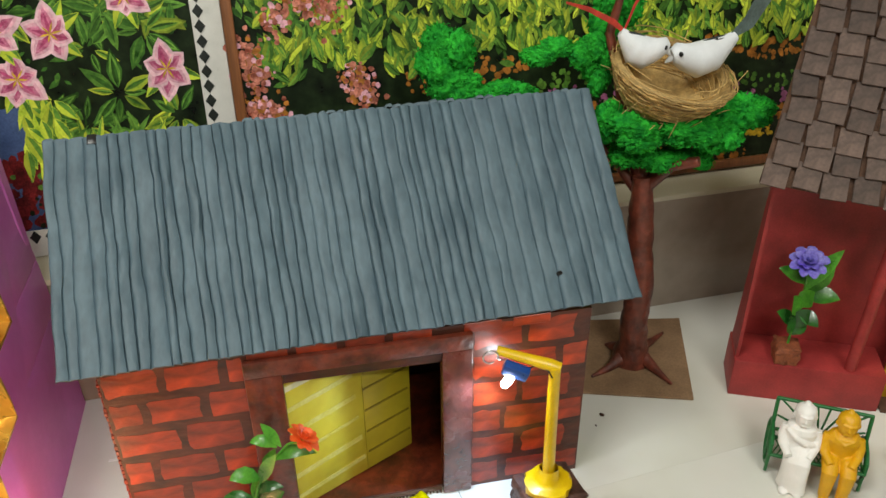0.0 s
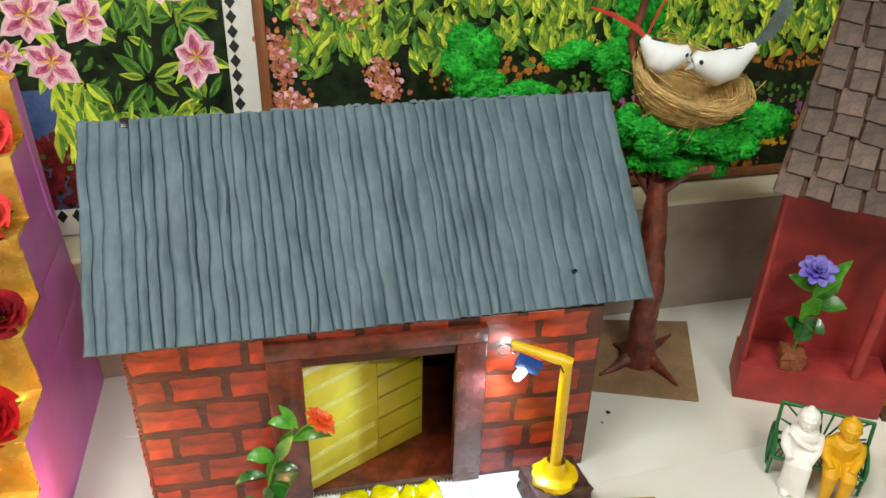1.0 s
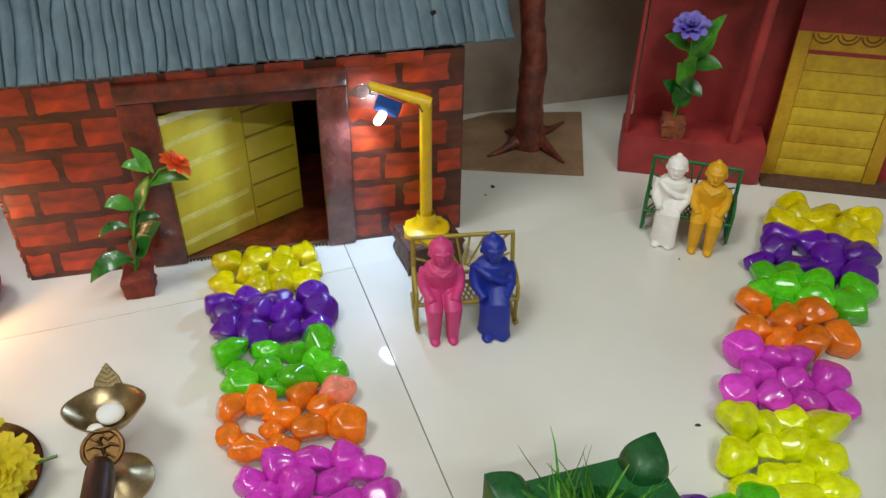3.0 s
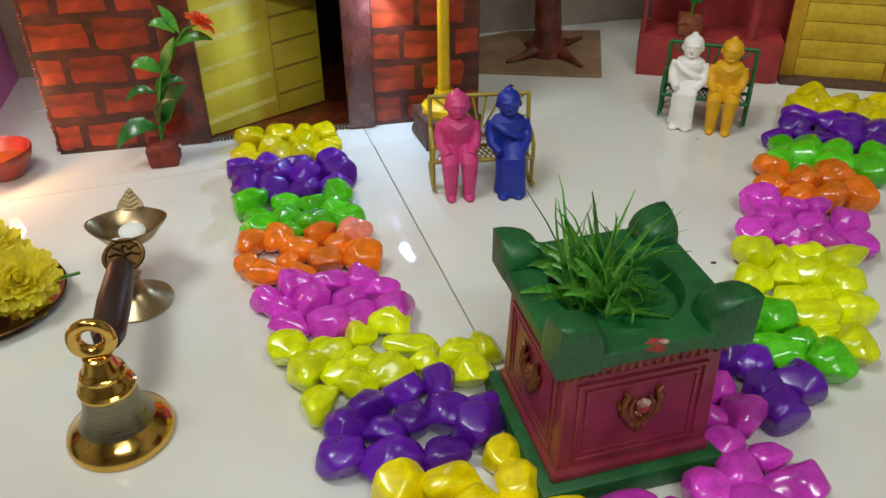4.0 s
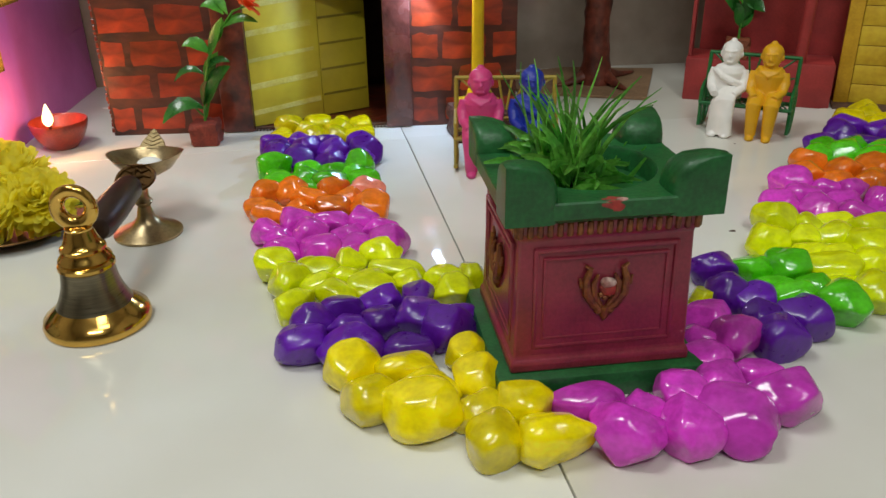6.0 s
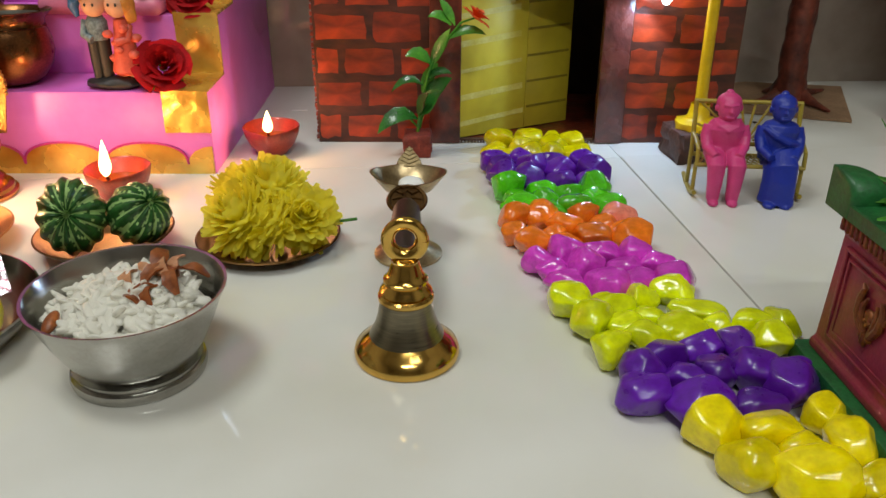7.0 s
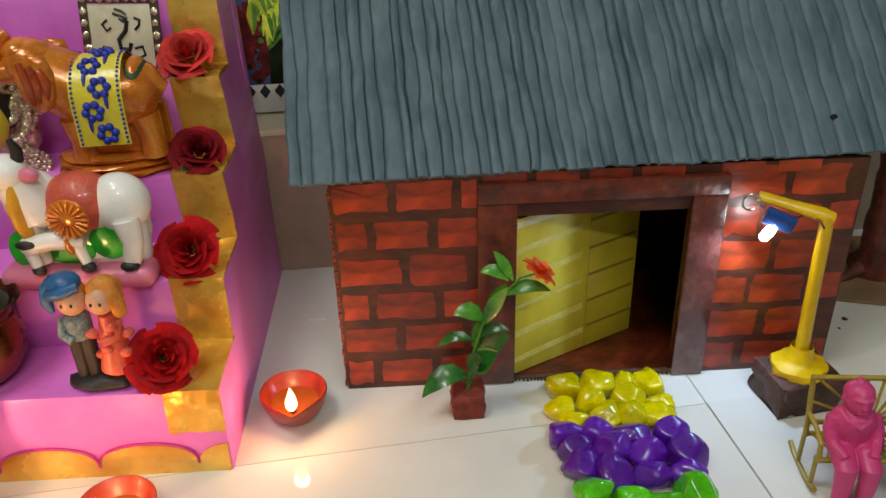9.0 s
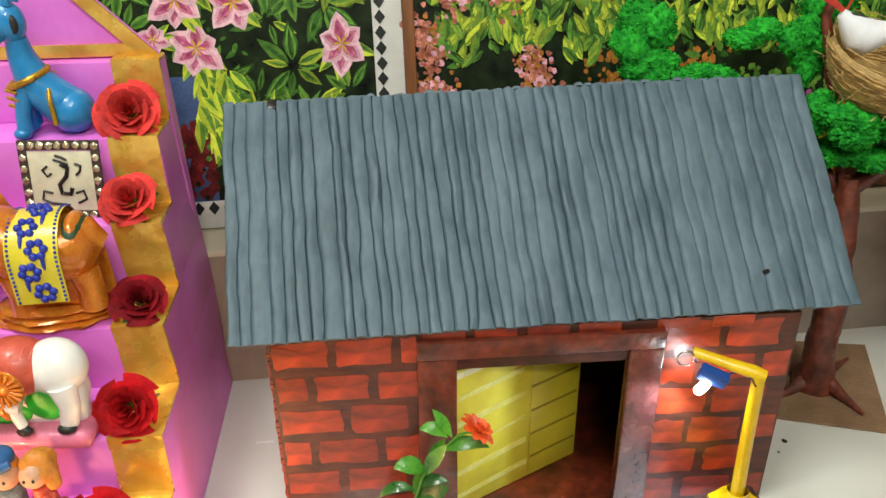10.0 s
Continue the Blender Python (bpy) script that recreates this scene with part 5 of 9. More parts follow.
    for j in range(ny):
        for i in range(nx):
            a = j * (nx + 1) + i
            f = bm.faces.new((top[a], top[a + 1], top[a + nx + 2], top[a + nx + 1]))
            u, v = (i + 0.5) / nx - 0.5, (j + 0.5) / ny - 0.5
            if (abs(u) > 0.42 or abs(v) > 0.37) and (i + j) % 4 == 0:
                f.material_index = 1
            bm.faces.new((low[a], low[a + nx + 1], low[a + nx + 2], low[a + 1]))
    part("foil", bm, [FOIL, shader("pale_red_seal_print", rgb("b9808c"), 0.3, metal=0.5)], w, smooth=60)

    def printed(name, mat, outline, lift, label=""):
        """A print that follows the packet's swell."""
        bm = B()
        k = [bm.verts.new((x, y, swell(x / PW, y / PH) + lift)) for x, y in outline]
        cxy = (sum(x for x, _ in outline) / len(outline), sum(y for _, y in outline) / len(outline))
        c = bm.verts.new((*cxy, swell(cxy[0] / PW, cxy[1] / PH) + lift))
        for i in range(len(k)):
            bm.faces.new((c, k[i], k[(i + 1) % len(k)]))
        part(name, bm, mat, w, label, smooth=180)

    def wavy(cx, cy, rx, ry, lobes, amp, n=36):
        cx, cy, rx, ry = cx * 1.1, cy * 1.2, rx * 1.1, ry * 1.22
        return [(cx + rx * (1 + amp * math.cos(lobes * a)) * math.cos(a), cy + ry * (1 + amp * math.cos(lobes * a)) * math.sin(a)) for a in (2 * math.pi * i / n for i in range(n))]

    printed("print", WRAPYEL, wavy(-0.004, -0.003, 0.034, 0.021, 7, 0.08), 0.0004)
    printed("print", shader("lilac_wrapper_print", rgb("b9a0bf"), 0.3, var=0.25, scale=120), wavy(-0.005, -0.003, 0.0315, 0.0190, 7, 0.08), 0.0007)
    printed("print", WRAPYEL, wavy(-0.004, 0.002, 0.028, 0.014, 5, 0.1), 0.0010)
    printed("print", WRAPBLUE, wavy(-0.030, -0.009, 0.0085, 0.0075, 3, 0.2), 0.0013)
    printed("print", WRAPYEL, wavy(0.0235, 0.000, 0.0125, 0.0190, 3, 0.16), 0.0013)
    printed("print", WRAPBLUE, wavy(0.0235, 0.000, 0.0105, 0.0168, 3, 0.16), 0.0016, "blue printed star")
    printed("print", WRAPBLUE, wavy(0.004, -0.0145, 0.017, 0.0068, 4, 0.1), 0.0016)
    printed("print", WRAPBLUE, wavy(-0.020, 0.0115, 0.012, 0.0050, 3, 0.15), 0.0014)
    printed("print", WRAPRED, wavy(-0.036, 0.002, 0.004, 0.005, 4, 0.15), 0.0016)
    printed("print", WRAPWHITE, wavy(-0.012, -0.001, 0.0135, 0.0095, 6, 0.06), 0.0016, "white printed cloud")
    printed("print", shader("pale_peanut_print", rgb("cdb9ae"), 0.4, var=0.2, scale=200), wavy(0.006, 0.004, 0.0068, 0.0088, 5, 0.12), 0.0019)
    for i, (x, y, ww) in enumerate(((-0.012, 0.0035, 0.019), (-0.012, -0.0010, 0.017), (-0.012, -0.0050, 0.012))):
        bm = B()
        box(bm, (ww, 0.0026 - 0.0006 * i, 0.0006), (x, y, 0.0078))
        part("lettering", bm, BLUEPL if i else PDARKTXT, w, smooth=0)
    cu = bpy.data.curves.new("numeral", "FONT")
    cu.body, cu.size, cu.extrude, cu.align_x, cu.offset = "1", 0.022, 0.0004, "CENTER", 0.0006
    nb = new("numeral", cu)
    cu.materials.append(WRAPRED)
    nb.parent = w
    nb.matrix_basis = pose(0.0225, -0.0045, 0.0076)


PDARKTXT = shader("dark_red_print", rgb("5a2030"), 0.4)
banana_plate()


# ---------- brass deity lamp ----------
def shrine_lamp():
    t = thing("brass_lamp", "ornate golden brass oil lamp with arched back plate, burning", "oil lamp", pose(-0.318, -0.163, 0, 0, 0, 14))
    bm = B()
    lathe(bm, [(0.036, 0), (0.0415, 0.0008), (0.0418, 0.004), (0.039, 0.0055), (0.0385, 0.009), (0.034, 0.0105), (0.0325, 0.016), (0.028, 0.020), (0.0195, 0.0235), (0.0185, 0.027), (0.0205, 0.030), (0.016, 0.032), (0, 0.033)], 48)
    part("pedestal", bm, LAMPBASE, t, "stepped reddish brass pedestal")
    bm = B()
    lathe(bm, [(0, 0.030), (0.017, 0.031), (0.027, 0.0355), (0.0335, 0.0435), (0.0348, 0.050), (0.0325, 0.057), (0.0285, 0.061), (0.030, 0.0625), (0.0275, 0.0625), (0.0245, 0.058), (0.022, 0.050), (0, 0.048)], 48)
    bowl = part("oil_bowl", bm, BRASS, t, "round brass oil bowl")
    bm = B()
    tube(bm, [(-0.004, -0.022, 0.047), (-0.007, -0.036, 0.051), (-0.009, -0.050, 0.0545), (-0.010, -0.058, 0.058)], [0.015, 0.0115, 0.0075, 0.004], 20, flat=0.6)
    part("spout", bm, BRASS, bowl, "brass spout")
    bm = B()
    out = arc(0, 0.045, 0.034, 0, 180, 20, 0.046)
    slab(bm, [(-0.027, 0.0), (0.027, 0.0)] + out, -0.002, 0.002, m=pose(0.009, 0.016, 0.056, 84, 0, 0) @ Matrix.Diagonal((1.1, 0.98, 1, 1)))
    plate = part("back_plate", bm, GOLD, t, "embossed golden arched plate")
    mm = pose(0.009, 0.016, 0.056, 84, 0, 0) @ Matrix.Diagonal((1.1, 0.98, 1, 1))
    for i, (x, y) in enumerate(arc(0, 0.045, 0.0338, -8, 188, 36, 0.0458)):
        bm = B()
        ball(bm, mm @ Vector((x, y, 0.0015)), 0.0022, 1)
        part("bead", bm, GOLD, plate, smooth=180)
    bm = B()
    rnd = random.Random(3)
    tube(bm, [mm @ Vector((x, y, 0.003)) for x, y in arc(0, 0.043, 0.026, -10, 190, 24, 0.037)], 0.0022, 8)
    ball(bm, mm @ Vector((0, 0.040, 0.003)), (0.0085, 0.004, 0.014), 3, rough=0.3, freq=80)
    for s in (-1, 1):
        ball(bm, mm @ Vector((s * 0.015, 0.036, 0.003)), (0.006, 0.003, 0.014), 3, rough=0.4, freq=80, seed=s + 3)
        ball(bm, mm @ Vector((s * 0.011, 0.058, 0.003)), (0.006, 0.003, 0.007), 3, rough=0.4, freq=80, seed=s + 6)
    for i in range(90):
        x, y = rnd.uniform(-0.023, 0.023), rnd.uniform(0.012, 0.074)
        ball(bm, mm @ Vector((x, y, 0.002)), (rnd.uniform(0.001, 0.0034), rnd.uniform(0.001, 0.002), rnd.uniform(0.001, 0.0034)), 1)
    for i in range(7):
        ball(bm, mm @ Vector((-0.02 + i * 0.0067, 0.010, 0.003)), 0.0036, 2)
    ball(bm, mm @ Vector((0, 0.094, 0.001)), (0.011, 0.003, 0.007), 3, rough=0.3, freq=100)
    part("relief", bm, GOLD, plate, "embossed golden relief")
    bm = B()
    ball(bm, mm @ Vector((0.001, 0.066, 0.0052)), (0.0055, 0.0016, 0.0045), 2, rough=0.4, freq=120)
    part("red_dab", bm, ROSE, plate, "dab of red powder")
    bm = B()
    tube(bm, [(-0.006, -0.030, 0.058), (-0.009, -0.050, 0.060), (-0.010, -0.058, 0.063)], [0.0022, 0.002, 0.0016], 8)
    part("wick", bm, BLACKPL, t, "charred wick")
    bm = B()
    lathe(bm, [(0, 0), (0.005, 0.004), (0.0074, 0.010), (0.0074, 0.015), (0.0058, 0.026), (0.003, 0.037), (0, 0.045)], 16, m=pose(-0.010, -0.058, 0.0605, 0, -4, 0))
    f = part("flame", bm, FLAME, t, "bright yellow flame", 180)
    f.visible_shadow = False
    lamp("flame_light", "POINT", t.matrix_world @ Matrix.Translation((-0.010, -0.060, 0.080)), 1.1, (1.0, 0.52, 0.24), 0.010)


shrine_lamp()

# ---------- crumbs on the floor ----------
for x, y, r in ((0.533, 0.075, 0.0022), (0.698, -0.112, 0.0016), (0.606, -0.338, 0.0018), (0.583, -0.324, 0.0010), (0.520, 0.060, 0.0012), (0.640, -0.200, 0.0011)):
    bm = B()
    ball(bm, (0, 0, 0), (r * 1.5, r, r * 0.6), 2, rough=0.6, freq=200, seed=int(x * 1000))
    solo("crumb", bm, BARK, "tiny dark crumb lying on the polished floor", "crumb", pose(x, y, r * 0.5, 0, 0, x * 900), "crumbs on the floor")

# ---------- floor slabs ----------
for i in range(-3, 2):
    for j in range(-4, 2):
        cx, cy = GRID @ Vector((i * 0.9 + 0.45, j * 0.9 - 0.45, 0)), None
        if cx.y > 0.8 or cx.y < -4.3 or abs(cx.x) > 2.6:
            continue
        key = "slab_mesh"
        if key not in bpy.data.meshes:
            bm = B()
            box(bm, (0.8992, 0.8992, 0.012), (0, 0, -0.006), 0.0003, seg=1)
            me = bpy.data.meshes.new(key)
            bm.to_mesh(me)
            bm.free()
            me.materials.append(MARBLE)
        tile = new("floor_slab", bpy.data.meshes[key])
        tile.parent = floor
        # the slab under the benches stands a little proud of its neighbours
        tile.matrix_basis = GRID @ pose(i * 0.9 + 0.45, j * 0.9 - 0.45, 0.0014 if (i, j) == (0, 0) else 0.0)


# ---------- street lamp ----------
def street_lamp():
    t = thing("street_lamp", "toy street lamp, bent yellow tube on a bark block, lit", "street lamp", pose(0.4215, -0.0475, 0))
    bm = B()
    box(bm, (0.066, 0.056, 0.035), (0.002, 0, 0.0175), 0.004, m=pose(0, 0, 0, 0, 0, 9), seg=2)
    bmesh.ops.subdivide_edges(bm, edges=list(bm.edges), cuts=5, use_grid_fill=True)
    for v in bm.verts:
        if v.co.z > 0.002:
            ridge = abs(noise.noise(Vector((v.co.x * 150, v.co.y * 150, v.co.z * 35))))
            v.co += Vector((v.co.x, v.co.y, 0)) * (0.14 * noise.noise(v.co * 90) - 0.16 * ridge)
            v.co.z += 0.0016 * noise.noise(v.co * 130)
    part("bark_block", bm, BARK, t, "rough dark bark block", 30)
    bm = B()
    lathe(bm, [(0.024, 0.0345), (0.025, 0.038), (0.024, 0.042), (0.016, 0.044), (0.0125, 0.047), (0.0105, 0.056), (0.0095, 0.061)], 28)
    for v in bm.verts:
        v.co += Vector((v.co.x, v.co.y, 0)) * 0.16 * noise.noise(v.co * 120)
    part("collar", bm, LAMPYEL, t, "lumpy yellow collar")
    bm = B()
    tube(bm, [(0, 0, 0.045), (0.0005, 0.004, 0.1), (0.0015, 0.009, 0.188)], [0.0082, 0.0078, 0.0074], 16, flat=0.75)
    part("post", bm, LAMPYEL, t)
    bm = B()
    tube(bm, [(0.006, 0.0075, 0.186), (-0.003, 0.0105, 0.1895), (-0.026, 0.021, 0.194), (-0.051, 0.0315, 0.1995)], [0.0062, 0.0065, 0.0052, 0.0048], 14, flat=0.7)
    part("arm", bm, LAMPYEL, t)
    m = pose(-0.035, 0.0185, 0.1815, 12, 18, -22)
    bm = B()
    box(bm, (0.026, 0.010, 0.014), (0, 0, 0), 0.0015, m=m)
    hold = part("lamp_holder", bm, BLUEPL, t, "blue plastic lamp holder")
    bm = B()
    tube(bm, [m @ Vector(q) for q in ((-0.002, -0.003, -0.006), (-0.003, -0.005, -0.012), (-0.005, -0.007, -0.019), (-0.0055, -0.0075, -0.021))], [0.004, 0.0045, 0.0042, 0.002], 14)
    b = part("bulb", bm, LEDM, hold, "bright white bulb", 180)
    b.visible_shadow = False
    bm = B()
    pts = [(-0.051 - 0.0075 + 0.0075 * math.cos(radians(a)), 0.0275, 0.1965 + 0.0075 * math.sin(radians(a)) - 0.001) for a in range(-20, 320, 20)]
    tube(bm, [(-0.046, 0.029, 0.189)] + pts, 0.0011, 8)
    part("wire_hook", bm, STEELWIRE, t, "coiled silver wire")
    bm = B()
    tube(bm, [(-0.022, 0.018, 0.183), (-0.014, 0.012, 0.190), (-0.006, 0.006, 0.186), (-0.003, 0.002, 0.180)], 0.0008, 6)
    part("wire", bm, BLACKPL, t)
    at = t.matrix_world @ (m @ Vector((-0.0058, -0.008, -0.024)))
    lamp("bulb_light", "SPOT", look(at, at + Vector((-0.085, -0.004, -0.13))), 1.0, (0.38, 0.62, 1.0), 0.0045, spot=140)


street_lamp()


# ---------- seated figures and benches ----------
def sitter(mat, label, m, skirt):
    """A moulded seated figure facing -y: rump at z = 0.04."""
    bm = B()
    ball(bm, (0, -0.0010, 0.0865), (0.0096, 0.0100, 0.0128), 3)
    ball(bm, (0, 0.0020, 0.0910), (0.0108, 0.0108, 0.0100), 3)
    ball(bm, (0, 0.0040, 0.1005), (0.0036, 0.0036, 0.0030), 2)
    tube(bm, [(0, -0.0100, 0.0905), (0, -0.0122, 0.0850)], [0.0012, 0.0019], 8)
    tube(bm, [(-0.0035, -0.0098, 0.0800), (0.0035, -0.0098, 0.0800)], 0.0011, 6)
    tube(bm, [(-0.0065, -0.0080, 0.0915), (0, -0.0108, 0.0912), (0.0065, -0.0080, 0.0915)], 0.0013, 6)
    for s in (-1, 1):
        ball(bm, (s * 0.0104, 0.0008, 0.0865), (0.0016, 0.0026, 0.0036), 2)
    tube(bm, [(0, 0.001, 0.070), (0, 0.001, 0.080)], [0.0085, 0.0065], 14)
    lathe(bm, [(0, 0.038), (0.0150, 0.039), (0.0158, 0.046), (0.0150, 0.054), (0.0160, 0.062), (0.0168, 0.068), (0.0140, 0.0735), (0.007, 0.077), (0, 0.078)], 24, m=Matrix.Diagonal((1, 0.78, 1, 1)))
    for s in (-1, 1):
        tube(bm, [(s * 0.0140, 0.000, 0.0700), (s * 0.0165, -0.003, 0.0600), (s * 0.0155, -0.009, 0.0515), (s * 0.0120, -0.0170, 0.0490), (s * 0.0095, -0.0225, 0.0470)], [0.0055, 0.0053, 0.0048, 0.0042, 0.0040], 12)
        if not skirt:
            tube(bm, [(s * 0.0075, 0.001, 0.0435), (s * 0.0084, -0.014, 0.0430), (s * 0.0086, -0.0250, 0.0385), (s * 0.0084, -0.0258, 0.020), (s * 0.0082, -0.0250, 0.006)], [0.0090, 0.0086, 0.0080, 0.0064, 0.0056], 14)
            ball(bm, (s * 0.0082, -0.0285, 0.0038), (0.0050, 0.0078, 0.0038), 2)
        else:
            ball(bm, (s * 0.0068, -0.0295, 0.0036), (0.0054, 0.0070, 0.0036), 2)
    if skirt:  # a shawl drawn across the chest
        tube(bm, [(-0.0145, -0.006, 0.0705), (-0.005, -0.0120, 0.0645), (0.006, -0.0130, 0.0590), (0.0145, -0.0085, 0.0560)], [0.0026, 0.0034, 0.0034, 0.0028], 10)
    else:  # a rolled collar
        tube(bm, [(-0.0105, 0.000, 0.0755), (-0.0075, -0.0085, 0.0715), (0, -0.0120, 0.0675), (0.0075, -0.0085, 0.0715), (0.0105, 0.000, 0.0755)], 0.0026, 10)
    if skirt:
        k = len(bm.faces)
        rings = []
        for y, z, rx, ry in ((0.002, 0.043, 0.0155, 0.010), (-0.012, 0.0425, 0.0155, 0.0085), (-0.0215, 0.038, 0.0150, 0.0075), (-0.0235, 0.025, 0.0145, 0.0072), (-0.0235, 0.012, 0.0150, 0.0076), (-0.0235, 0.004, 0.0160, 0.0085)):
            rings.append((y, z, rx, ry))
        tube(bm, [(0, y, z) for y, z, _, _ in rings], [r for _, _, r, _ in rings], 22, flat=0.55)
    bmesh.ops.recalc_face_normals(bm, faces=bm.faces)
    ob = solo("seated_figure", bm, mat, label, "figurine", m, "seated figures on the benches", smooth=180)
    rm = ob.modifiers.new("fuse", "REMESH")
    rm.mode, rm.voxel_size, rm.use_smooth_shade = "VOXEL", 0.0007, True
    sm = ob.modifiers.new("soften", "SMOOTH")
    sm.iterations, sm.factor = 3, 0.5
    return ob


def bench(mat, label, m, wheels):
    t = thing("garden_bench", label, "bench", m, "toy garden benches")
    w = 0.052
    for s in (-1, 1):
        bm = B()
        tube(bm, [(s * w, 0.012, 0.034), (s * w, 0.016, 0.060), (s * w, 0.022, 0.090)], 0.0024, 10)
        part("back_post", bm, mat, t)
        bm = B()
        if wheels:
            tube(bm, [(s * w, 0.013 + 0.027 * math.cos(radians(a)), 0.029 + 0.027 * math.sin(radians(a))) for a in range(0, 361, 15)], 0.0022, 8)
            tube(bm, [(s * w, 0.013, 0.055), (s * w, 0.013, 0.003)], 0.0016, 8)
            tube(bm, [(s * w, 0.040, 0.030), (s * w, -0.020, 0.030)], 0.0016, 8)
        else:
            tube(bm, [(s * w, 0.036, 0.006), (s * w, 0.020, 0.0022), (s * w, -0.006, 0.0022), (s * w, -0.026, 0.008)], 0.0024, 8)
        part("runner", bm, mat, t)
        for y in (0.014, -0.016):
            bm = B()
            tube(bm, [(s * w, y, 0.003 if not wheels else 0.006), (s * w, y, 0.036)], 0.0021, 8)
            part("leg", bm, mat, t)
        bm = B()
        tube(bm, [(s * w, 0.016, 0.058), (s * w, -0.004, 0.057), (s * w, -0.018, 0.051), (s * w, -0.020, 0.036)], 0.0022, 8)
        part("armrest", bm, mat, t)
    for y, z, nm in ((0.022, 0.090, "top_rail"), (0.014, 0.048, "low_rail"), (-0.020, 0.036, "seat_rail"), (0.013, 0.036, "seat_rail")):
        bm = B()
        tube(bm, [(-w - 0.0015, y, z), (w + 0.0015, y, z)], 0.0023, 10)
        part(nm, bm, mat, t)
    # sunburst spokes in the back
    for a in range(20, 161, 20):
        bm = B()
        c, s = math.cos(radians(a)), math.sin(radians(a))
        k = min(0.040 / max(s, 0.01), 0.049 / max(abs(c), 0.01))
        tube(bm, [(0.008 * c, 0.0145, 0.049 + 0.008 * s), (k * c, 0.0145 + 0.0075 * (k * s / 0.041), 0.049 + k * s)], 0.0013, 6)
        part("spoke", bm, mat, t)
    # latticed seat
    bm = B()
    for i in range(-9, 10):
        for d in (1, -1):
            x0, x1 = i * 0.0056, i * 0.0056 + d * 0.014
            if abs(x0) < w and abs(x1) < w:
                tube(bm, [(x0, -0.020, 0.0365), (x1, 0.013, 0.0365)], 0.0009, 6)
    part("seat_lattice", bm, mat, t, "open latticed seat")
    return t


M1 = pose(0.4390, -0.1510, 0, 0, 0, -6.0) @ Matrix.Scale(0.96, 4)
bench(BENCHOLIVE, "olive-gold plastic toy bench with sunburst back and rockers", M1, False)
sitter(WAXPINK, "pink moulded seated figure on an olive bench", M1 @ pose(-0.0262, -0.008, 0) @ Matrix.Diagonal((1.14, 1.12, 1.06, 1)), False)
sitter(WAXBLUE, "royal blue moulded seated figure on an olive bench", M1 @ pose(0.0262, -0.008, 0) @ Matrix.Diagonal((1.14, 1.12, 1.06, 1)), True)
M2 = pose(0.7260, -0.0640, 0, 0, 0, -31.0) @ Matrix.Scale(0.92, 4)
bench(BENCHGREEN, "dark green plastic toy bench with wheel-shaped sides", M2, True)
sitter(WAXWHITE, "white moulded seated figure on a green bench", M2 @ pose(-0.0235, -0.008, 0) @ Matrix.Diagonal((1.14, 1.12, 1.1, 1)), True)
sitter(WAXYEL, "yellow moulded seated figure on a green bench", M2 @ pose(0.0225, -0.008, 0) @ Matrix.Diagonal((1.14, 1.12, 1.1, 1)), False)


# ---------- potted plastic flowers ----------
def clay_cube(bm, s, h, rough=0.1):
    box(bm, (s, s, h), (0, 0, h / 2), 0.002)
    bmesh.ops.subdivide_edges(bm, edges=list(bm.edges), cuts=4, use_grid_fill=True)
    for v in bm.verts:
        if v.co.z > 0.001:
            v.co += Vector((v.co.x, v.co.y, 0)) * (1.6 * rough * noise.noise(v.co * 130) + rough * noise.noise(v.co * 320))
            v.co.z += 0.0014 * noise.noise(v.co * 200)
    return bm


def plant_leaf(bm, base, tip, width, droop=0.3, up=(0, -0.62, 0.78)):
    base, tip = Vector(base), Vector(tip)
    mid = base.lerp(tip, 0.5) + Vector((0, 0, droop * (tip - base).length * 0.35))
    q = lambda s: base * (1 - s) ** 2 + mid * 2 * s * (1 - s) + tip * s * s
    ribbon(bm, [q(s) for s in (0, 0.12, 0.3, 0.5, 0.7, 0.88, 1)], [width * k for k in (0.12, 0.4, 0.85, 1.0, 0.8, 0.4, 0.03)], up, fold=0.25, thick=0.0003)


def petal_flower(bm, at, r, rings, tilt, seed, cup=35):
    rnd = random.Random(seed)
    m = Matrix.Translation(at) @ pose(0, 0, 0, *tilt)
    for k in range(rings):
        n = 9 - k
        el = radians(8 + k * cup / max(1, rings - 1) * 1.6)
        for i in range(n):
            a = 2 * math.pi * (i + 0.5 * k) / n + rnd.uniform(-0.1, 0.1)
            d = Vector((math.cos(a) * math.cos(el), math.sin(a) * math.cos(el), math.sin(el)))
            up = Vector((-math.cos(a) * math.sin(el), -math.sin(a) * math.sin(el), math.cos(el)))
            ln = r * (1 - 0.16 * k) * rnd.uniform(0.9, 1.1)
            w = ln * 0.55
            ribbon(bm, [m @ (d * ln * s + up * ln * z) for s, z in ((0.1, 0), (0.5, 0.03), (0.85, 0.0), (1.0, -0.06))], [w * 0.4, w, w * 0.9, w * 0.3], m.to_3x3() @ up, 0.25, thick=0.0003)


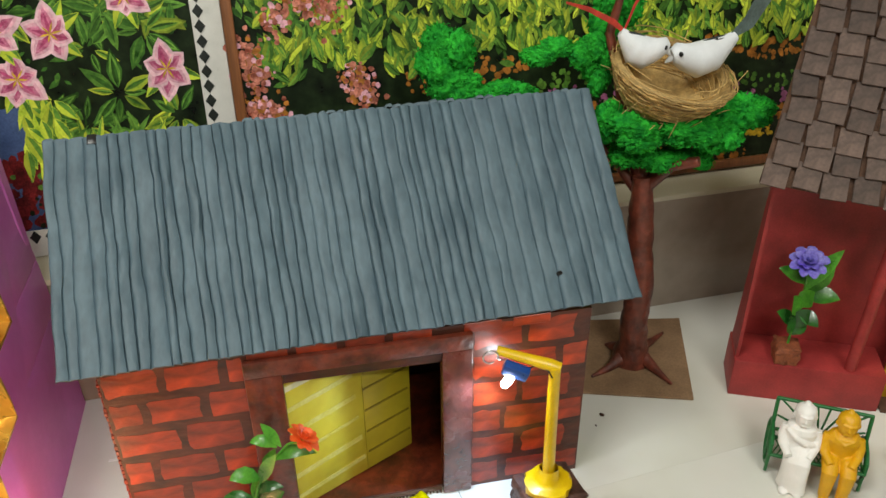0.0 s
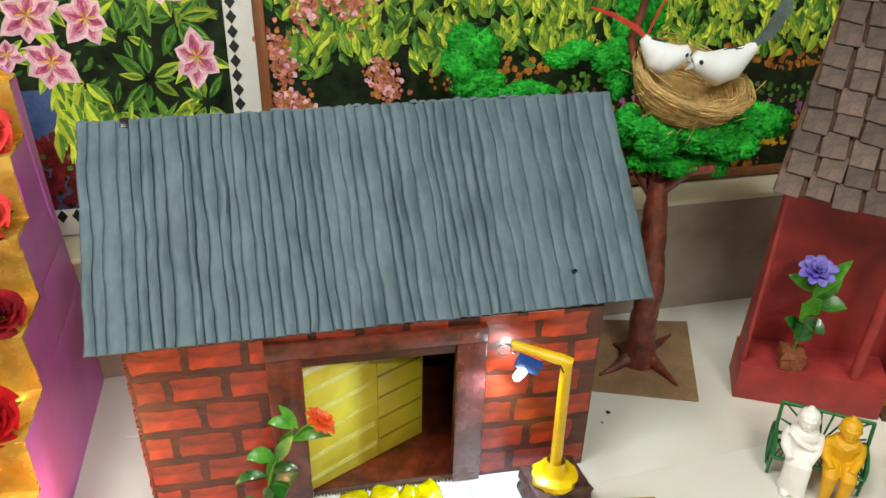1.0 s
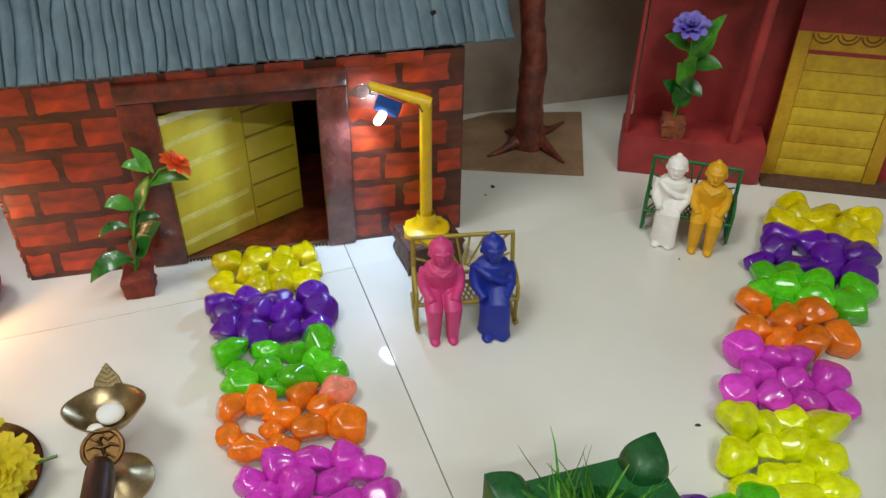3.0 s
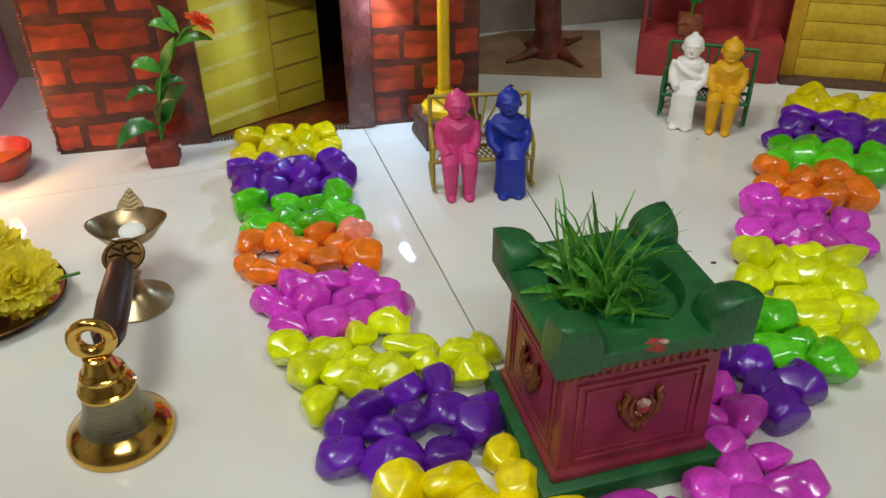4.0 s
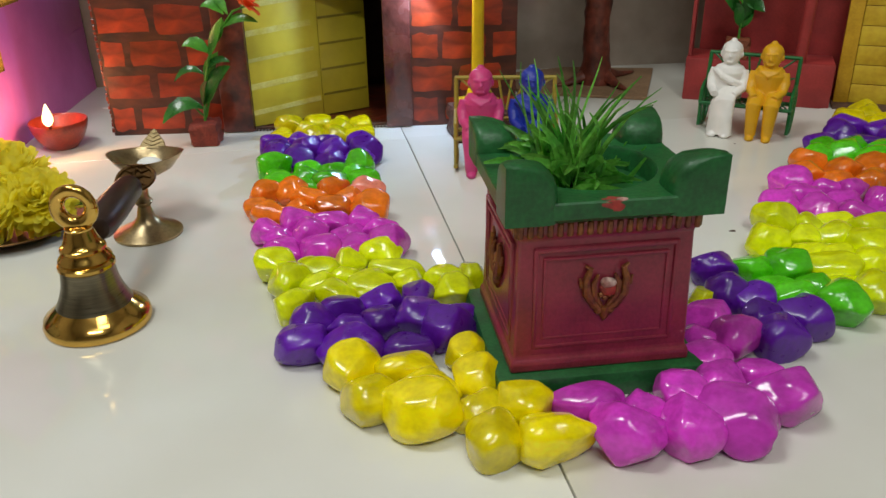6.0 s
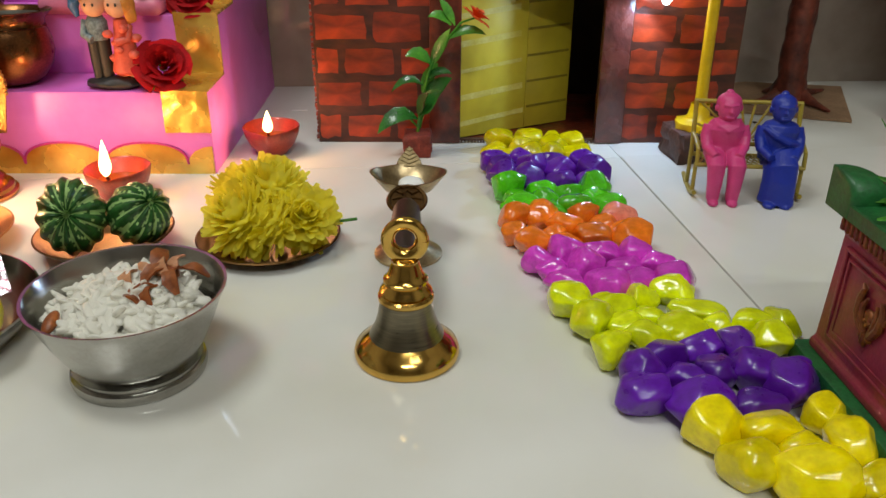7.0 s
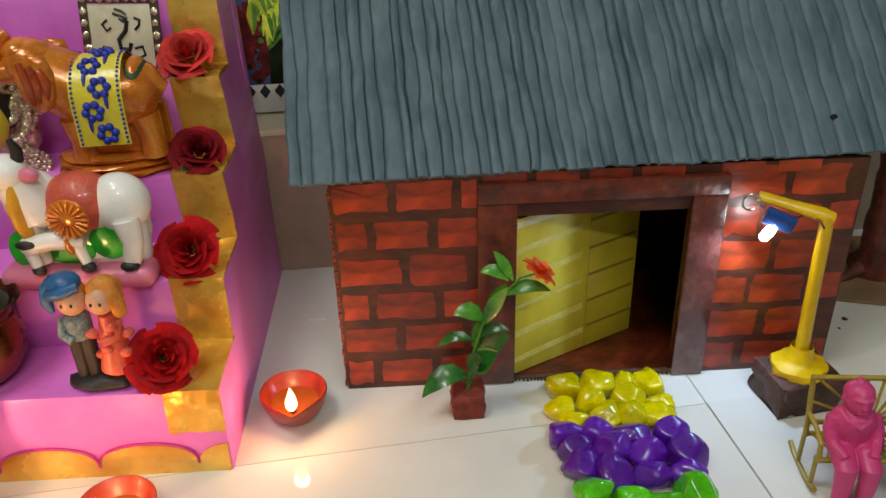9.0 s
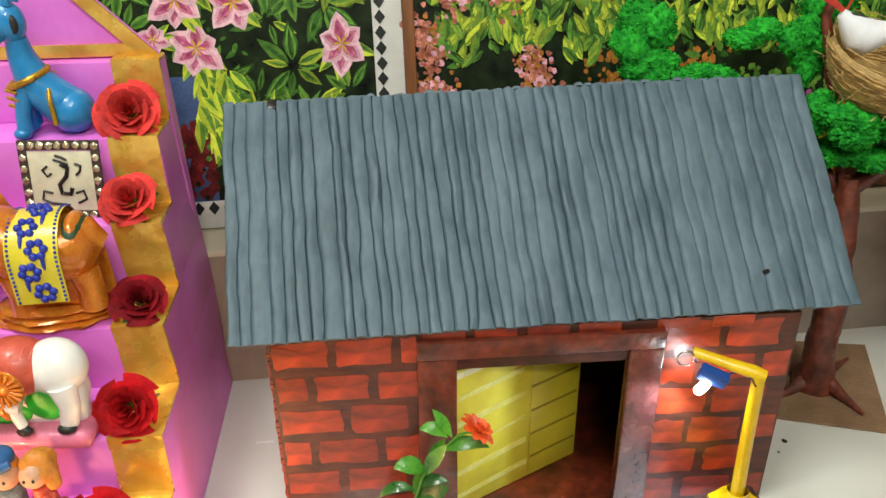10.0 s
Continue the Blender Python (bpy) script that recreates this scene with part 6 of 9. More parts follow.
p1 = thing("potted_flower", "plastic plant with an orange flower in a red clay block", "potted plant", pose(0.115, -0.040, 0), "potted plastic flowers")
bm = B()
clay_cube(bm, 0.030, 0.026)
part("clay_block", bm, shader("red_clay_block", rgb("7a2f22"), 0.7, var=0.25, scale=80, bump=0.6), p1, "rough red clay block", 30)
bm = B()
stem = [(0, 0, 0.024), (0.004, 0, 0.058), (0.013, -0.001, 0.094), (0.026, -0.002, 0.120), (0.046, -0.004, 0.145), (0.060, -0.006, 0.150)]
tube(bm, stem, [0.0018, 0.0017, 0.0016, 0.0014, 0.0012, 0.001], 8)
tube(bm, [(0.002, 0, 0.03), (0.010, 0.004, 0.058), (0.018, 0.008, 0.078)], 0.0014, 8)
tube(bm, [(0.001, 0, 0.03), (-0.012, -0.002, 0.046)], 0.0012, 8)
part("stem", bm, LEAF, p1)
for base, tip, w, dr in (((0, 0, 0.040), (-0.043, -0.014, 0.028), 0.022, 1.5), ((0.001, 0, 0.044), (0.026, -0.014, 0.076), 0.026, 0.2), ((0.002, 0, 0.050), (0.037, -0.008, 0.088), 0.024, 0.5), ((0, 0, 0.046), (0.012, -0.018, 0.074), 0.020, 0.2),
                         ((0.006, 0, 0.078), (-0.028, 0.002, 0.070), 0.011, 1.6), ((0.008, 0, 0.082), (0.037, -0.006, 0.092), 0.012, 1.2), ((0.016, 0, 0.100), (-0.012, -0.004, 0.110), 0.018, 1.3),
                         ((0.014, 0, 0.096), (0.035, -0.010, 0.140), 0.015, 0.2), ((0.020, 0, 0.108), (0.034, 0.002, 0.136), 0.014, 0.1), ((0.036, -0.003, 0.142), (0.012, 0.000, 0.150), 0.013, 1.3), ((0.030, -0.003, 0.126), (0.072, -0.010, 0.134), 0.014, 1.0), ((0.040, -0.003, 0.142), (0.024, 0.004, 0.168), 0.011, 0.3), ((0.005, 0.004, 0.070), (0.022, 0.010, 0.100), 0.016, 0.3)):
    bm = B()
    plant_leaf(bm, base, tip, w * 0.92, dr)
    part("leaf", bm, DEEPLEAF if tip[2] < 0.1 else LEAF, p1, "glossy green plastic leaf", 60)
bm = B()
petal_flower(bm, (0.060, -0.006, 0.150), 0.0175, 5, (2, 38, 10), 3, 70)
part("blossom", bm, ORANGEPETAL, p1, "orange cloth blossom", 60)


# ---------- tree with nest and birds ----------
def tree():
    bm = B()
    slab(bm, [(0.655, 0.076), (0.713, 0.238), (0.585, 0.262), (0.486, 0.232), (0.497, 0.126)], 0.0008, 0.004)
    solo("cardboard_sheet", bm, CARD, "irregular brown cardboard sheet under the model tree", "cardboard", smooth=0)
    t = thing("model_tree", "handmade model tree with twisted red-brown trunk and green sponge foliage", "tree", pose(0.608, 0.166, 0.004))
    bm = B()
    pts = [(0, 0, 0), (0.0, 0, 0.03), (-0.002, 0.001, 0.08), (-0.001, 0.002, 0.13), (-0.006, 0.004, 0.18), (-0.010, 0.005, 0.225), (-0.013, 0.008, 0.27)]
    rad = [0.025, 0.0185, 0.0172, 0.0165, 0.0155, 0.0145, 0.012]
    tube(bm, pts, rad, 18)
    bmesh.ops.subdivide_edges(bm, edges=[e for e in bm.edges if abs(e.verts[0].co.z - e.verts[1].co.z) > 0.01], cuts=5)
    for v in bm.verts:
        a = math.atan2(v.co.y, v.co.x)
        c = Vector((v.co.x, v.co.y, 0))
        v.co += Vector((math.cos(a), math.sin(a), 0)) * 0.0034 * noise.noise(Vector((a * 1.6 + v.co.z * 25, v.co.z * 55, 2)))
    part("trunk", bm, TRUNK, t, "wrinkled red-brown painted trunk", 60)
    for ends in (((0.010, -0.010, 0.012), (0.022, -0.038, 0.005), (0.030, -0.062, 0.003)), ((-0.014, -0.006, 0.012), (-0.040, -0.018, 0.005), (-0.064, -0.026, 0.003)), ((-0.010, 0.012, 0.012), (-0.018, 0.028, 0.006), (-0.022, 0.034, 0.003)), ((0.014, 0.010, 0.012), (0.040, 0.024, 0.005), (0.066, 0.042, 0.003))):
        bm = B()
        tube(bm, ends, [0.010, 0.0048, 0.0018], 12, flat=0.6)
        part("root", bm, TRUNK, t, smooth=60)
    for ends, r in ((((-0.011, 0.006, 0.24), (-0.05, 0.04, 0.30), (-0.11, 0.050, 0.352), (-0.19, 0.052, 0.372)), 0.0065), (((-0.011, 0.006, 0.25), (0.02, 0.004, 0.292), (0.06, 0.004, 0.322)), 0.008), (((-0.011, 0.01, 0.25), (-0.03, 0.04, 0.34), (-0.055, 0.045, 0.43), (-0.04, 0.045, 0.50)), 0.008), (((-0.011, 0.01, 0.25), (0.012, -0.012, 0.29), (0.035, -0.03, 0.30)), 0.009), (((-0.012, 0.01, 0.26), (0.004, 0.03, 0.31), (0.012, 0.03, 0.325)), 0.01)):
        bm = B()
        tube(bm, ends, [r * (1 - 0.17 * i) for i in range(len(ends))], 10)
        part("branch", bm, TRUNK, t, smooth=60)

    # sponge foliage: torn clumps, each of several lumpy cores with a nap of fine shreds
    def clump(places, seed, n):
        rnd = random.Random(seed)
        verts, faces, lobes = [], [], []
        for (x, y, z, rx, ry, rz) in places:
            for k in range(7):
                d = Vector((rnd.gauss(0, 1), rnd.gauss(0, 1), rnd.gauss(0, 1))).normalized() * rnd.uniform(0.3, 0.72)
                f = rnd.uniform(0.36, 0.58)
                size = min(rx, 2.2 * rz) * f * 1.12, min(ry, 2 * rz) * f * 1.2, rz * f * 1.3
                lobes.append((Vector((x + d.x * rx, y + d.y * ry, z + d.z * rz)), size))
        for c, size in lobes:
            for i in range(n):
                d = Vector((rnd.gauss(0, 1), rnd.gauss(0, 1), rnd.gauss(0, 1))).normalized()
                p = c + Vector((d.x * size[0], d.y * size[1], d.z * size[2])) * rnd.uniform(0.85, 1.28)
                e = Vector((rnd.gauss(0, 1), rnd.gauss(0, 1), rnd.gauss(0, 1))).normalized()
                g = e.cross(d + Vector((0.1, 0.2, 0.3))).normalized()
                s1, s2 = rnd.uniform(0.0007, 0.0020), rnd.uniform(0.0006, 0.0014)
                k = len(verts)
                verts += [p - e * s1, p + g * s2, p + e * s1 + d * s2, p - g * s2 + d * s2 * 0.5]
                faces.append((k, k + 1, k + 2, k + 3))
        me = bpy.data.meshes.new("shreds")
        me.from_pydata(verts, [], faces)
        bm = B()
        bm.from_mesh(me)
        bpy.data.meshes.remove(me)
        for k, (c, size) in enumerate(lobes):
            ball(bm, c, size, 4, rough=0.5, freq=240, seed=seed + k)
        return bm

    o = Vector((0.608, 0.166, 0.004))
    groups = [
        [(0.570, 0.165, 0.336, 0.036, 0.026, 0.017), (0.626, 0.155, 0.335, 0.040, 0.028, 0.018), (0.676, 0.155, 0.325, 0.026, 0.024, 0.017)],
        [(0.700, 0.175, 0.344, 0.030, 0.024, 0.019), (0.736, 0.180, 0.339, 0.020, 0.02, 0.016)],
        [(0.572, 0.170, 0.304, 0.024, 0.022, 0.014), (0.616, 0.165, 0.300, 0.032, 0.024, 0.013), (0.662, 0.170, 0.292, 0.018, 0.02, 0.011)],
        [(0.554, 0.185, 0.345, 0.018, 0.018, 0.022)],
        [(0.372, 0.208, 0.424, 0.030, 0.012, 0.031), (0.385, 0.206, 0.390, 0.030, 0.013, 0.018), (0.432, 0.204, 0.376, 0.040, 0.013, 0.013)],
        [(0.488, 0.212, 0.416, 0.036, 0.012, 0.012), (0.530, 0.212, 0.420, 0.020, 0.012, 0.020)],
        [(0.568, 0.222, 0.456, 0.032, 0.012, 0.030), (0.543, 0.215, 0.388, 0.017, 0.012, 0.024)],
    ]
    for i, g in enumerate(groups):
        part("foliage", clump([(x - o.x, y - o.y, z - o.z, rx, ry, rz) for x, y, z, rx, ry, rz in g], 30 + i, 420), MOSS, t, "torn bright green sponge foliage", 180)

    # nest of dry fibres
    nest = thing("bird_nest", "round nest of loose tan fibres resting in the tree", "nest", pose(0.6120, 0.193, 0.356, 17, 9, 0) @ Matrix.Diagonal((1.04, 1.0, 1.06, 1)))
    bm = B()
    lathe(bm, [(0, -0.012), (0.028, -0.008), (0.052, 0.012), (0.066, 0.040), (0.060, 0.044), (0.048, 0.022), (0.024, 0.006), (0, 0.004)], 36)
    for v in bm.verts:
        v.co += v.co.normalized() * 0.004 * noise.noise(v.co * 70)
    part("nest_wall", bm, STRAW, nest, smooth=60)
    rnd = random.Random(8)
    bm = B()
    for i in range(330):
        a0, span = rnd.uniform(0, 2 * math.pi), rnd.uniform(0.7, 2.4)
        h = rnd.random()
        pts = []
        tilt, ph = rnd.uniform(-0.012, 0.012), rnd.uniform(0, 6.28)
        inside = rnd.random() < 0.35
        for k in range(7):
            a = a0 + span * k / 6
            z = 0.0 + h * 0.044 + tilt * math.sin(a + ph)
            r = 0.034 + 0.033 * max(0.0, min(1.0, (z + 0.006) / 0.048)) ** 0.7
            if inside:
                r = r - 0.014
            r += rnd.uniform(-0.0015, 0.0035)
            pts.append((r * math.cos(a), r * math.sin(a), z))
        tube(bm, pts, 0.00055, 4)
    for i in range(34):
        a = rnd.uniform(0, 6.28)
        p0 = Vector((0.06 * math.cos(a), 0.06 * math.sin(a), rnd.uniform(0.0, 0.04)))
        p1 = p0 + Vector((math.cos(a) * rnd.uniform(0.005, 0.02), math.sin(a) * 0.01, rnd.uniform(-0.03, 0.04)))
        tube(bm, [p0, p0.lerp(p1, 0.5) + Vector((0.003, 0, 0.003)), p1], 0.0004, 4)
    fib = part("fibres", bm, STRAW, nest, "loose dry fibres", 180)
    tagged(fib, kind="stuff")


tree()


def bird(tail):
    """An ornament bird of white foam, head towards +x, in one mesh."""
    bm = B()
    tube(bm, [(-0.045, 0, 0.012), (-0.034, 0, 0.008), (-0.015, 0, 0.002), (0.006, 0, 0.002), (0.020, 0, 0.009), (0.028, 0, 0.014), (0.0345, 0, 0.0135)], [0.005, 0.0085, 0.0155, 0.0165, 0.0125, 0.0105, 0.006], 20)
    tube(bm, [(0.034, 0, 0.0125), (0.043, 0, 0.0095)], [0.004, 0.0008], 10)
    for s in (-1, 1):
        ball(bm, (0.0285, s * 0.0095, 0.0165), 0.0024, 2, idx=1)
    ball(bm, (-0.012, 0, 0.0135), (0.024, 0.0050, 0.0042), 3, idx=4, rough=0.3, freq=60)
    if tail == "grey":
        ribbon(bm, [(-0.040, 0, 0.013), (-0.060, 0.002, 0.022), (-0.078, 0.004, 0.042), (-0.086, 0.004, 0.072)], [0.006, 0.016, 0.020, 0.006], (0, 1, 0), 0.1, idx=2)
    else:
        ribbon(bm, [(-0.040, 0, 0.014), (-0.062, 0.002, 0.018), (-0.105, 0.004, 0.020), (-0.142, 0.004, 0.018)], [0.004, 0.006, 0.005, 0.002], (0, 1, 0), 0.1, idx=3)
        ribbon(bm, [(-0.040, 0.002, 0.012), (-0.042, 0.004, 0.040), (-0.036, 0.006, 0.085)], [0.003, 0.0045, 0.0025], (0, 1, 0), 0.1, idx=3)
    return bm


solo("ornament_bird", bird("red"), [WHITEFOAM, BLACKPL, FEATHER, REDFEATHER, DARKFEATHER], "white foam ornament bird with red tail feathers in a nest", "ornament", pose(0.5790, 0.182, 0.418, 0, 20, -20) @ Matrix.Diagonal((0.68, 1.0, 1.1, 1)), "birds in the nest", smooth=60)
solo("ornament_bird", bird("grey"), [WHITEFOAM, BLACKPL, FEATHER, REDFEATHER, DARKFEATHER], "white foam ornament bird with grey tail feather in a nest", "ornament", pose(0.650, 0.182, 0.405, 0, 12, 186) @ Matrix.Diagonal((1.0, 1.1, 1.2, 1)), "birds in the nest", smooth=60)

# ---------- red hut with a shingled roof ----------
HUT = pose(0.703, 0.079, 0, 0, 0, -23.5)
hut = thing("toy_hut", "handmade red cardboard hut with porch step, yellow door and shingled roof", "model house", HUT)
bm = B()
box(bm, (0.176, 0.062, 0.054), (0.088, 0.031, 0.027), 0.0015)
part("porch_step", bm, MAROONHUT, hut, "red painted porch step")
bm = B()
box(bm, (0.328, 0.005, 0.315), (0.176, 0.0655, 0.1575))
part("porch_wall", bm, MAROONHUT, hut, smooth=0)
bm = B()
slab(bm, [(0.0085, 0.0), (0.062, 0.0), (0.020, 0.298), (0.0085, 0.298)], 0.0015, 0.0055, m=Matrix(((0, 0, 1, 0), (1, 0, 0, 0), (0, 1, 0, 0), (0, 0, 0, 1))))
part("side_wall", bm, MAROONHUT, hut, smooth=0)
bm = B()
box(bm, (0.30, 0.004, 0.40), (0.19, 0.0985, 0.20))
part("back_wall", bm, MAROONHUT, hut, smooth=0)
bm = B()
tube(bm, [(0.135, 0.010, 0.054), (0.137, 0.008, 0.16), (0.139, 0.006, 0.285)], 0.0068, 16)
part("porch_post", bm, MAROONHUT, hut, "red round porch post")
bm = B()
box(bm, (0.19, 0.058, 0.003), (0.275, 0.028, 0.0018))
part("threshold", bm, DARKCARD, hut, "brown card threshold")
bm = B()
box(bm, (0.16, 0.005, 0.31), (0.262, 0.041, 0.155))
part("door_wall", bm, MAROONHUT, hut, smooth=0)
# yellow door with a draped lintel
d = new("hut_door")
d.parent = hut
d.matrix_basis = pose(0.182, 0.030, 0.003, -3, 0, 0)
for nm, size, at in (("door_jamb", (0.017, 0.004, 0.19), (0.0085, 0, 0.095)), ("door_jamb", (0.017, 0.004, 0.19), (0.1335, 0, 0.095)), ("door_head", (0.108, 0.004, 0.022), (0.071, 0, 0.179))):
    bm = B()
    box(bm, size, at, 0.001)
    part(nm, bm, CHROMEYEL, d)
for i in range(7):
    bm = B()
    box(bm, (0.107, 0.003, 0.0228), (0.071, 0.0015, 0.0118 + i * 0.0236), 0.0006)
    part("plank", bm, HUTYEL, d, smooth=30)
bm = B()
box(bm, (0.108, 0.002, 0.168), (0.071, 0.0025, 0.084))
part("door_backing", bm, OCHRE, d, smooth=0)
for i in range(4):
    for r in (0.008, 0.013):
        bm = B()
        tube(bm, [(0.030 + i * 0.027 + r * math.cos(radians(a)), -0.0025, 0.190 - r * math.sin(radians(a))) for a in range(10, 171, 20)], 0.0009, 6)
        part("swag_line", bm, OCHRE, d)
# roof board and rows of shingles
RB = pose(-0.019, -0.017, 0.307, 0, 0, -4) @ pose(0, 0, 0, 57, 0, 0) @ pose(0, 0, 0, 0, 0, -6)
bm = B()
slab(bm, [(0, 0), (0.42, 0), (0.42, 0.30), (0.018, 0.30)], -0.0045, -0.0015)
rb = part("roof_board", bm, DARKCARD, hut, smooth=0)
rb.matrix_basis = RB
me = bpy.data.meshes.new("shingle")
bm = B()
box(bm, (0.0258, 0.0285, 0.0024), (0, 0, 0), 0.0004, seg=1)
bm.to_mesh(me)
bm.free()
me.materials.append(SHINGLE)
rnd = random.Random(21)
for j in range(12):
    for i in range(14):
        x = 0.0145 + j * 0.0016 + i * 0.0298 + (0.004 if j % 2 else 0) + rnd.uniform(-0.0012, 0.0012)
        s = new("shingle", me)
        s.parent = rb
        s.matrix_basis = pose(x, 0.010 + j * 0.0245 + rnd.uniform(-0.002, 0.002) + 0.003 * (i % 2), 0.0026 + 0.0005 * (i % 2), -7.0 + rnd.uniform(-3.0, 2.0), rnd.uniform(-3, 3), rnd.uniform(-5, 5))
# violet flower on the porch
p2 = thing("potted_flower", "plastic plant with a violet flower in a brown clay block", "potted plant", pose(0.764, 0.070, 0.054, 0, 0, -23) @ Matrix.Diagonal((0.86, 0.86, 0.92, 1)), "potted plastic flowers")
bm = B()
clay_cube(bm, 0.033, 0.026, 0.14)
part("clay_block", bm, shader("brown_clay_block", rgb("8a4a2c"), 0.7, var=0.25, scale=90, bump=0.8), p2, "rough brown clay block", 30)
bm = B()
tube(bm, [(0, 0, 0.024), (0.001, 0, 0.06), (0.004, 0, 0.105), (0.002, -0.004, 0.150)], [0.0018, 0.0018, 0.0015, 0.001], 8)
part("stem", bm, LEAF, p2)
for base, tip, w, dr in (((0.002, 0, 0.055), (-0.026, -0.006, 0.078), 0.020, 0.5), ((0.002, 0, 0.05), (0.014, -0.014, 0.090), 0.022, 0.4), ((0.003, 0, 0.075), (0.030, -0.012, 0.064), 0.022, 0.6), ((0.003, 0, 0.07), (-0.012, -0.016, 0.110), 0.024, 0.3), ((0.003, 0, 0.10), (0.050, -0.004, 0.104), 0.026, 0.6), ((0.004, 0, 0.105), (0.034, 0.004, 0.156), 0.032, 0.3), ((0.004, 0, 0.12), (-0.034, 0.004, 0.138), 0.020, 0.5), ((0.004, 0, 0.11), (0.042, 0.008, 0.170), 0.020, 0.3), ((0.003, 0, 0.085), (0.012, -0.018, 0.120), 0.024, 0.3), ((0.002, 0, 0.04), (-0.010, -0.012, 0.075), 0.02, 0.3), ((0.002, 0, 0.04), (0.016, -0.006, 0.07), 0.02, 0.3)):
    bm = B()
    plant_leaf(bm, base, tip, w, dr)
    part("leaf", bm, DEEPLEAF if tip[2] < 0.1 else LEAF, p2, "glossy green plastic leaf", 60)
bm = B()
petal_flower(bm, (-0.002, -0.008, 0.156), 0.0245, 5, (26, -6, 0), 6, 60)
part("blossom", bm, VIOLETPETAL, p2, "violet cloth blossom with pale edges", 60)

# ---------- figures and vessels on the stepped stand ----------
PAINTWHITE = shader("white_glazed_figure", rgb("f7f6f2"), 0.3, var=0.03, coat=0.4)
PAINTPINK = shader("pink_figure_paint", rgb("e27c9a"), 0.4, var=0.1, coat=0.2)
PAINTGREEN = shader("green_figure_paint", rgb("1cc234"), 0.4, var=0.15, coat=0.2)
PAINTRED = shader("brick_red_figure_paint", rgb("cc5844"), 0.4, var=0.15, coat=0.2)
PAINTTAN = shader("golden_brown_glaze", rgb("ec9432"), 0.22, metal=0.25, var=0.2, scale=40, coat=0.6, other=rgb("c2661e"))
PAINTGOLD = shader("gold_figure_paint", rgb("c79a32"), 0.28, metal=0.6, var=0.15, scale=60)
PAINTBLUE = shader("bright_blue_figure_paint", rgb("1f86c4"), 0.3, var=0.1, coat=0.4)
PAINTNAVY = shader("navy_pattern_paint", rgb("2438a8"), 0.4, var=0.1)
PAINTYEL = shader("yellow_figure_paint", rgb("e2d23c"), 0.35, var=0.06, coat=0.3)
PAINTHAIR = shader("orange_blond_figure_hair", rgb("d88a34"), 0.5, var=0.2)
PAINTSKIN = shader("peach_figure_paint", rgb("d9a584"), 0.45, var=0.06)
PAINTDARK = shader("dark_grey_figure_paint", rgb("252524"), 0.5, var=0.2)
PAINTVIOLET = shader("violet_figure_paint", rgb("6d4aa0"), 0.4, var=0.1)
PAINTCORAL = shader("coral_figure_paint", rgb("d8604c"), 0.4, var=0.15)
DULLGOLD = shader("silver_gold_filigree", rgb("f0e8cc"), 0.22, metal=0.75, var=0.2, scale=160, fine=350, bump=0.6, other=rgb("b8a888"))
BRONZE = shader("dark_bronze_figure", rgb("80683a"), 0.3, metal=0.8, var=0.25, scale=120, bump=0.4, other=rgb("55432a"))
G_ST = "figures on the stand"

# copper pot
t = thing("copper_pot", "aged round copper water pot with a flared rim", "pot", pose(-0.297, -0.0715, 0.0885, -3, 0, 0) @ Matrix.Diagonal((0.95, 0.95, 0.88, 1)))
bm = B()
lathe(bm, [(0, 0), (0.022, 0.0), (0.030, 0.006), (0.0405, 0.022), (0.0435, 0.036), (0.0425, 0.050), (0.0395, 0.060), (0.0375, 0.066), (0.0390, 0.073), (0.0450, 0.0790), (0.0475, 0.0815), (0.0455, 0.0825), (0.0380, 0.0765), (0.0355, 0.067), (0.0375, 0.059), (0.0405, 0.046), (0.0405, 0.034), (0.030, 0.014), (0, 0.006)], 56)
part("pot_body", bm, COPPER, t)
bm = B()
lathe(bm, [(0.0380, 0.062), (0.0393, 0.0637), (0.0380, 0.0655)], 56)
part("neck_ring", bm, COPPER, t)
bm = B()
lathe(bm, [(0.0374, 0.0768), (0.0350, 0.067), (0.0369, 0.059), (0.0399, 0.046), (0.0399, 0.034), (0.0295, 0.0145), (0, 0.0065)], 56)
part("lining", bm, shader("tinned_grey_lining", rgb("7d7a70"), 0.5, metal=0.4, var=0.2, scale=40, other=rgb("5f5a50")), t, "dull tinned inside of the pot")

# couple in blue hat and orange hair
bm = B()
ball(bm, (0, 0, 0.005), (0.030, 0.016, 0.006), 3, idx=0, rough=0.2, freq=60)
for x in (-0.016, -0.007):
    tube(bm, [(x, 0, 0.006), (x, 0, 0.046)], [0.0056, 0.0068], 12, idx=0)
for i in range(9):
    ball(bm, (0.014 + 0.013 * math.sin(i * 2.4), -0.006 - 0.005 * math.cos(i * 1.7), 0.018 + i * 0.0044), (0.0052, 0.0046, 0.0036), 2, idx=4, rough=0.4, freq=150, seed=i)
tube(bm, [(-0.011, 0, 0.043), (-0.011, 0, 0.058), (-0.011, 0, 0.064)], [0.0105, 0.0105, 0.006], 16, idx=1)
tube(bm, [(-0.021, -0.002, 0.059), (-0.022, -0.008, 0.048), (-0.013, -0.012, 0.044)], 0.0035, 10, idx=1)
ball(bm, (-0.010, -0.002, 0.073), (0.0115, 0.0115, 0.0112), 3, idx=2)
ball(bm, (-0.012, 0.002, 0.0775), (0.0125, 0.0125, 0.010), 3, idx=5)
ball(bm, (-0.0145, 0.002, 0.0845), (0.0135, 0.0125, 0.0085), 3, idx=3)
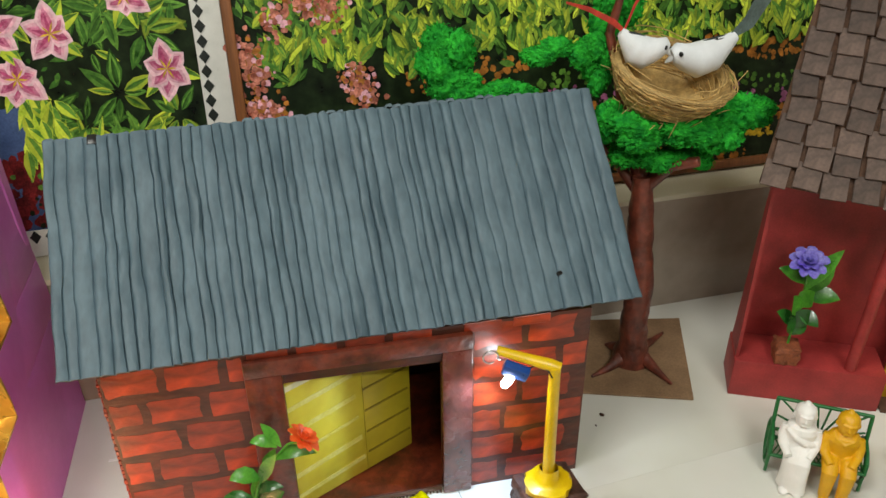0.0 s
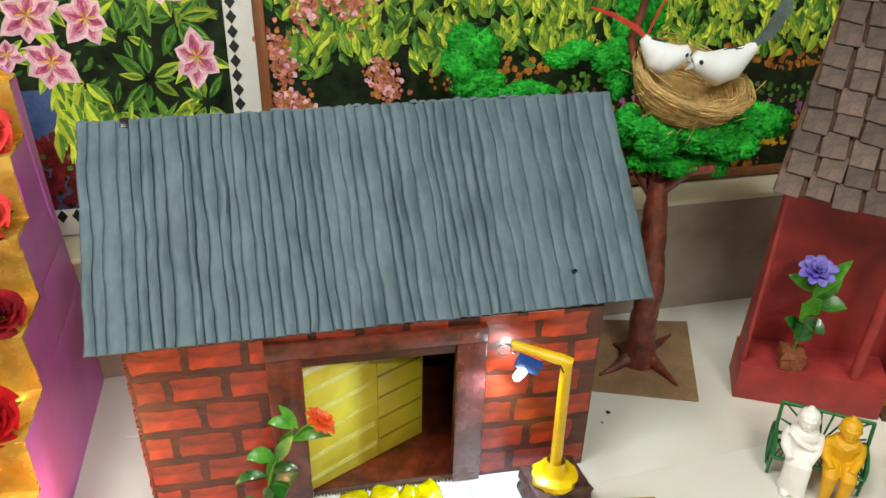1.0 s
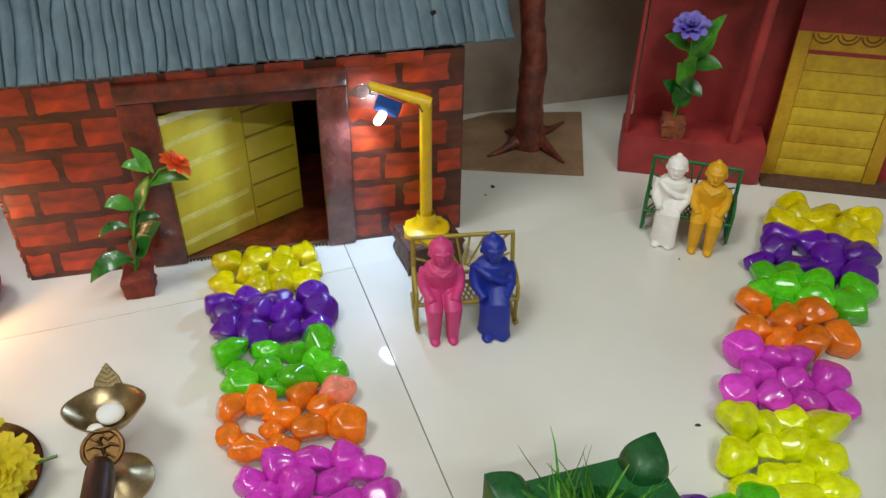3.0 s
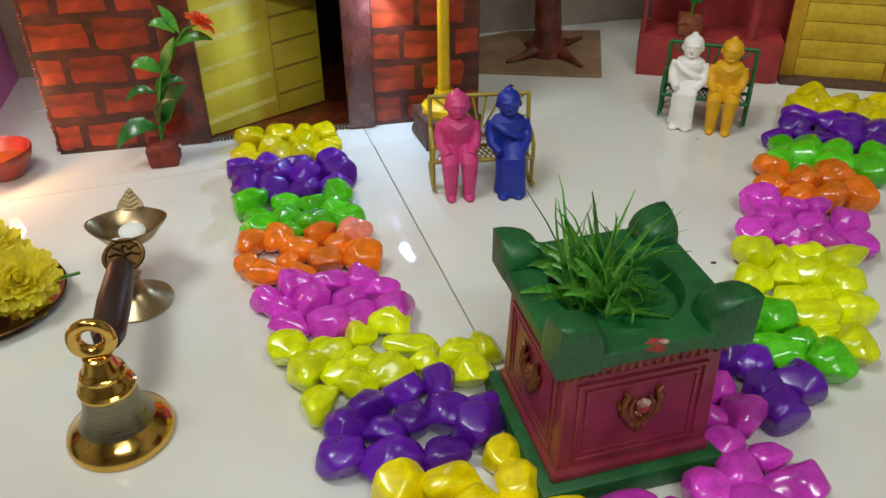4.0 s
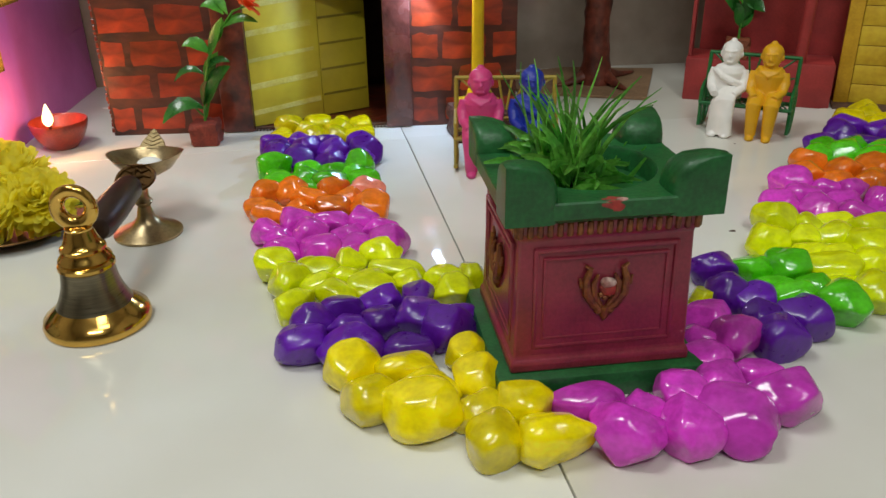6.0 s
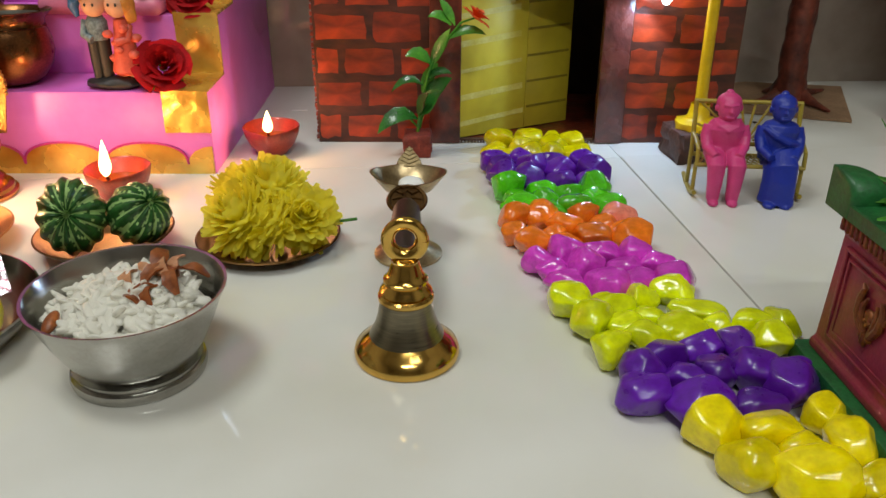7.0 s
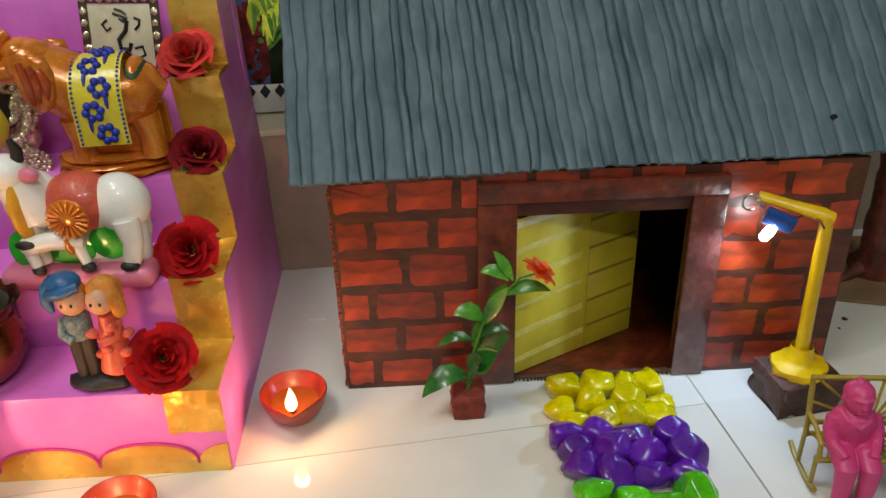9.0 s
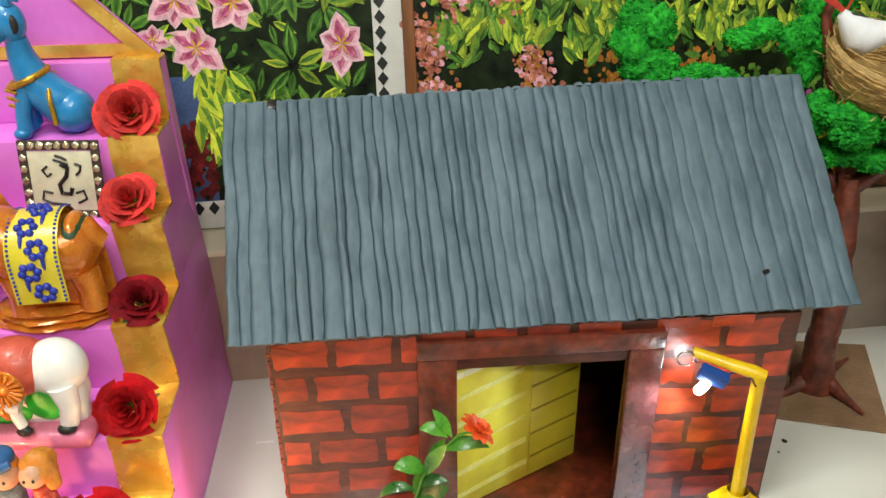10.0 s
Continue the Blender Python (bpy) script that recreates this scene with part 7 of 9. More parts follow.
tube(bm, [(-0.020, 0.002, 0.086), (-0.028, 0.002, 0.080), (-0.031, 0.001, 0.070), (-0.028, 0.0, 0.062)], [0.007, 0.0065, 0.005, 0.002], 12, idx=3)
tube(bm, [(-0.030, 0.0, 0.0755), (-0.024, -0.009, 0.080), (-0.012, -0.012, 0.0835), (0.0, -0.008, 0.0865)], [0.003, 0.004, 0.0042, 0.003], 10, idx=3)
lathe(bm, [(0.0, 0.012), (0.012, 0.013), (0.0155, 0.016), (0.012, 0.030), (0.009, 0.048), (0.0075, 0.060), (0, 0.062)], 20, m=pose(0.014, 0, 0), idx=4)
tube(bm, [(0.022, -0.002, 0.055), (0.021, -0.009, 0.044), (0.010, -0.012, 0.042)], 0.0034, 10, idx=4)
for x in (0.010, 0.018):
    tube(bm, [(x, 0, 0.006), (x, 0, 0.016)], 0.004, 10, idx=2)
ball(bm, (0.012, -0.002, 0.072), (0.011, 0.0112, 0.0108), 3, idx=2)
ball(bm, (0.016, 0.003, 0.076), (0.0135, 0.0125, 0.0125), 3, idx=5, rough=0.35, freq=90)
ball(bm, (0.023, 0.0, 0.066), (0.0065, 0.0065, 0.010), 3, idx=5, rough=0.4, freq=90)
for x, sx in ((-0.014, 1), (-0.0065, 1), (0.0085, 1), (0.0155, 1)):
    ball(bm, (x, -0.0128, 0.0735), (0.0014, 0.001, 0.0017), 1, idx=0)
solo("couple_figurine", bm, [PAINTDARK, shader("grey_figure_coat", rgb("8b9a9c"), 0.5, var=0.45, scale=120, other=rgb("4f5c60")), PAINTSKIN, shader("denim_blue_figure_paint", rgb("2b6299"), 0.4, var=0.2), PAINTCORAL, PAINTHAIR], "small painted figurine of two dolls embracing, blue hat, coral dress", "figurine", pose(-0.189, -0.084, 0.0865) @ Matrix.Diagonal((1.0, 1.0, 1.14, 1)), G_ST, smooth=60)

# golden laughing figure
bm = B()
ball(bm, (0, 0, 0.005), (0.024, 0.020, 0.006), 3, rough=0.2, freq=80)
k0 = len(bm.verts)
lathe(bm, [(0, 0.006), (0.017, 0.007), (0.0205, 0.016), (0.0195, 0.030), (0.021, 0.044), (0.0185, 0.056), (0.010, 0.064), (0, 0.066)], 60)
bm.verts.ensure_lookup_table()
for v in list(bm.verts)[k0:]:  # hanging folds of the robe
    a = math.atan2(v.co.y, v.co.x)
    f = 1 + 0.10 * math.sin(a * 9 + v.co.z * 60) * (1 - abs(v.co.z - 0.02) / 0.05) + 0.06 * noise.noise(v.co * 110)
    v.co.x *= f
    v.co.y *= f * 0.85
ball(bm, (-0.001, -0.013, 0.037), (0.0125, 0.0085, 0.0125), 3)
ball(bm, (-0.002, -0.003, 0.0735), (0.0108, 0.0108, 0.0115), 3)
ball(bm, (-0.002, 0.001, 0.082), (0.0095, 0.0095, 0.007), 3, rough=0.4, freq=140)
for s in (-1, 1):
    ball(bm, (-0.002 + s * 0.011, 0, 0.071), (0.0026, 0.0035, 0.0062), 2)
    ball(bm, (-0.002 + s * 0.004, -0.0125, 0.0755), (0.0022, 0.0012, 0.0012), 1)
    tube(bm, [(s * 0.017, 0, 0.058), (s * 0.029, -0.003, 0.048), (s * 0.031, -0.006, 0.032), (s * 0.026, -0.008, 0.022)], [0.007, 0.0082, 0.0075, 0.004], 14)
    for i in range(5):
        tube(bm, [(s * (0.022 + 0.002 * i), -0.004, 0.050 - 0.006 * i), (s * 0.034, -0.007, 0.044 - 0.006 * i)], 0.0016, 6)
    ball(bm, (s * 0.010, -0.010, 0.010), (0.0075, 0.0085, 0.0075), 2, rough=0.3, freq=120)
tube(bm, [(-0.004, -0.013, 0.0675), (-0.002, -0.0135, 0.0665), (0.001, -0.013, 0.0675)], 0.0012, 6)
ball(bm, (0.020, 0.004, 0.070), (0.012, 0.009, 0.013), 3, rough=0.5, freq=120)
for i in range(18):
    a = math.pi * (0.1 + 0.8 * i / 17)
    ball(bm, (-0.001 - 0.015 * math.cos(a), -0.0185, 0.056 - 0.016 * math.sin(a)), 0.0019, 1)
solo("golden_statuette", bm, shader("shiny_gold_paint", rgb("d2a22c"), 0.25, metal=0.85, var=0.3, scale=140, fine=320, bump=0.5, other=rgb("94661a")), "small shiny golden statuette with a round belly", "statuette", pose(-0.377, -0.0805, 0.0865) @ Matrix.Diagonal((1.06, 1.0, 1.12, 1)), G_ST, smooth=60)

# doll with yellow hair, green top and violet tail
bm = B()
tube(bm, [(0, 0.002, 0.034), (0, 0, 0.020), (0.002, 0.0, 0.006), (0.014, -0.002, 0.003), (0.022, -0.002, 0.004)], [0.009, 0.0095, 0.008, 0.006, 0.003], 16, idx=0)
ball(bm, (0.004, 0, 0.003), (0.014, 0.009, 0.0035), 2, idx=0)
lathe(bm, [(0, 0.030), (0.0088, 0.031), (0.0075, 0.038), (0.0095, 0.046), (0.006, 0.050), (0, 0.051)], 18, idx=1)
for s in (-1, 1):
    tube(bm, [(s * 0.009, 0, 0.047), (s * 0.015, -0.001, 0.040), (s * 0.010, -0.005, 0.034)], [0.003, 0.0028, 0.0026], 10, idx=1)
ball(bm, (0, -0.002, 0.061), (0.0115, 0.011, 0.0108), 3, idx=2)
ball(bm, (0, 0.003, 0.066), (0.0135, 0.0125, 0.0118), 3, idx=3)
ball(bm, (0.015, 0.003, 0.053), (0.006, 0.007, 0.013), 3, idx=3, rough=0.2, freq=60)
ball(bm, (0.021, 0.002, 0.045), (0.006, 0.005, 0.006), 2, idx=3)
ball(bm, (-0.012, 0.004, 0.058), (0.005, 0.007, 0.010), 2, idx=3)
for s in (-1, 1):
    ball(bm, (s * 0.0045, -0.0122, 0.0605), (0.0022, 0.001, 0.0028), 1, idx=4)
tube(bm, [(-0.0115, -0.006, 0.066), (-0.006, -0.0115, 0.0705), (0.003, -0.012, 0.0700), (0.011, -0.007, 0.066)], [0.003, 0.0042, 0.0042, 0.003], 10, idx=3)
for r in (0.0125, 0.0205):  # lace fan behind the head
    tube(bm, [(-0.001 + r * math.cos(radians(a)), 0.012, 0.070 + 0.85 * r * math.sin(radians(a))) for a in range(-10, 191, 12)], 0.0009, 6, idx=5)
for a in range(0, 181, 20):
    c, q = math.cos(radians(a)), math.sin(radians(a))
    tube(bm, [(-0.001 + 0.0125 * c, 0.012, 0.070 + 0.0106 * q), (-0.001 + 0.0205 * math.cos(radians(a + 9)), 0.012, 0.070 + 0.0174 * math.sin(radians(a + 9)))], 0.0006, 6, idx=5)
solo("doll", bm, [PAINTVIOLET, PAINTGREEN, PAINTSKIN, shader("golden_yellow_doll_hair", rgb("f2c414"), 0.35, var=0.06, coat=0.3), PAINTDARK, shader("pale_pink_lace_plastic", rgb("d67fc4"), 0.3, var=0.05)], "small plastic doll with yellow hair, green top, violet tail", "doll", pose(-0.455, -0.082, 0.0865) @ Matrix.Diagonal((1.08, 1.1, 1.30, 1)), G_ST, smooth=60)

# small pale statuette and dark bronze statuette
bm = B()
ball(bm, (0, 0, 0.006), (0.016, 0.013, 0.008), 3, rough=0.3, freq=90)
ball(bm, (0, 0, 0.020), (0.013, 0.011, 0.013), 3, rough=0.15, freq=80)
ball(bm, (0, -0.001, 0.038), (0.010, 0.010, 0.010), 3)
for s in (-1, 1):
    ball(bm, (s * 0.0125, 0.001, 0.038), (0.006, 0.0025, 0.0075), 2)
    ball(bm, (s * 0.015, -0.002, 0.024), (0.005, 0.006, 0.009), 2, rough=0.3, freq=90)
tube(bm, [(0, -0.009, 0.037), (0.001, -0.013, 0.030), (-0.003, -0.014, 0.022)], [0.0035, 0.003, 0.002], 10)
lathe(bm, [(0.0095, 0.045), (0.007, 0.050), (0.004, 0.056), (0, 0.058)], 16, idx=1)
solo("pale_statuette", bm, [shader("pale_pink_statuette", rgb("c79a98"), 0.4, var=0.2, scale=90, coat=0.2, other=rgb("b0a8a6")), PAINTGOLD], "small pale pink seated statuette with a gold crown", "statuette", pose(-0.412, -0.006, 0.149) @ Matrix.Diagonal((1.15, 1.15, 1.28, 1)), G_ST, smooth=180)
bm = B()
ball(bm, (0, 0, 0.006), (0.015, 0.013, 0.008), 3, rough=0.35, freq=90)
ball(bm, (0, 0, 0.024), (0.011, 0.010, 0.016), 3, rough=0.2, freq=80)
ball(bm, (0, -0.001, 0.044), (0.008, 0.008, 0.0085), 3)
for s in (-1, 1):
    for dx, z0, dz, r in ((0.024, 0.030, 0.040, 0.0055), (0.0225, 0.032, 0.049, 0.0060), (0.014, 0.036, 0.050, 0.0048), (0.019, 0.020, 0.022, 0.0050)):
        tube(bm, [(s * 0.004, 0.000, z0), (s * dx * 0.62, -0.002, (z0 + dz) / 2 + 0.002), (s * dx, -0.003, dz), (s * (dx + 0.003), -0.003, dz + 0.003)], [0.005, r, r * 0.9, 0.0015], 10)
        ball(bm, (s * dx * 0.92, -0.0065, dz - 0.002), (0.0034, 0.0024, 0.0034), 2)
lathe(bm, [(0.008, 0.049), (0.006, 0.055), (0.0035, 0.063), (0, 0.066)], 14, idx=1)
solo("bronze_statuette", bm, [BRONZE, PAINTRED], "small dark bronze many-armed statuette with a red tip", "statuette", pose(-0.346, 0.000, 0.149) @ Matrix.Diagonal((1.2, 1.1, 1.16, 1)), G_ST, smooth=60)

# white cow figure with a calf on a painted base
bm = B()
box(bm, (0.128, 0.046, 0.018), (0, 0, 0.009), 0.008, idx=1, seg=4)
box(bm, (0.102, 0.020, 0.046), (0.008, 0.004, 0.036), 0.009, idx=0, seg=3)
ball(bm, (0.042, 0.002, 0.070), (0.0245, 0.0215, 0.0250), 4)
ball(bm, (0.008, 0.001, 0.070), (0.046, 0.0215, 0.0225), 4)
ball(bm, (-0.026, 0.000, 0.074), (0.0245, 0.0210, 0.0260), 4)
tube(bm, [(-0.022, -0.001, 0.068), (-0.028, -0.006, 0.084), (-0.034, -0.011, 0.100)], [0.0235, 0.0205, 0.0155], 20)
ball(bm, (-0.036, -0.014, 0.105), (0.0185, 0.0155, 0.0145), 3)
tube(bm, [(-0.040, -0.017, 0.103), (-0.052, -0.023, 0.096), (-0.060, -0.026, 0.092)], [0.0130, 0.0112, 0.0080], 18)
ball(bm, (-0.0615, -0.0275, 0.0905), (0.0062, 0.0068, 0.0050), 2, idx=1)
ball(bm, (-0.043, -0.023, 0.1175), (0.0052, 0.0042, 0.0038), 2, idx=3)
for s in (-1, 1):
    tube(bm, [(-0.036 + s * 0.012, -0.012, 0.114), (-0.037 + s * 0.015, -0.013, 0.123), (-0.039 + s * 0.014, -0.014, 0.132)], [0.0052, 0.0046, 0.0022], 12, idx=4)
    ball(bm, (-0.030 + s * 0.014, -0.014 - s * 0.005, 0.104), (0.0095, 0.0045, 0.0060), 2, idx=1)
    ball(bm, (-0.043 + s * 0.008, -0.0280 + s * 0.003, 0.1075), 0.0019, 1, idx=4)
    tube(bm, [(0.048, s * 0.010, 0.060), (0.051, s * 0.012, 0.040), (0.047, s * 0.012, 0.022)], [0.012, 0.0085, 0.0075], 14)
    ball(bm, (0.046, s * 0.013 - 0.004, 0.0205), (0.008, 0.006, 0.0045), 2, idx=4)
    tube(bm, [(-0.030, s * 0.010, 0.060), (-0.029, s * 0.010, 0.040), (-0.027, s * 0.010, 0.022)], [0.011, 0.0075, 0.007], 14)
ball(bm, (0.011, 0.000, 0.0725), (0.0300, 0.0246, 0.0252), 4, idx=3)
for i in range(9):  # ridges pressed into the cloth
    x = -0.014 + i * 0.0058
    h = 0.0245 * math.sqrt(max(0, 1 - ((x - 0.009) / 0.0275) ** 2))
    tube(bm, [(x + 0.003 * q, -0.0242 * h / 0.0245 * math.cos(q), 0.0725 + h * math.sin(q)) for q in (-0.3, 0.1, 0.5, 0.9, 1.3)], 0.0011, 6, idx=3)
lathe(bm, [(0, 0.0025), (0.004, 0.0035), (0.006, 0.002), (0.015, 0.0016), (0.0165, 0)], 24, m=pose(0.009, -0.0235, 0.068, 90, 0, 0), idx=5)
for i in range(18):
    a = 2 * math.pi * i / 18
    k = pose(0.009, -0.0240, 0.068, 90, 0, 0)
    tube(bm, [k @ Vector((r * math.cos(a), r * math.sin(a), 0.0022)) for r in (0.006, 0.010, 0.0165)], [0.0007, 0.0014, 0.0017], 6, idx=5)
tube(bm, [(-0.026, -0.010, 0.104), (-0.027, -0.020, 0.094), (-0.029, -0.0240, 0.080), (-0.029, -0.0225, 0.064), (-0.028, -0.018, 0.048)], [0.0058, 0.0074, 0.0078, 0.007, 0.005], 12, idx=6, flat=0.6)
tube(bm, [(0.014, -0.017, 0.044), (0.002, -0.018, 0.046), (-0.014, -0.019, 0.046), (-0.024, -0.020, 0.044)], [0.006, 0.0075, 0.008, 0.0075], 16)
ball(bm, (-0.028, -0.021, 0.043), (0.010, 0.0078, 0.0085), 3)
ball(bm, (-0.030, -0.0265, 0.046), (0.0085, 0.0032, 0.0042), 2, idx=4)
tube(bm, [(-0.030, -0.021, 0.038), (-0.027, -0.022, 0.024)], [0.0055, 0.0045], 10)
ball(bm, (-0.026, -0.0235, 0.0215), (0.0062, 0.0045, 0.0045), 2, idx=4)
tube(bm, [(0.008, -0.018, 0.041), (0.013, -0.020, 0.026)], [0.0052, 0.0042], 10)
ball(bm, (0.014, -0.0215, 0.0225), (0.0068, 0.0045, 0.0048), 2, idx=4)
tube(bm, [(0.002, -0.0225, 0.050), (0.004, -0.0225, 0.042), (0.005, -0.0225, 0.036)], [0.003, 0.004, 0.002], 8, idx=5)
for x, z, rx, rz in ((0.029, 0.038, 0.0165, 0.0165), (-0.006, 0.0285, 0.022, 0.0105), (-0.044, 0.032, 0.012, 0.017)):
    ball(bm, (x, -0.0062, z), (rx, 0.0022, rz), 3, idx=2)
solo("cow_figure", bm, [PAINTWHITE, PAINTPINK, PAINTGREEN, PAINTRED, PAINTDARK, PAINTTAN, shader("ochre_yellow_collar_paint", rgb("d8a028"), 0.4, var=0.1)], "white glazed cow and calf figure on a pink base", "figurine", pose(-0.2135, -0.016, 0.149, 0, 0, -3) @ Matrix.Diagonal((1.02, 1.0, 1.02, 1)), G_ST, smooth=60)


# golden-brown elephants with a patterned cloth
def elephant(m, flip):
    s = -1 if flip else 1
    bm = B()
    X = lambda x, y, z: (s * x, y, z)
    for j, (w, z) in enumerate(((0.052, 0.004), (0.050, 0.011), (0.047, 0.018))):
        ball(bm, X(0, 0, z), (w, 0.030 - 0.001 * j, 0.006), 3, rough=0.15, freq=50, seed=j)
    tube(bm, [X(0.046, 0, 0.060), X(0.036, 0, 0.066), X(0.006, 0, 0.070), X(-0.024, 0, 0.070), X(-0.034, 0, 0.074)], [0.018, 0.028, 0.0315, 0.028, 0.020], 24)
    for x in (0.034, -0.022):
        for y in (-0.014, 0.014):
            tube(bm, [X(x, y, 0.055), X(x + 0.003, y, 0.035), X(x + 0.003, y, 0.018)], [0.0135, 0.0115, 0.0125], 16)
    box(bm, (0.066, 0.040, 0.052), X(0.006, 0, 0.042), 0.014, seg=4)
    tube(bm, [X(-0.020, 0, 0.076), X(-0.034, -0.002, 0.086), X(-0.046, -0.004, 0.096)], [0.030, 0.027, 0.023], 20)
    ball(bm, X(-0.050, -0.004, 0.101), (0.023, 0.023, 0.0205), 3)
    ball(bm, X(-0.056, -0.006, 0.112), (0.014, 0.016, 0.011), 3)
    tube(bm, [X(-0.062, -0.010, 0.098), X(-0.073, -0.015, 0.098), X(-0.077, -0.015, 0.108), X(-0.071, -0.011, 0.120), X(-0.062, -0.007, 0.128)], [0.0125, 0.0105, 0.0088, 0.0072, 0.0050], 16)
    for y in (-1, 1):
        ball(bm, X(-0.040, y * 0.026, 0.090), (0.0165, 0.0075, 0.0225), 3, rough=0.25, freq=70)
        for k in range(3):
            tube(bm, [X(-0.050 + 0.007 * k, y * 0.031, 0.108 - 0.003 * k), X(-0.045 + 0.007 * k, y * 0.034, 0.092), X(-0.046 + 0.006 * k, y * 0.030, 0.073 + 0.002 * k)], [0.0028, 0.0042, 0.0022], 10, idx=4)
    # saddle cloth: yellow band with navy flowers, green seat
    def drape(x, d, r=0.0345):
        """A point on the cloth: over the back, then hanging straight down at the flanks."""
        q = r * math.pi / 2
        if abs(d) < q:
            return X(x, math.sin(d / r) * r, 0.070 + math.cos(d / r) * r)
        return X(x, math.copysign(r, d), 0.070 - (abs(d) - q))

    rows = [[bm.verts.new(drape(x, -0.088 + 0.176 * i / 32, 0.0342)) for x in (-0.017, -0.012, 0.020, 0.025)] for i in range(33)]
    for a, b in zip(rows, rows[1:]):
        for j in range(3):
            f = bm.faces.new((a[j], a[j + 1], b[j + 1], b[j]) if not flip else (a[j], b[j], b[j + 1], a[j + 1]))
            f.material_index = 1
    for i in range(-4, 5):
        d0 = i * 0.0195
        for k in range(6):
            b = 2 * math.pi * k / 6 + i
            ball(bm, drape(0.004 + 0.004 * (-1) ** i + 0.0062 * math.cos(b), d0 + 0.0062 * math.sin(b)), (0.0036, 0.0030, 0.0036), 2, idx=2)
        tube(bm, [drape(0.004 - 0.008 * (-1) ** i, d0 + q) for q in (0.002, 0.007, 0.012, 0.017)], [0.0008, 0.0018, 0.0018, 0.0006], 6, idx=2)
    for side in (-0.0145, 0.0225):
        for i in range(44):
            ball(bm, drape(side, -0.086 + 0.172 * i / 43), 0.0014, 1, idx=2)
    ball(bm, X(0.030, 0, 0.083), (0.014, 0.022, 0.016), 3, idx=3)
    ball(bm, X(0.031, 0, 0.085), (0.010, 0.0205, 0.0155), 3, idx=0)
    return solo("elephant_figure", bm, [PAINTTAN, PAINTYEL, PAINTNAVY, shader("dark_green_figure_paint", rgb("23492a"), 0.5), shader("red_brown_glaze", rgb("b0481c"), 0.3, var=0.2, scale=60, coat=0.5), PAINTGOLD], "golden-brown glazed elephant figure with a blue flowered cloth", "figurine", m, "elephant figures on the stand", smooth=60)


elephant(pose(-0.197, 0.070, 0.2145, 0, 0, 4) @ Matrix.Diagonal((1.03, 1.08, 1.03, 1)), False)
elephant(pose(-0.434, 0.064, 0.2145, 0, 0, -4) @ Matrix.Diagonal((1.03, 1.08, 1.03, 1)), True)

# yellow-faced mask with a filigree crown
bm = B()
ball(bm, (0, -0.008, 0.050), (0.020, 0.014, 0.026), 4, idx=0)
ball(bm, (0, 0.000, 0.058), (0.0245, 0.014, 0.026), 3, idx=1)
out = [(-0.022, 0.0)] + [(0.022, 0.0)] + arc(0, 0.078, 0.028, -10, 190, 16, 0.030)
slab(bm, out, -0.003, 0.003, m=pose(0, 0.008, 0, 90, 0, 0), idx=2)
rnd = random.Random(12)
for i in range(150):
    a = rnd.uniform(0, math.pi)
    r = rnd.uniform(0.020, 0.031)
    ball(bm, (r * math.cos(a), 0.001 + rnd.uniform(-0.006, 0), 0.072 + r * 1.05 * math.sin(a) * rnd.uniform(0.75, 1)), rnd.uniform(0.0024, 0.0038), 1, idx=2)
for s in (-1, 1):
    for curl, r in (([(0.024, 0.034), (0.031, 0.040), (0.036, 0.050), (0.037, 0.060), (0.043, 0.067), (0.049, 0.062), (0.046, 0.055)], 0.0048), ([(0.022, 0.048), (0.027, 0.056), (0.030, 0.068), (0.036, 0.075)], 0.0040), ([(0.024, 0.034), (0.024, 0.026), (0.027, 0.020)], 0.0042)):
        for p, q in zip(curl, curl[1:]):
            for k in (0.0, 0.25, 0.5, 0.75):
                for w in (-1, 0, 1):
                    ball(bm, (s * (p[0] + (q[0] - p[0]) * k + w * r * 0.8), -0.004 - 0.0015 * (w == 0) + rnd.uniform(-0.001, 0.001), p[1] + (q[1] - p[1]) * k + w * r * 0.35), rnd.uniform(0.0024, 0.0034), 1, idx=2)
    for ring, n in ((0.011, 16), (0.0072, 11), (0.003, 5)):
        for i in range(n):
            a = 2 * math.pi * i / n
            ball(bm, (s * 0.030 + ring * math.cos(a), -0.005, 0.0125 + ring * math.sin(a)), rnd.uniform(0.0024, 0.0032), 1, idx=2)
    tube(bm, [(s * 0.018, 0.000, 0.014), (s * 0.030, 0.000, 0.030), (s * 0.034, 0.001, 0.056)], [0.008, 0.008, 0.007], 12, idx=2, flat=0.5)
    tube(bm, [(s * 0.0035, -0.0205, 0.0528), (s * 0.0085, -0.0212, 0.0545), (s * 0.0140, -0.0180, 0.0550)], [0.0007, 0.0020, 0.0006], 8, idx=3)
    ball(bm, (s * 0.0082, -0.0222, 0.0545), (0.0021, 0.0012, 0.0020), 1, idx=1)
    tube(bm, [(s * 0.0030, -0.0212, 0.0535), (s * 0.0085, -0.0218, 0.0567), (s * 0.0155, -0.0175, 0.0562)], [0.0005, 0.0010, 0.0005], 6, idx=1)
    tube(bm, [(s * 0.003, -0.0210, 0.0605), (s * 0.009, -0.0205, 0.0632), (s * 0.0150, -0.0165, 0.0610)], 0.0007, 6, idx=1)
ball(bm, (0, -0.0225, 0.047), (0.0028, 0.003, 0.006), 2, idx=0)
tube(bm, [(-0.006, -0.0195, 0.0345), (0, -0.0210, 0.034), (0.006, -0.0195, 0.0345)], [0.0008, 0.0018, 0.0008], 8, idx=4)
ball(bm, (0, -0.0195, 0.068), (0.0042, 0.003, 0.0055), 2, idx=4)
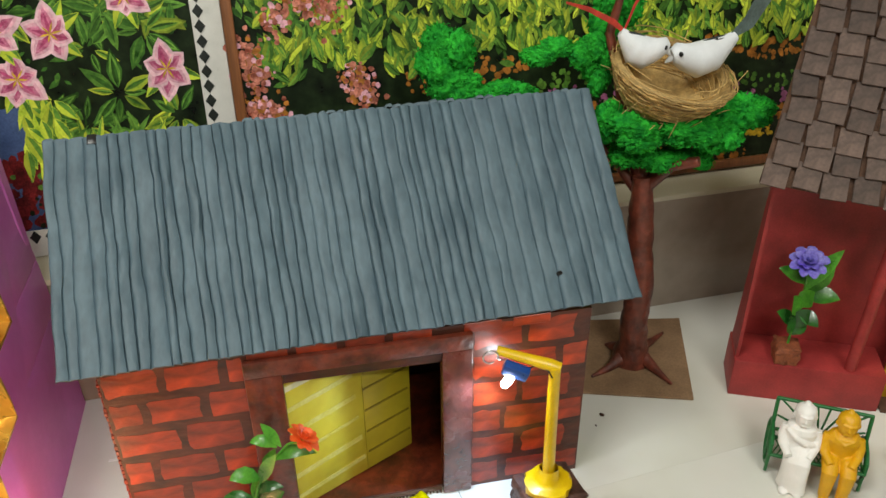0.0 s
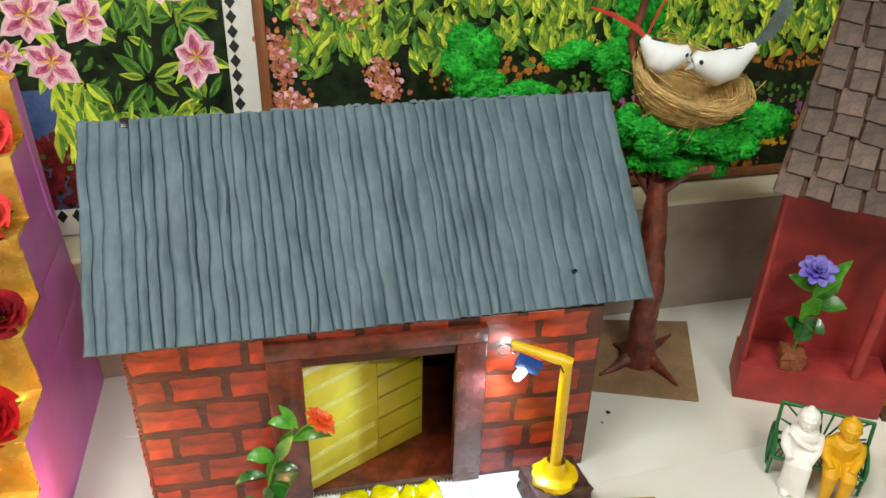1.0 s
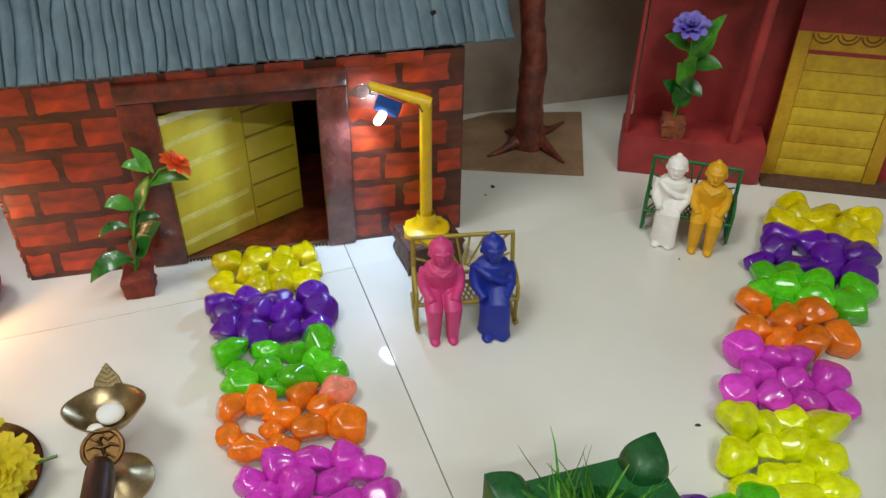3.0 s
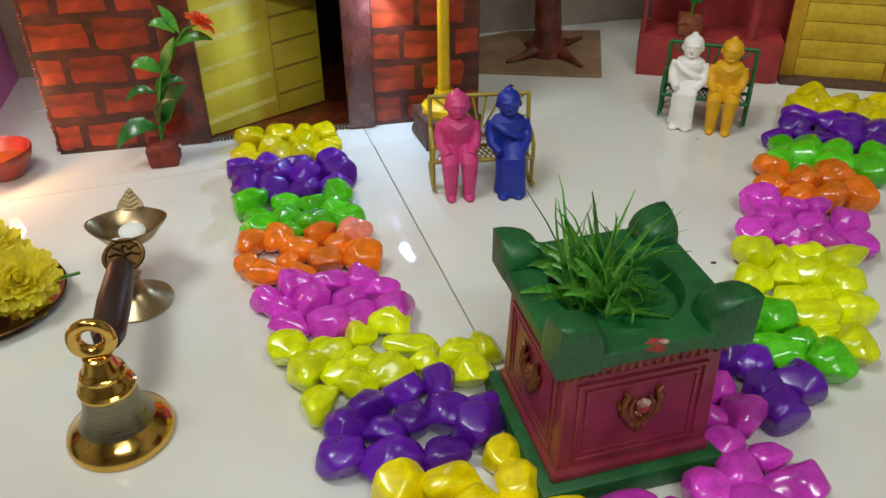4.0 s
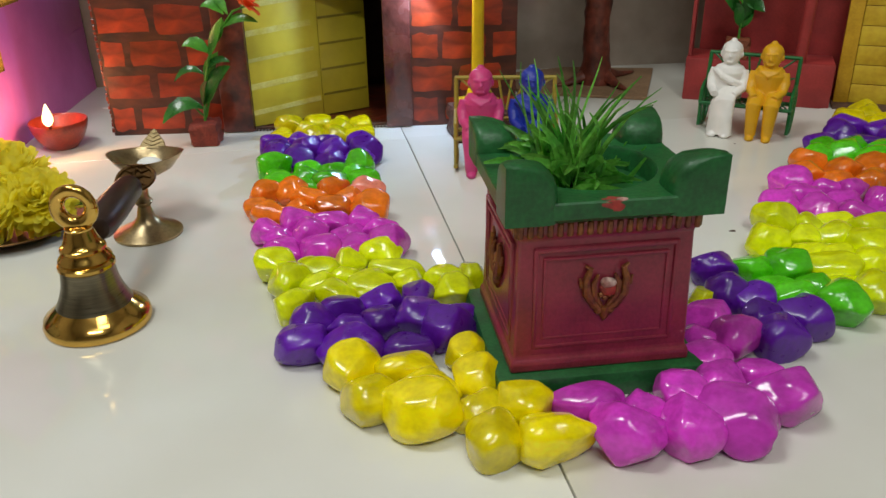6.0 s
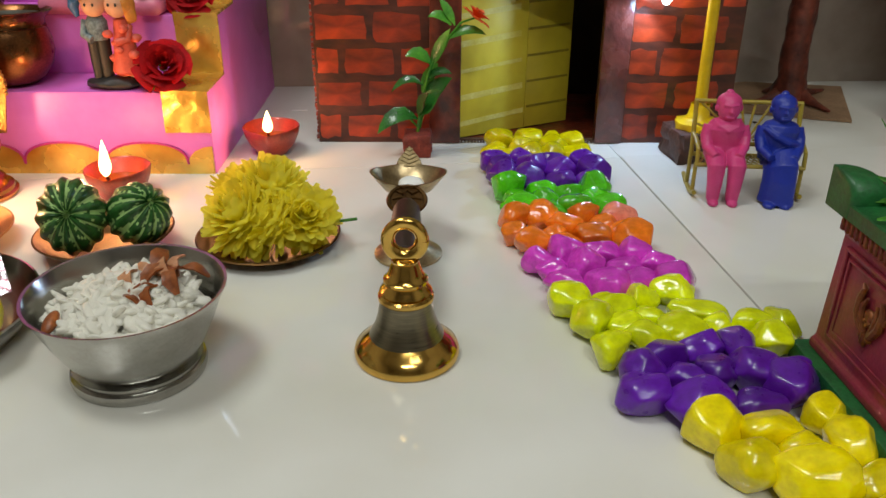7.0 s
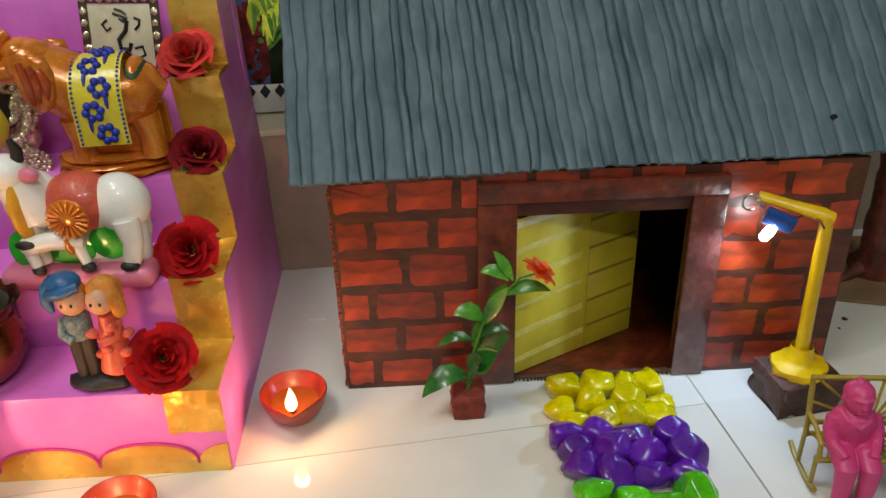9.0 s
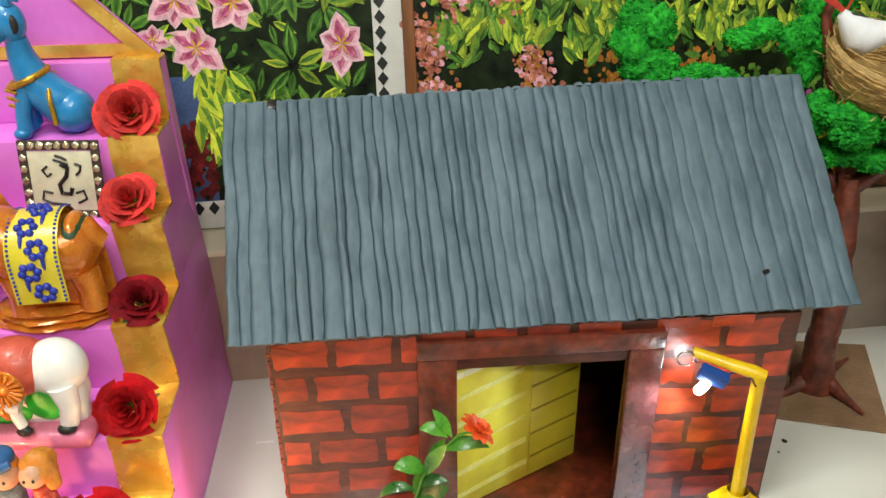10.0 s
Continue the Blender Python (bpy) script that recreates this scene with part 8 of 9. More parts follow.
solo("ornamental_mask", bm, [PAINTYEL, BLACKPL, DULLGOLD, PAINTWHITE, PAINTRED], "yellow-faced ornamental mask with silver-gold filigree crown", "mask", pose(-0.311, 0.080, 0.2085) @ Matrix.Diagonal((1.22, 1.22, 1.12, 1)), G_ST, smooth=60)

# small framed plaque with cut-out scrolls
t = thing("metal_plaque", "small square pale gold metal plaque with black scroll relief", "plaque", pose(-0.195, 0.136, 0.284, -9, 2, 0))
bm = B()
box(bm, (0.058, 0.003, 0.058), (0, 0, 0.035), 0.0006)
part("plate", bm, shader("pale_gold_metal", rgb("ded8bc"), 0.4, metal=0.1, var=0.08), t)
for x, z, w, h in ((-0.0325, 0.035, 0.008, 0.076), (0.0325, 0.035, 0.008, 0.076), (0, 0.0685, 0.057, 0.009), (0, 0.0015, 0.057, 0.009)):
    bm = B()
    box(bm, (w, 0.0036, h), (x, -0.0006, z + 0.001), 0.0008)
    fr = part("frame_bar", bm, shader("dark_plaque_rim", rgb("4a3d33"), 0.5, metal=0.3), t)
    n = 7
    for i in range(n):
        k = (i + 0.5) / n - 0.5
        bm = B()
        ball(bm, (x + (k * w if w > h else 0), -0.0026, z + 0.001 + (k * h if h > w else 0)), (0.0040, 0.0016, 0.0040), 1, rough=0.4, freq=120, seed=i)
        part("rosette", bm, DULLGOLD, fr, smooth=60)
for pts, r in ((((0.000, 0.052), (0.006, 0.048), (0.004, 0.040), (-0.003, 0.032), (-0.002, 0.024), (0.006, 0.023), (0.008, 0.029)), 0.0021), (((-0.004, 0.060), (0.002, 0.058), (0.006, 0.055)), 0.0012), (((-0.006, 0.056), (0.001, 0.0535), (0.007, 0.051)), 0.0012), (((0.013, 0.052), (0.018, 0.050), (0.017, 0.045), (0.013, 0.041)), 0.0013), (((-0.012, 0.050), (-0.017, 0.046), (-0.013, 0.040), (-0.009, 0.043)), 0.0012), (((0.011, 0.024), (0.018, 0.026), (0.020, 0.018), (0.012, 0.014)), 0.0013), (((-0.010, 0.024), (-0.018, 0.026), (-0.020, 0.018), (-0.012, 0.014), (0.004, 0.012)), 0.0013)):
    bm = B()
    tube(bm, [(x, -0.0018, z) for x, z in pts], r, 8)
    part("scroll", bm, BLACKPL, t)

# blue seated animal figure
bm = B()
tube(bm, [(0.030, 0, 0.020), (0.010, -0.001, 0.026), (-0.008, -0.001, 0.042), (-0.014, -0.001, 0.064), (-0.014, -0.002, 0.078)], [0.014, 0.019, 0.018, 0.0125, 0.010], 22)
ball(bm, (0.022, 0, 0.018), (0.022, 0.021, 0.019), 3)
ball(bm, (-0.016, -0.004, 0.090), (0.0155, 0.014, 0.0165), 3)
tube(bm, [(-0.020, -0.010, 0.088), (-0.028, -0.018, 0.082)], [0.009, 0.0075], 14)
for y in (-0.011, 0.010):
    tube(bm, [(-0.014, y, 0.042), (-0.020, y - 0.003, 0.020), (-0.021, y - 0.004, 0.006)], [0.0085, 0.0072, 0.008], 14)
    ball(bm, (-0.023, y - 0.007, 0.005), (0.009, 0.008, 0.005), 2)
    tube(bm, [(-0.012, y * 0.7, 0.104), (-0.009, y * 0.8, 0.116)], [0.005, 0.003], 10)
tube(bm, [(-0.012 + 0.019 * math.cos(radians(a)), -0.001 + 0.019 * math.sin(radians(a)), 0.046 + 0.006 * math.cos(radians(a))) for a in range(0, 361, 20)], 0.0028, 8, idx=1)
tube(bm, [(0.012, -0.021, 0.012), (0.011, -0.020, 0.034), (0.009, -0.006, 0.046), (0.008, 0.010, 0.046)], 0.0024, 8, idx=1)
ball(bm, (-0.009, -0.0135, 0.090), (0.006, 0.003, 0.008), 2, idx=2)
for k in range(3):
    tube(bm, [(-0.030, -0.015, 0.040 - k * 0.006), (-0.018, -0.019, 0.038 - k * 0.006)], 0.0016, 8, idx=1)
solo("blue_animal_figure", bm, [PAINTBLUE, PAINTGOLD, PAINTDARK], "bright blue glazed seated animal figure with gold straps", "figurine", pose(-0.207, 0.184, 0.3525, 0, 0, 0) @ Matrix.Diagonal((0.95, 1.05, 1.17, 1)), G_ST, smooth=60)


# ---------- roses on the gold bands ----------
def rose(m, r, mat, label, seed):
    """Spiral petals round a tight heart, facing local -y and up."""
    rnd = random.Random(seed)
    t = thing("rose", label, "rose", m, "roses on the stand")
    bm = B()
    n = 26
    for i in range(n):
        k = i / (n - 1)
        a = i * 2.4 + rnd.uniform(-0.15, 0.15)
        rad = r * (0.06 + 0.62 * k)
        lean = radians(4 + 62 * k ** 1.3)
        ht = r * (0.72 - 0.18 * k) * rnd.uniform(0.92, 1.08)
        span = 1.5 - 0.35 * k
        rows = []
        for v in range(6):
            f = v / 5
            row = []
            for u in range(7):
                g = u / 6 - 0.5
                ang = a + g * span * (1 if k > 0.15 else 1.6)
                rr = rad * (0.55 + 0.45 * f) + ht * f * math.sin(lean) * 0.62 + 0.10 * r * k * max(0, f - 0.7) / 0.3
                zz = -0.30 * r + ht * f * (math.cos(lean) * 0.95 + 0.12) - 0.14 * r * (2 * g) ** 2 * f - 0.12 * r * k * max(0, f - 0.75) / 0.25
                wob = 0.03 * r * noise.noise(Vector((g * 4 + i, f * 3, seed)))
                row.append(bm.verts.new(((rr + wob) * math.cos(ang), (rr + wob) * math.sin(ang), zz + 0.24 * r + wob)))
            rows.append(row)
        for p, q in zip(rows, rows[1:]):
            for u in range(6):
                bm.faces.new((p[u], p[u + 1], q[u + 1], q[u]))
    part("petals", bm, mat, t, smooth=180)
    bm = B()
    tube(bm, [(0, 0, -0.06 * r), (0.1 * r, 0.2 * r, -0.35 * r), (0.3 * r, 0.75 * r, -0.45 * r)], [0.16 * r, 0.06 * r, 0.05 * r], 10)
    for a in (0.4, 2.2, 4.1, 5.4):
        plant_leaf(bm, (0.25 * r * math.cos(a), 0.25 * r * math.sin(a), -0.05 * r), (0.95 * r * math.cos(a), 0.95 * r * math.sin(a), -0.22 * r), 0.28 * r, 0.2)
    part("calyx", bm, DARKLEAF, t, "dark green calyx and stalk", smooth=60)
    return t


for x, y, z, r, mat, lab, tl in ((-0.140, -0.084, 0.1085, 0.029, ROSE, "bright red rose resting on a gold band", (52, 0, 25)), (-0.123, -0.012, 0.1690, 0.029, ROSE, "deep red rose resting on a gold band", (58, 0, 0)),
                                 (-0.121, 0.064, 0.2300, 0.026, DARKROSE, "dark red rose resting on a gold band", (35, 10, 10)), (-0.133, 0.130, 0.301, 0.0275, CORALROSE, "coral red rose resting on a gold band", (40, 0, -5)),
                                 (-0.132, 0.178, 0.3705, 0.031, CORALROSE, "coral red rose resting on the top step", (58, 0, 5)), (-0.503, -0.070, 0.1095, 0.029, ROSE, "bright red rose resting on a gold band", (50, 0, -20)), (-0.503, -0.005, 0.1745, 0.031, ROSE, "deep red rose resting on a gold band", (55, 0, 0)),
                                 (-0.523, 0.066, 0.2365, 0.027, DARKROSE, "dark red rose resting on a gold band", (50, 0, -10))):
    rose(pose(x, y, z, *tl), r, mat, lab, int(abs(x * 1000) + z * 1000))

# bright white streak on the floor beside the house, modelled as a thin strip
bm = B()
slab(bm, [(-0.010, -0.0016), (0.010, -0.0022), (0.0104, 0.0014), (-0.0096, 0.0020)], 0.0003, 0.0008)
solo("tape_scrap", bm, shader("shiny_white_streak", rgb("f4f4f2"), 0.15, var=0.03), "thin shiny white strip lying on the marble floor", "tape", pose(-0.042, 0.125, 0, 0, 0, 3), smooth=0)

# ---------- printed pictures on the upper wall ----------
PDARK = shader("dark_foliage_print", rgb("22311a"), 0.3, var=0.35, scale=40, fine=120, bump=0, spec=0.22, other=rgb("0a1008"))
PDEEP = shader("deep_green_foliage_print", rgb("3f6a28"), 0.3, var=0.3, scale=60, fine=160, bump=0, spec=0.22, island=0.45, other=rgb("24451a"))
PGREEN = shader("green_leaf_print", rgb("6c9a3c"), 0.35, var=0.25, scale=80, bump=0, spec=0.22, island=0.35, other=rgb("3d6a28"))
PLIME = shader("yellow_green_leaf_print", rgb("ccd548"), 0.3, var=0.2, scale=80, bump=0, spec=0.22, island=0.3, other=rgb("9fb838"))
PPINK = shader("pink_petal_print", rgb("d2849c"), 0.35, var=0.3, scale=130, bump=0, spec=0.22, island=0.15, other=rgb("a03a62"))
PMID = shader("soft_pink_petal_print", rgb("dfa6b4"), 0.3, var=0.2, scale=130, bump=0, spec=0.22, island=0.12)
POLIVE = shader("olive_leaf_print", rgb("93a438"), 0.3, var=0.25, scale=80, bump=0, spec=0.22, island=0.35, other=rgb("68862c"))
PROSE = shader("deep_rose_petal_print", rgb("b04a70"), 0.3, var=0.25, scale=130, bump=0, spec=0.22, island=0.15)
PPALE = shader("pale_pink_petal_print", rgb("e6bcc4"), 0.35, var=0.15, scale=130, bump=0, spec=0.22, island=0.15)
PCORAL = shader("salmon_blossom_print", rgb("cf8672"), 0.35, var=0.3, scale=130, bump=0, spec=0.22, island=0.3, other=rgb("86402f"))
PBLUE = shader("grey_blue_vase_print", rgb("4a5f86"), 0.35, var=0.2, scale=30, bump=0, spec=0.22, other=rgb("35486c"))
PRED = shader("dark_red_flower_print", rgb("7a2424"), 0.35, var=0.4, scale=50, bump=0, spec=0.22, island=0.3, other=rgb("3f1414"))
PYEL = shader("yellow_flower_print", rgb("c9a52a"), 0.35, var=0.25, scale=120, bump=0, spec=0.22, island=0.25)
PORANGE = shader("orange_earth_print", rgb("a3682a"), 0.35, var=0.3, scale=60, bump=0, spec=0.22, island=0.25)
PVIOLET = shader("mauve_flower_print", rgb("94577c"), 0.35, var=0.3, scale=120, bump=0, spec=0.22, island=0.25)
BORDERW = shader("white_border_tile", rgb("d8d6cf"), 0.3, var=0.04)
BORDERK = shader("black_diamond_tile", rgb("1d221e"), 0.3, var=0.1)
BROWNFR = shader("brown_wood_frame", rgb("8a5530"), 0.45, var=0.25, scale=40, stretch=(1, 1, 0.1))
PM = [PDARK, PGREEN, PLIME, PPINK, PPALE, PCORAL, PBLUE, PRED, PYEL, PORANGE, PVIOLET, PDEEP, PROSE, PMID, POLIVE]


class Print:
    """A flat printed sheet: shapes in layers a fraction of a millimetre apart, in x and z."""

    def __init__(self):
        self.bm, self.level = B(), 0

    def shape(self, pts, idx):
        self.level += 1
        y = -0.0006 - 0.00000025 * self.level
        vs = [self.bm.verts.new((x, y, z)) for x, z in pts]
        f = self.bm.faces.new(vs)
        f.normal_update()
        if f.normal.y > 0:
            f.normal_flip()
        f.material_index = idx

    def leaf(self, x, z, a, ln, w, idx, idx2=None):
        c, s = math.cos(a), math.sin(a)
        prof = ((0, 0), (0.2, 0.36), (0.45, 0.5), (0.75, 0.3), (1, 0))
        up = [(t * ln, k * w) for t, k in prof]
        lo = [(t * ln, -k * w) for t, k in prof[-2:0:-1]]
        T = lambda p: (x + p[0] * c - p[1] * s, z + p[0] * s + p[1] * c)
        self.shape([T(p) for p in up + lo], idx)
        if idx2 is not None:
            self.shape([T(p) for p in [(0.05 * ln, 0)] + [(t * ln, k * w * 0.92) for t, k in prof[1:-1]] + [(0.95 * ln, 0)]], idx2)

    def lily(self, x, z, r, rnd):
        a0 = rnd.uniform(-0.25, 0.25) + math.pi / 2
        rnd.random()
        for k in (3, 2, 4, 1, 5, 0):
            a = a0 + k * math.pi / 3 + rnd.uniform(-0.18, 0.18)
            ln = r * rnd.uniform(0.72, 1.18)
            bend = rnd.uniform(-0.12, 0.12)
            self.leaf(x, z, a, ln, r * rnd.uniform(0.66, 0.84), 4)
            self.leaf(x, z, a + bend * 0.5, ln * 0.88, r * 0.56, 13)
            self.leaf(x, z, a + bend, ln * 0.78, r * 0.36, 3)
            self.leaf(x, z, a + bend * 1.3, ln * 0.62, r * 0.13, 12)
        for k in range(6):
            a = a0 + k * math.pi / 3 + 0.5
            self.leaf(x, z, a, r * rnd.uniform(0.3, 0.45), r * 0.07, 8)

    def blob(self, x, z, r, idx, rnd):
        n = 7
        self.shape([(x + r * rnd.uniform(0.7, 1.15) * math.cos(6.283 * i / n), z + r * rnd.uniform(0.7, 1.15) * math.sin(6.283 * i / n)) for i in range(n)], idx)


PIC = WALL @ pose(0, 0.055, 0.186, -15, 0, 0)  # the pictures stand on the ledge and lean back
rnd = random.Random(77)
R = rnd.uniform
# picture with lilies
x0, x1, z1 = -0.62, 0.105, 0.62
t1 = thing("lily_picture", "glossy print of pink lilies with a black diamond border", "picture", PIC)
pr = Print()
pr.shape([(x0, 0.03), (x1, 0.03), (x1, z1), (x0, z1)], 0)
for i in range(2600):  # soft deep-green foliage behind, thinner low down
    x, z = R(x0 + 0.01, x1 - 0.01), R(0.10, z1 - 0.01)
    if rnd.random() < 0.75 - 2.0 * (z - 0.1) and x > -0.16:
        continue
    pr.leaf(x, z, R(0, 6.28), R(0.006, 0.018), R(0.003, 0.007), rnd.choice((11, 11, 11, 0, 1)) if x < -0.03 else rnd.choice((11, 0, 0)))
whorls = [(-0.012, 0.235), (0.012, 0.182), (-0.030, 0.150), (0.030, 0.130), (-0.075, 0.160), (0.075, 0.150), (0.050, 0.250), (0.010, 0.275), (-0.062, 0.105), (0.085, 0.285), (-0.03, 0.30), (0.06, 0.33), (0.0, 0.105)]
whorls += [(R(x0 + 0.03, x1 - 0.03), R(0.31, z1 - 0.03)) for i in range(60)] + [(R(x0 + 0.03, -0.16), R(0.2, 0.32)) for i in range(22)] + [(R(-0.10, x1 - 0.03), R(0.09, 0.31)) for i in range(9)]
rnd.shuffle(whorls)
for cx, cz in whorls:  # whorls of long pointed leaves, some edged in lime
    a0, n = R(0, 6.28), rnd.choice((6, 7, 8))
    for k in range(n):
        ln = R(0.026, 0.046)
        a = a0 + 6.28 * k / n + R(-0.3, 0.3)
        if cx + ln * math.cos(a) > x1 - 0.004:
            continue
        lime = rnd.random() < 0.27
        bx, bz = cx + 0.006 * math.cos(a), cz + 0.006 * math.sin(a)
        wd = ln * R(0.30, 0.42)
        pr.leaf(bx, bz, a, ln, wd, rnd.choice((2, 14)) if lime else rnd.choice((1, 11)))
        pr.leaf(bx, bz, a, ln * 0.9, wd * 0.7, 14 if lime else 1)
        pr.leaf(bx, bz, a, ln * 0.8, wd * 0.38, 1 if lime else 11, 11)
for i in range(46):
    pr.leaf(R(-0.10, x1 - 0.035), R(0.085, 0.12), R(0.7, 2.4), R(0.03, 0.055), 0.008, rnd.choice((2, 1)), 1)
# vase and dark red flowers low on the sheet
pr.shape([(-0.44, 0.03), (-0.086, 0.03), (-0.090, 0.176), (-0.44, 0.176)], 6)
for i in range(420):
    pr.blob(R(-0.44, -0.088), 0.035 + 0.10 * R(0, 1) * R(0.6, 1), R(0.004, 0.010), 7, rnd)
for i in range(90):
    pr.blob(R(-0.44, -0.088), R(0.035, 0.10), R(0.002, 0.005), rnd.choice((1, 0, 0)), rnd)
for i in range(30):
    pr.leaf(R(-0.10, -0.06), R(0.11, 0.19), R(-2.2, -0.8), R(0.03, 0.045), 0.013, 2, 1)
for x, z, r in ((0.069, 0.205, 0.034), (-0.094, 0.207, 0.033), (-0.112, 0.260, 0.034), (-0.050, 0.254, 0.033), (-0.140, 0.218, 0.020), (0.035, 0.29, 0.032), (-0.01, 0.36, 0.034), (0.07, 0.40, 0.034), (-0.19, 0.33, 0.034), (-0.26, 0.24, 0.034), (-0.38, 0.36, 0.034), (-0.5, 0.26, 0.034), (-0.1, 0.42, 0.034)):
    for k in range(3):
        pr.leaf(x, z, R(0, 6.28), r * 1.25, r * 0.45, 2, 1)
    pr.lily(x, z, r, rnd)
part("print", pr.bm, PM, t1, "glossy printed sheet of lilies", 0)
for nm, sx, sz, cx, cz in (("border_strip", 0.034, z1, x1 + 0.017, z1 / 2), ("border_strip", x1 - x0, 0.032, (x0 + x1) / 2, 0.016)):
    bm = B()
    box(bm, (sx, 0.004, sz), (cx, -0.002, cz), 0.0005)
    st = part(nm, bm, BORDERW, t1, "white border with black diamonds")
    n = int(max(sx, sz) / 0.0172)
    for i in range(n):
        k = (i + 0.5) / n - 0.5
        if cx + (k * sx if sx > sz else 0) < -0.3 or cz + (k * sz if sz > sx else 0) > 0.36:
            continue
        bm = B()
        slab(bm, [(-0.0064, 0), (0, -0.0082), (0.0064, 0), (0, 0.0082)], 0.0, 0.0006, m=pose(cx + (k * sx if sx > sz else -0.0085), -0.0042, cz + (k * sz if sz > sx else 0.008)) @ UPRIGHT)
        part("diamond", bm, BORDERK, st, smooth=0)

# garden picture in a brown frame, beside it
x2 = 0.1395
t2 = thing("garden_picture", "large glossy garden print in a brown wooden frame", "picture", PIC)
bm = B()
box(bm, (0.013, 0.010, 0.64), (x2 + 0.0065, -0.005, 0.32), 0.002)
part("frame_bar", bm, BROWNFR, t2, "brown wooden frame")
bm = B()
box(bm, (0.90, 0.010, 0.012), (x2 + 0.464, -0.005, 0.006), 0.002)
part("frame_bar", bm, BROWNFR, t2, "brown wooden frame")
pr = Print()
xa, xb = x2 + 0.013, x2 + 0.91
pr.shape([(xa, 0.012), (xb, 0.012), (xb, 0.62), (xa, 0.62)], 0)
for i in range(3600):  # flower beds in low bands
    x = R(xa + 0.20, xb - 0.005)
    z = R(0.013, 0.185)
    u = z * 46 + 1.2 * math.sin(x * 7) + 0.5 * math.sin(x * 31)
    band = (9, 0, 8, 9, 10, 1, 0, 9)[int(u % 8)]
    if rnd.random() < 0.6 + 0.4 * math.sin(u * 6.28):
        pr.blob(x, z, R(0.0022, 0.0058), band if rnd.random() < 0.85 else 0, rnd)
for i in range(420):
    pr.blob(R(xa, xa + 0.22), R(0.02, 0.12), R(0.002, 0.006), rnd.choice((0, 0, 0, 11, 11, 5, 8)), rnd)
for i in range(1500):  # dim leaves behind the shrubs
    x, z = R(xa + 0.005, xb - 0.01), R(0.17, 0.61)
    pr.leaf(x, z, R(0.2, 2.9), R(0.012, 0.028), R(0.006, 0.011), rnd.choice((11, 11, 0, 1)))
shrubs = [(R(xa + 0.02, xb - 0.03), R(0.17, 0.30)) for i in range(260)] + [(R(xa + 0.02, xb - 0.03), R(0.30, 0.58)) for i in range(330)]
for sx, sz in sorted(shrubs, key=lambda q: -q[1]):  # bright upright shrubs, each a spray of leaves
    if sx < xa + 0.24 and sz < 0.2 and rnd.random() < 0.3:
        continue
    if xa + 0.09 < sx < xa + 0.19 and sz < 0.185:
        continue
    for k in range(rnd.choice((5, 6, 7, 8))):
        ln = R(0.018, 0.036)
        a = R(0.6, 2.55)
        c = rnd.choice((2, 2, 14, 1))
        x, z = sx + R(-0.012, 0.012), sz + R(-0.008, 0.010)
        wd = ln * R(0.36, 0.5)
        pr.leaf(x, z, a, ln, wd, {2: 14, 14: 1, 1: 11}[c])
        pr.leaf(x, z, a + 0.08, ln * 0.9, wd * 0.62, c)
        pr.leaf(x, z, a - 0.05, ln * 0.85, wd * 0.2, {2: 14, 14: 1, 1: 11}[c])
spots = [(0.285, 0.175), (0.30, 0.155), (0.165, 0.15), (0.172, 0.185), (0.178, 0.12), (0.19, 0.135), (0.162, 0.215), (0.235, 0.27), (0.22, 0.295), (0.26, 0.26), (0.28, 0.285), (0.20, 0.25), (0.30, 0.31), (0.24, 0.325)]
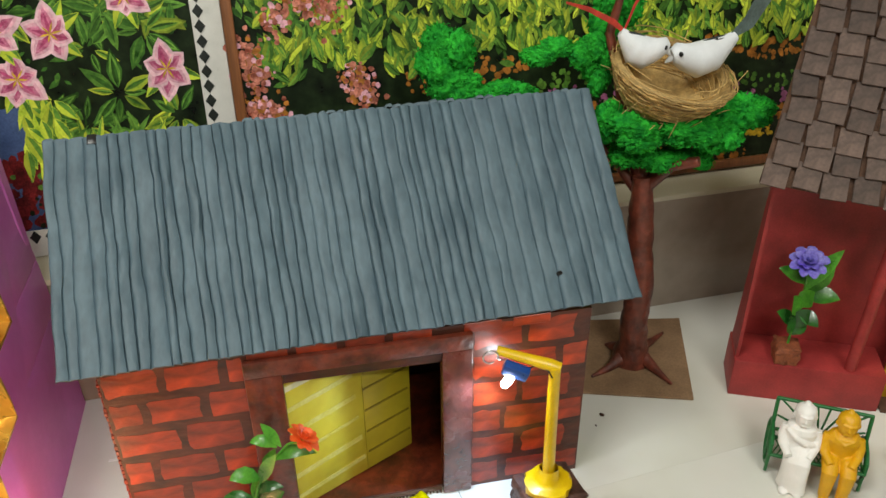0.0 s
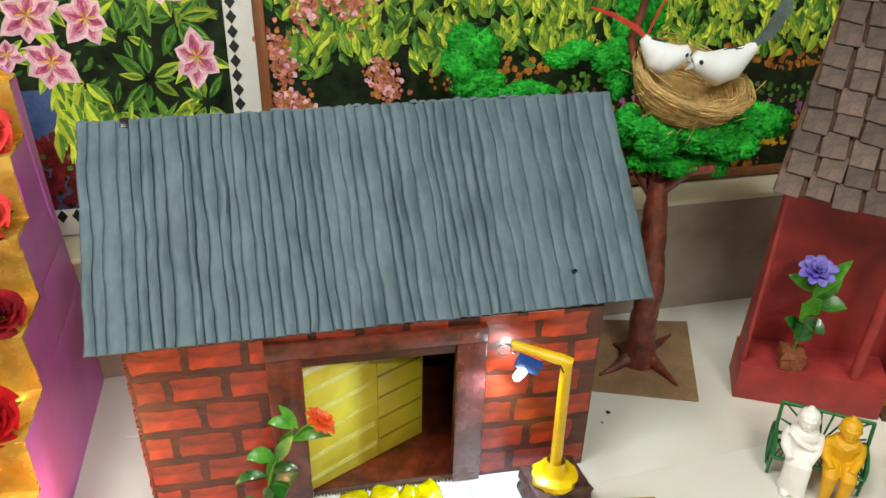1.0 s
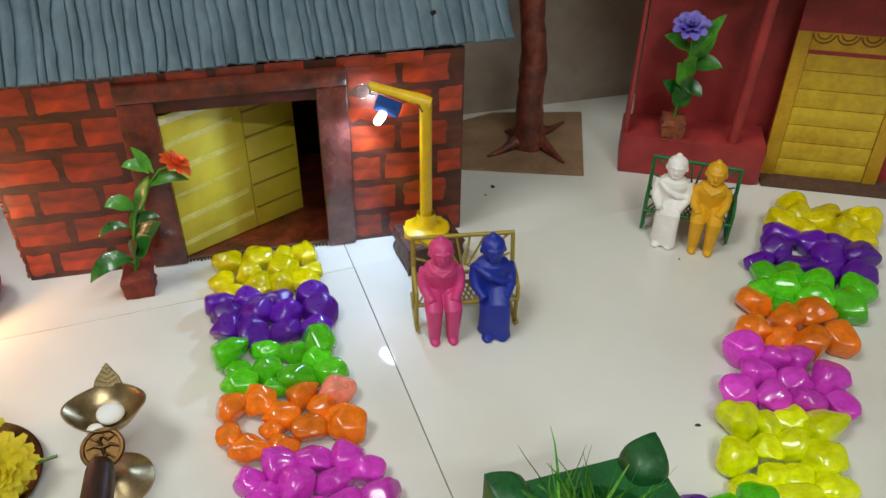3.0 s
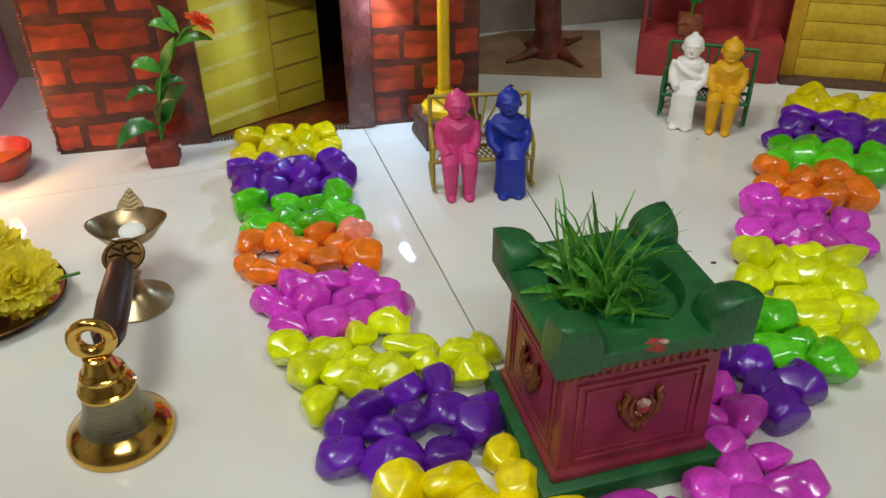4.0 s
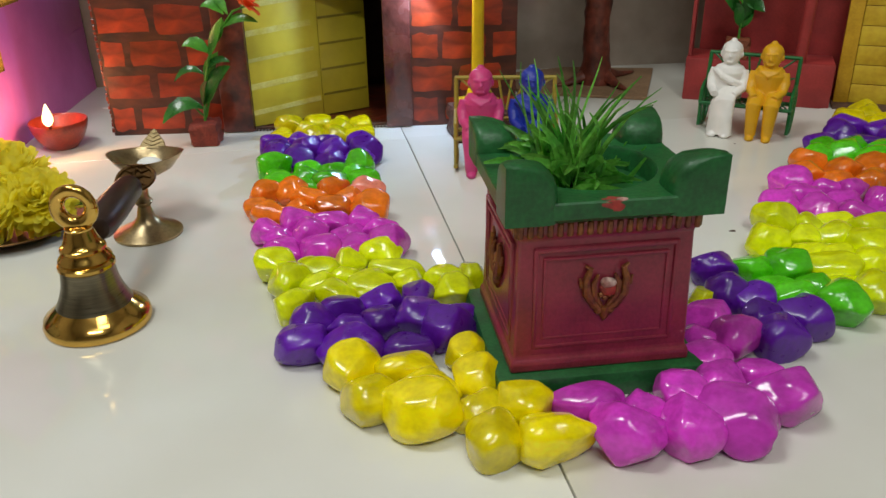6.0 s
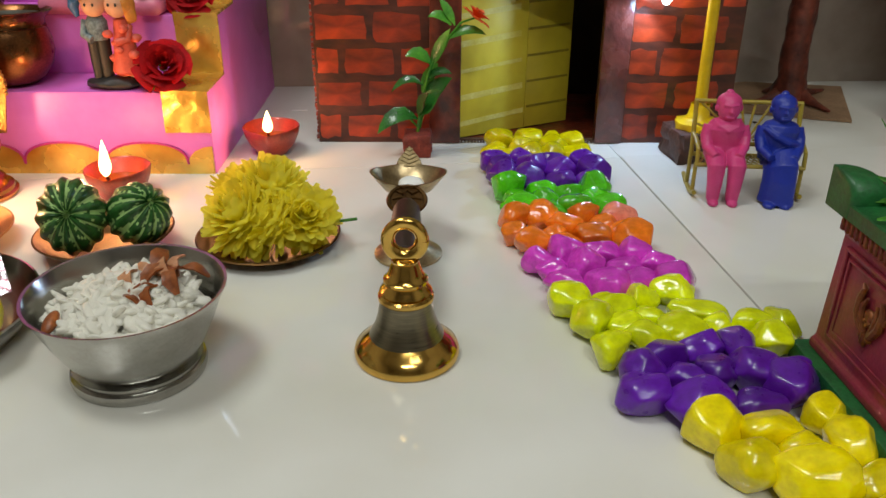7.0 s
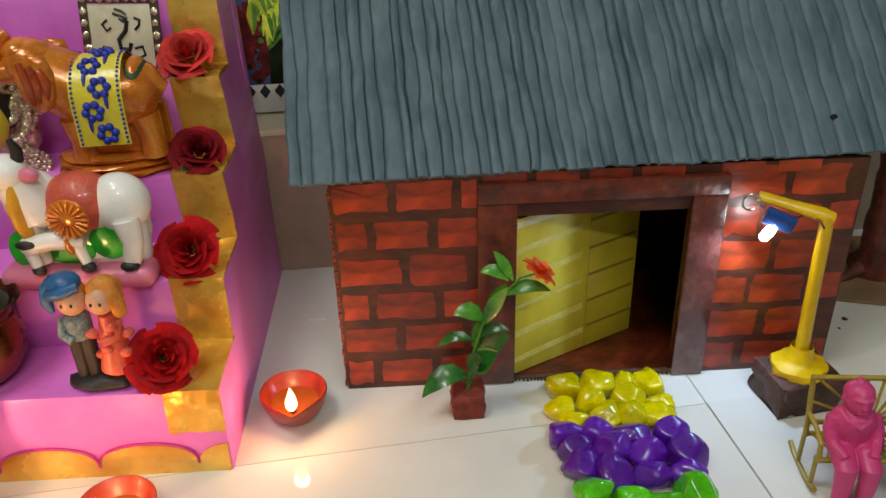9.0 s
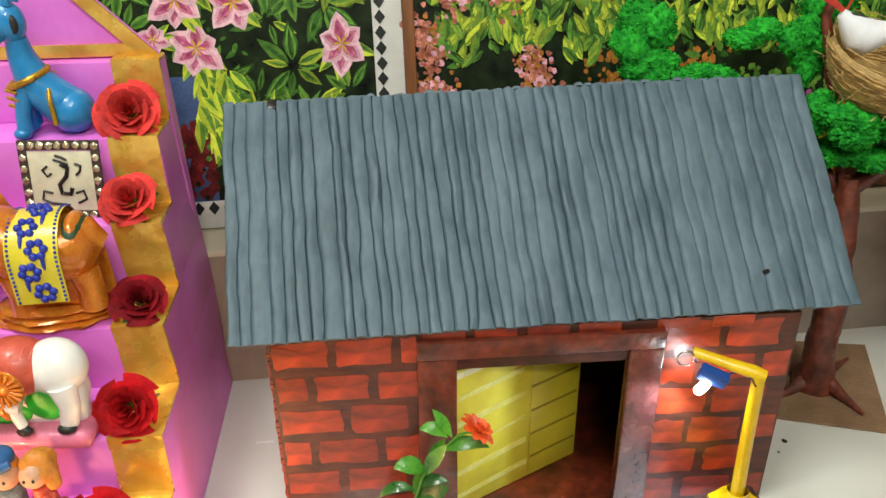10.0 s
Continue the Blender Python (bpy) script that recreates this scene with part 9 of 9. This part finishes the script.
spots += [(R(xa + 0.02, xa + 0.22), R(0.3, 0.58)) for i in range(16)] + [(R(xa + 0.25, xb - 0.03), R(0.26, 0.58)) for i in range(10)]
for x, z in spots:  # clusters of pink blossom
    for k in range(70):
        pr.blob(x + rnd.gauss(0, 0.0085), z + rnd.gauss(0, 0.0105), R(0.0016, 0.0046), rnd.choice((5, 5, 5, 5, 9, 13)), rnd)
for i in range(240):
    pr.blob(R(xa + 0.14, xa + 0.30), R(0.110, 0.132), R(0.002, 0.0045), 8, rnd)
part("print", pr.bm, PM, t2, "glossy printed sheet of a flower garden", 0)

# ---------- painted bricks on the house front ----------
rnd = random.Random(31)
for row in range(6):
    z0 = 0.006 + row * 0.0372
    for a, b in ((0.002, 0.128), (0.350, 0.470)):
        x = a + (0.0 if row % 2 else -0.022)
        while x < b - 0.006:
            w = rnd.uniform(0.046, 0.056)
            l, r = max(x, a + 0.001), min(x + w, b)
            if r - l > 0.009:
                h = rnd.uniform(0.0255, 0.0295)
                bm = B()
                hw, hh, sd = (r - l) / 2, h / 2, rnd.uniform(0, 99)
                rim = [(hw * c, hh * d) for c, d in ((-1, -0.9), (-0.94, -1), (-0.4, -1), (0.3, -1), (0.95, -1), (1, -0.88), (1, -0.3), (1, 0.4), (1, 0.9), (0.95, 1), (0.3, 1), (-0.3, 1), (-0.95, 1), (-1, 0.88), (-1, 0.3), (-1, -0.3))]
                pts = [(x0 * (1 + 0.16 * noise.noise(Vector((i * 1.7, sd, 0)))), z1 * (1 + 0.30 * noise.noise(Vector((i * 1.7, sd, 5))))) for i, (x0, z1) in enumerate(rim)]
                slab(bm, pts, 0.0, 0.0004, m=UPRIGHT)
                bk = part("brick", bm, BRICK, front, smooth=0)
                bk.matrix_basis = pose((l + r) / 2, 0.0002, z0 + 0.0135)
            x += w + rnd.uniform(0.007, 0.010)
for x in range(6):
    bm = B()
    box(bm, (0.038, 0.0013, 0.011), (0.152 + x * 0.046 if x < 4 else 0.36 + (x - 4) * 0.05, -0.0004, 0.2195), 0.0005, seg=1)
    part("brick", bm, BRICK, front, smooth=0)
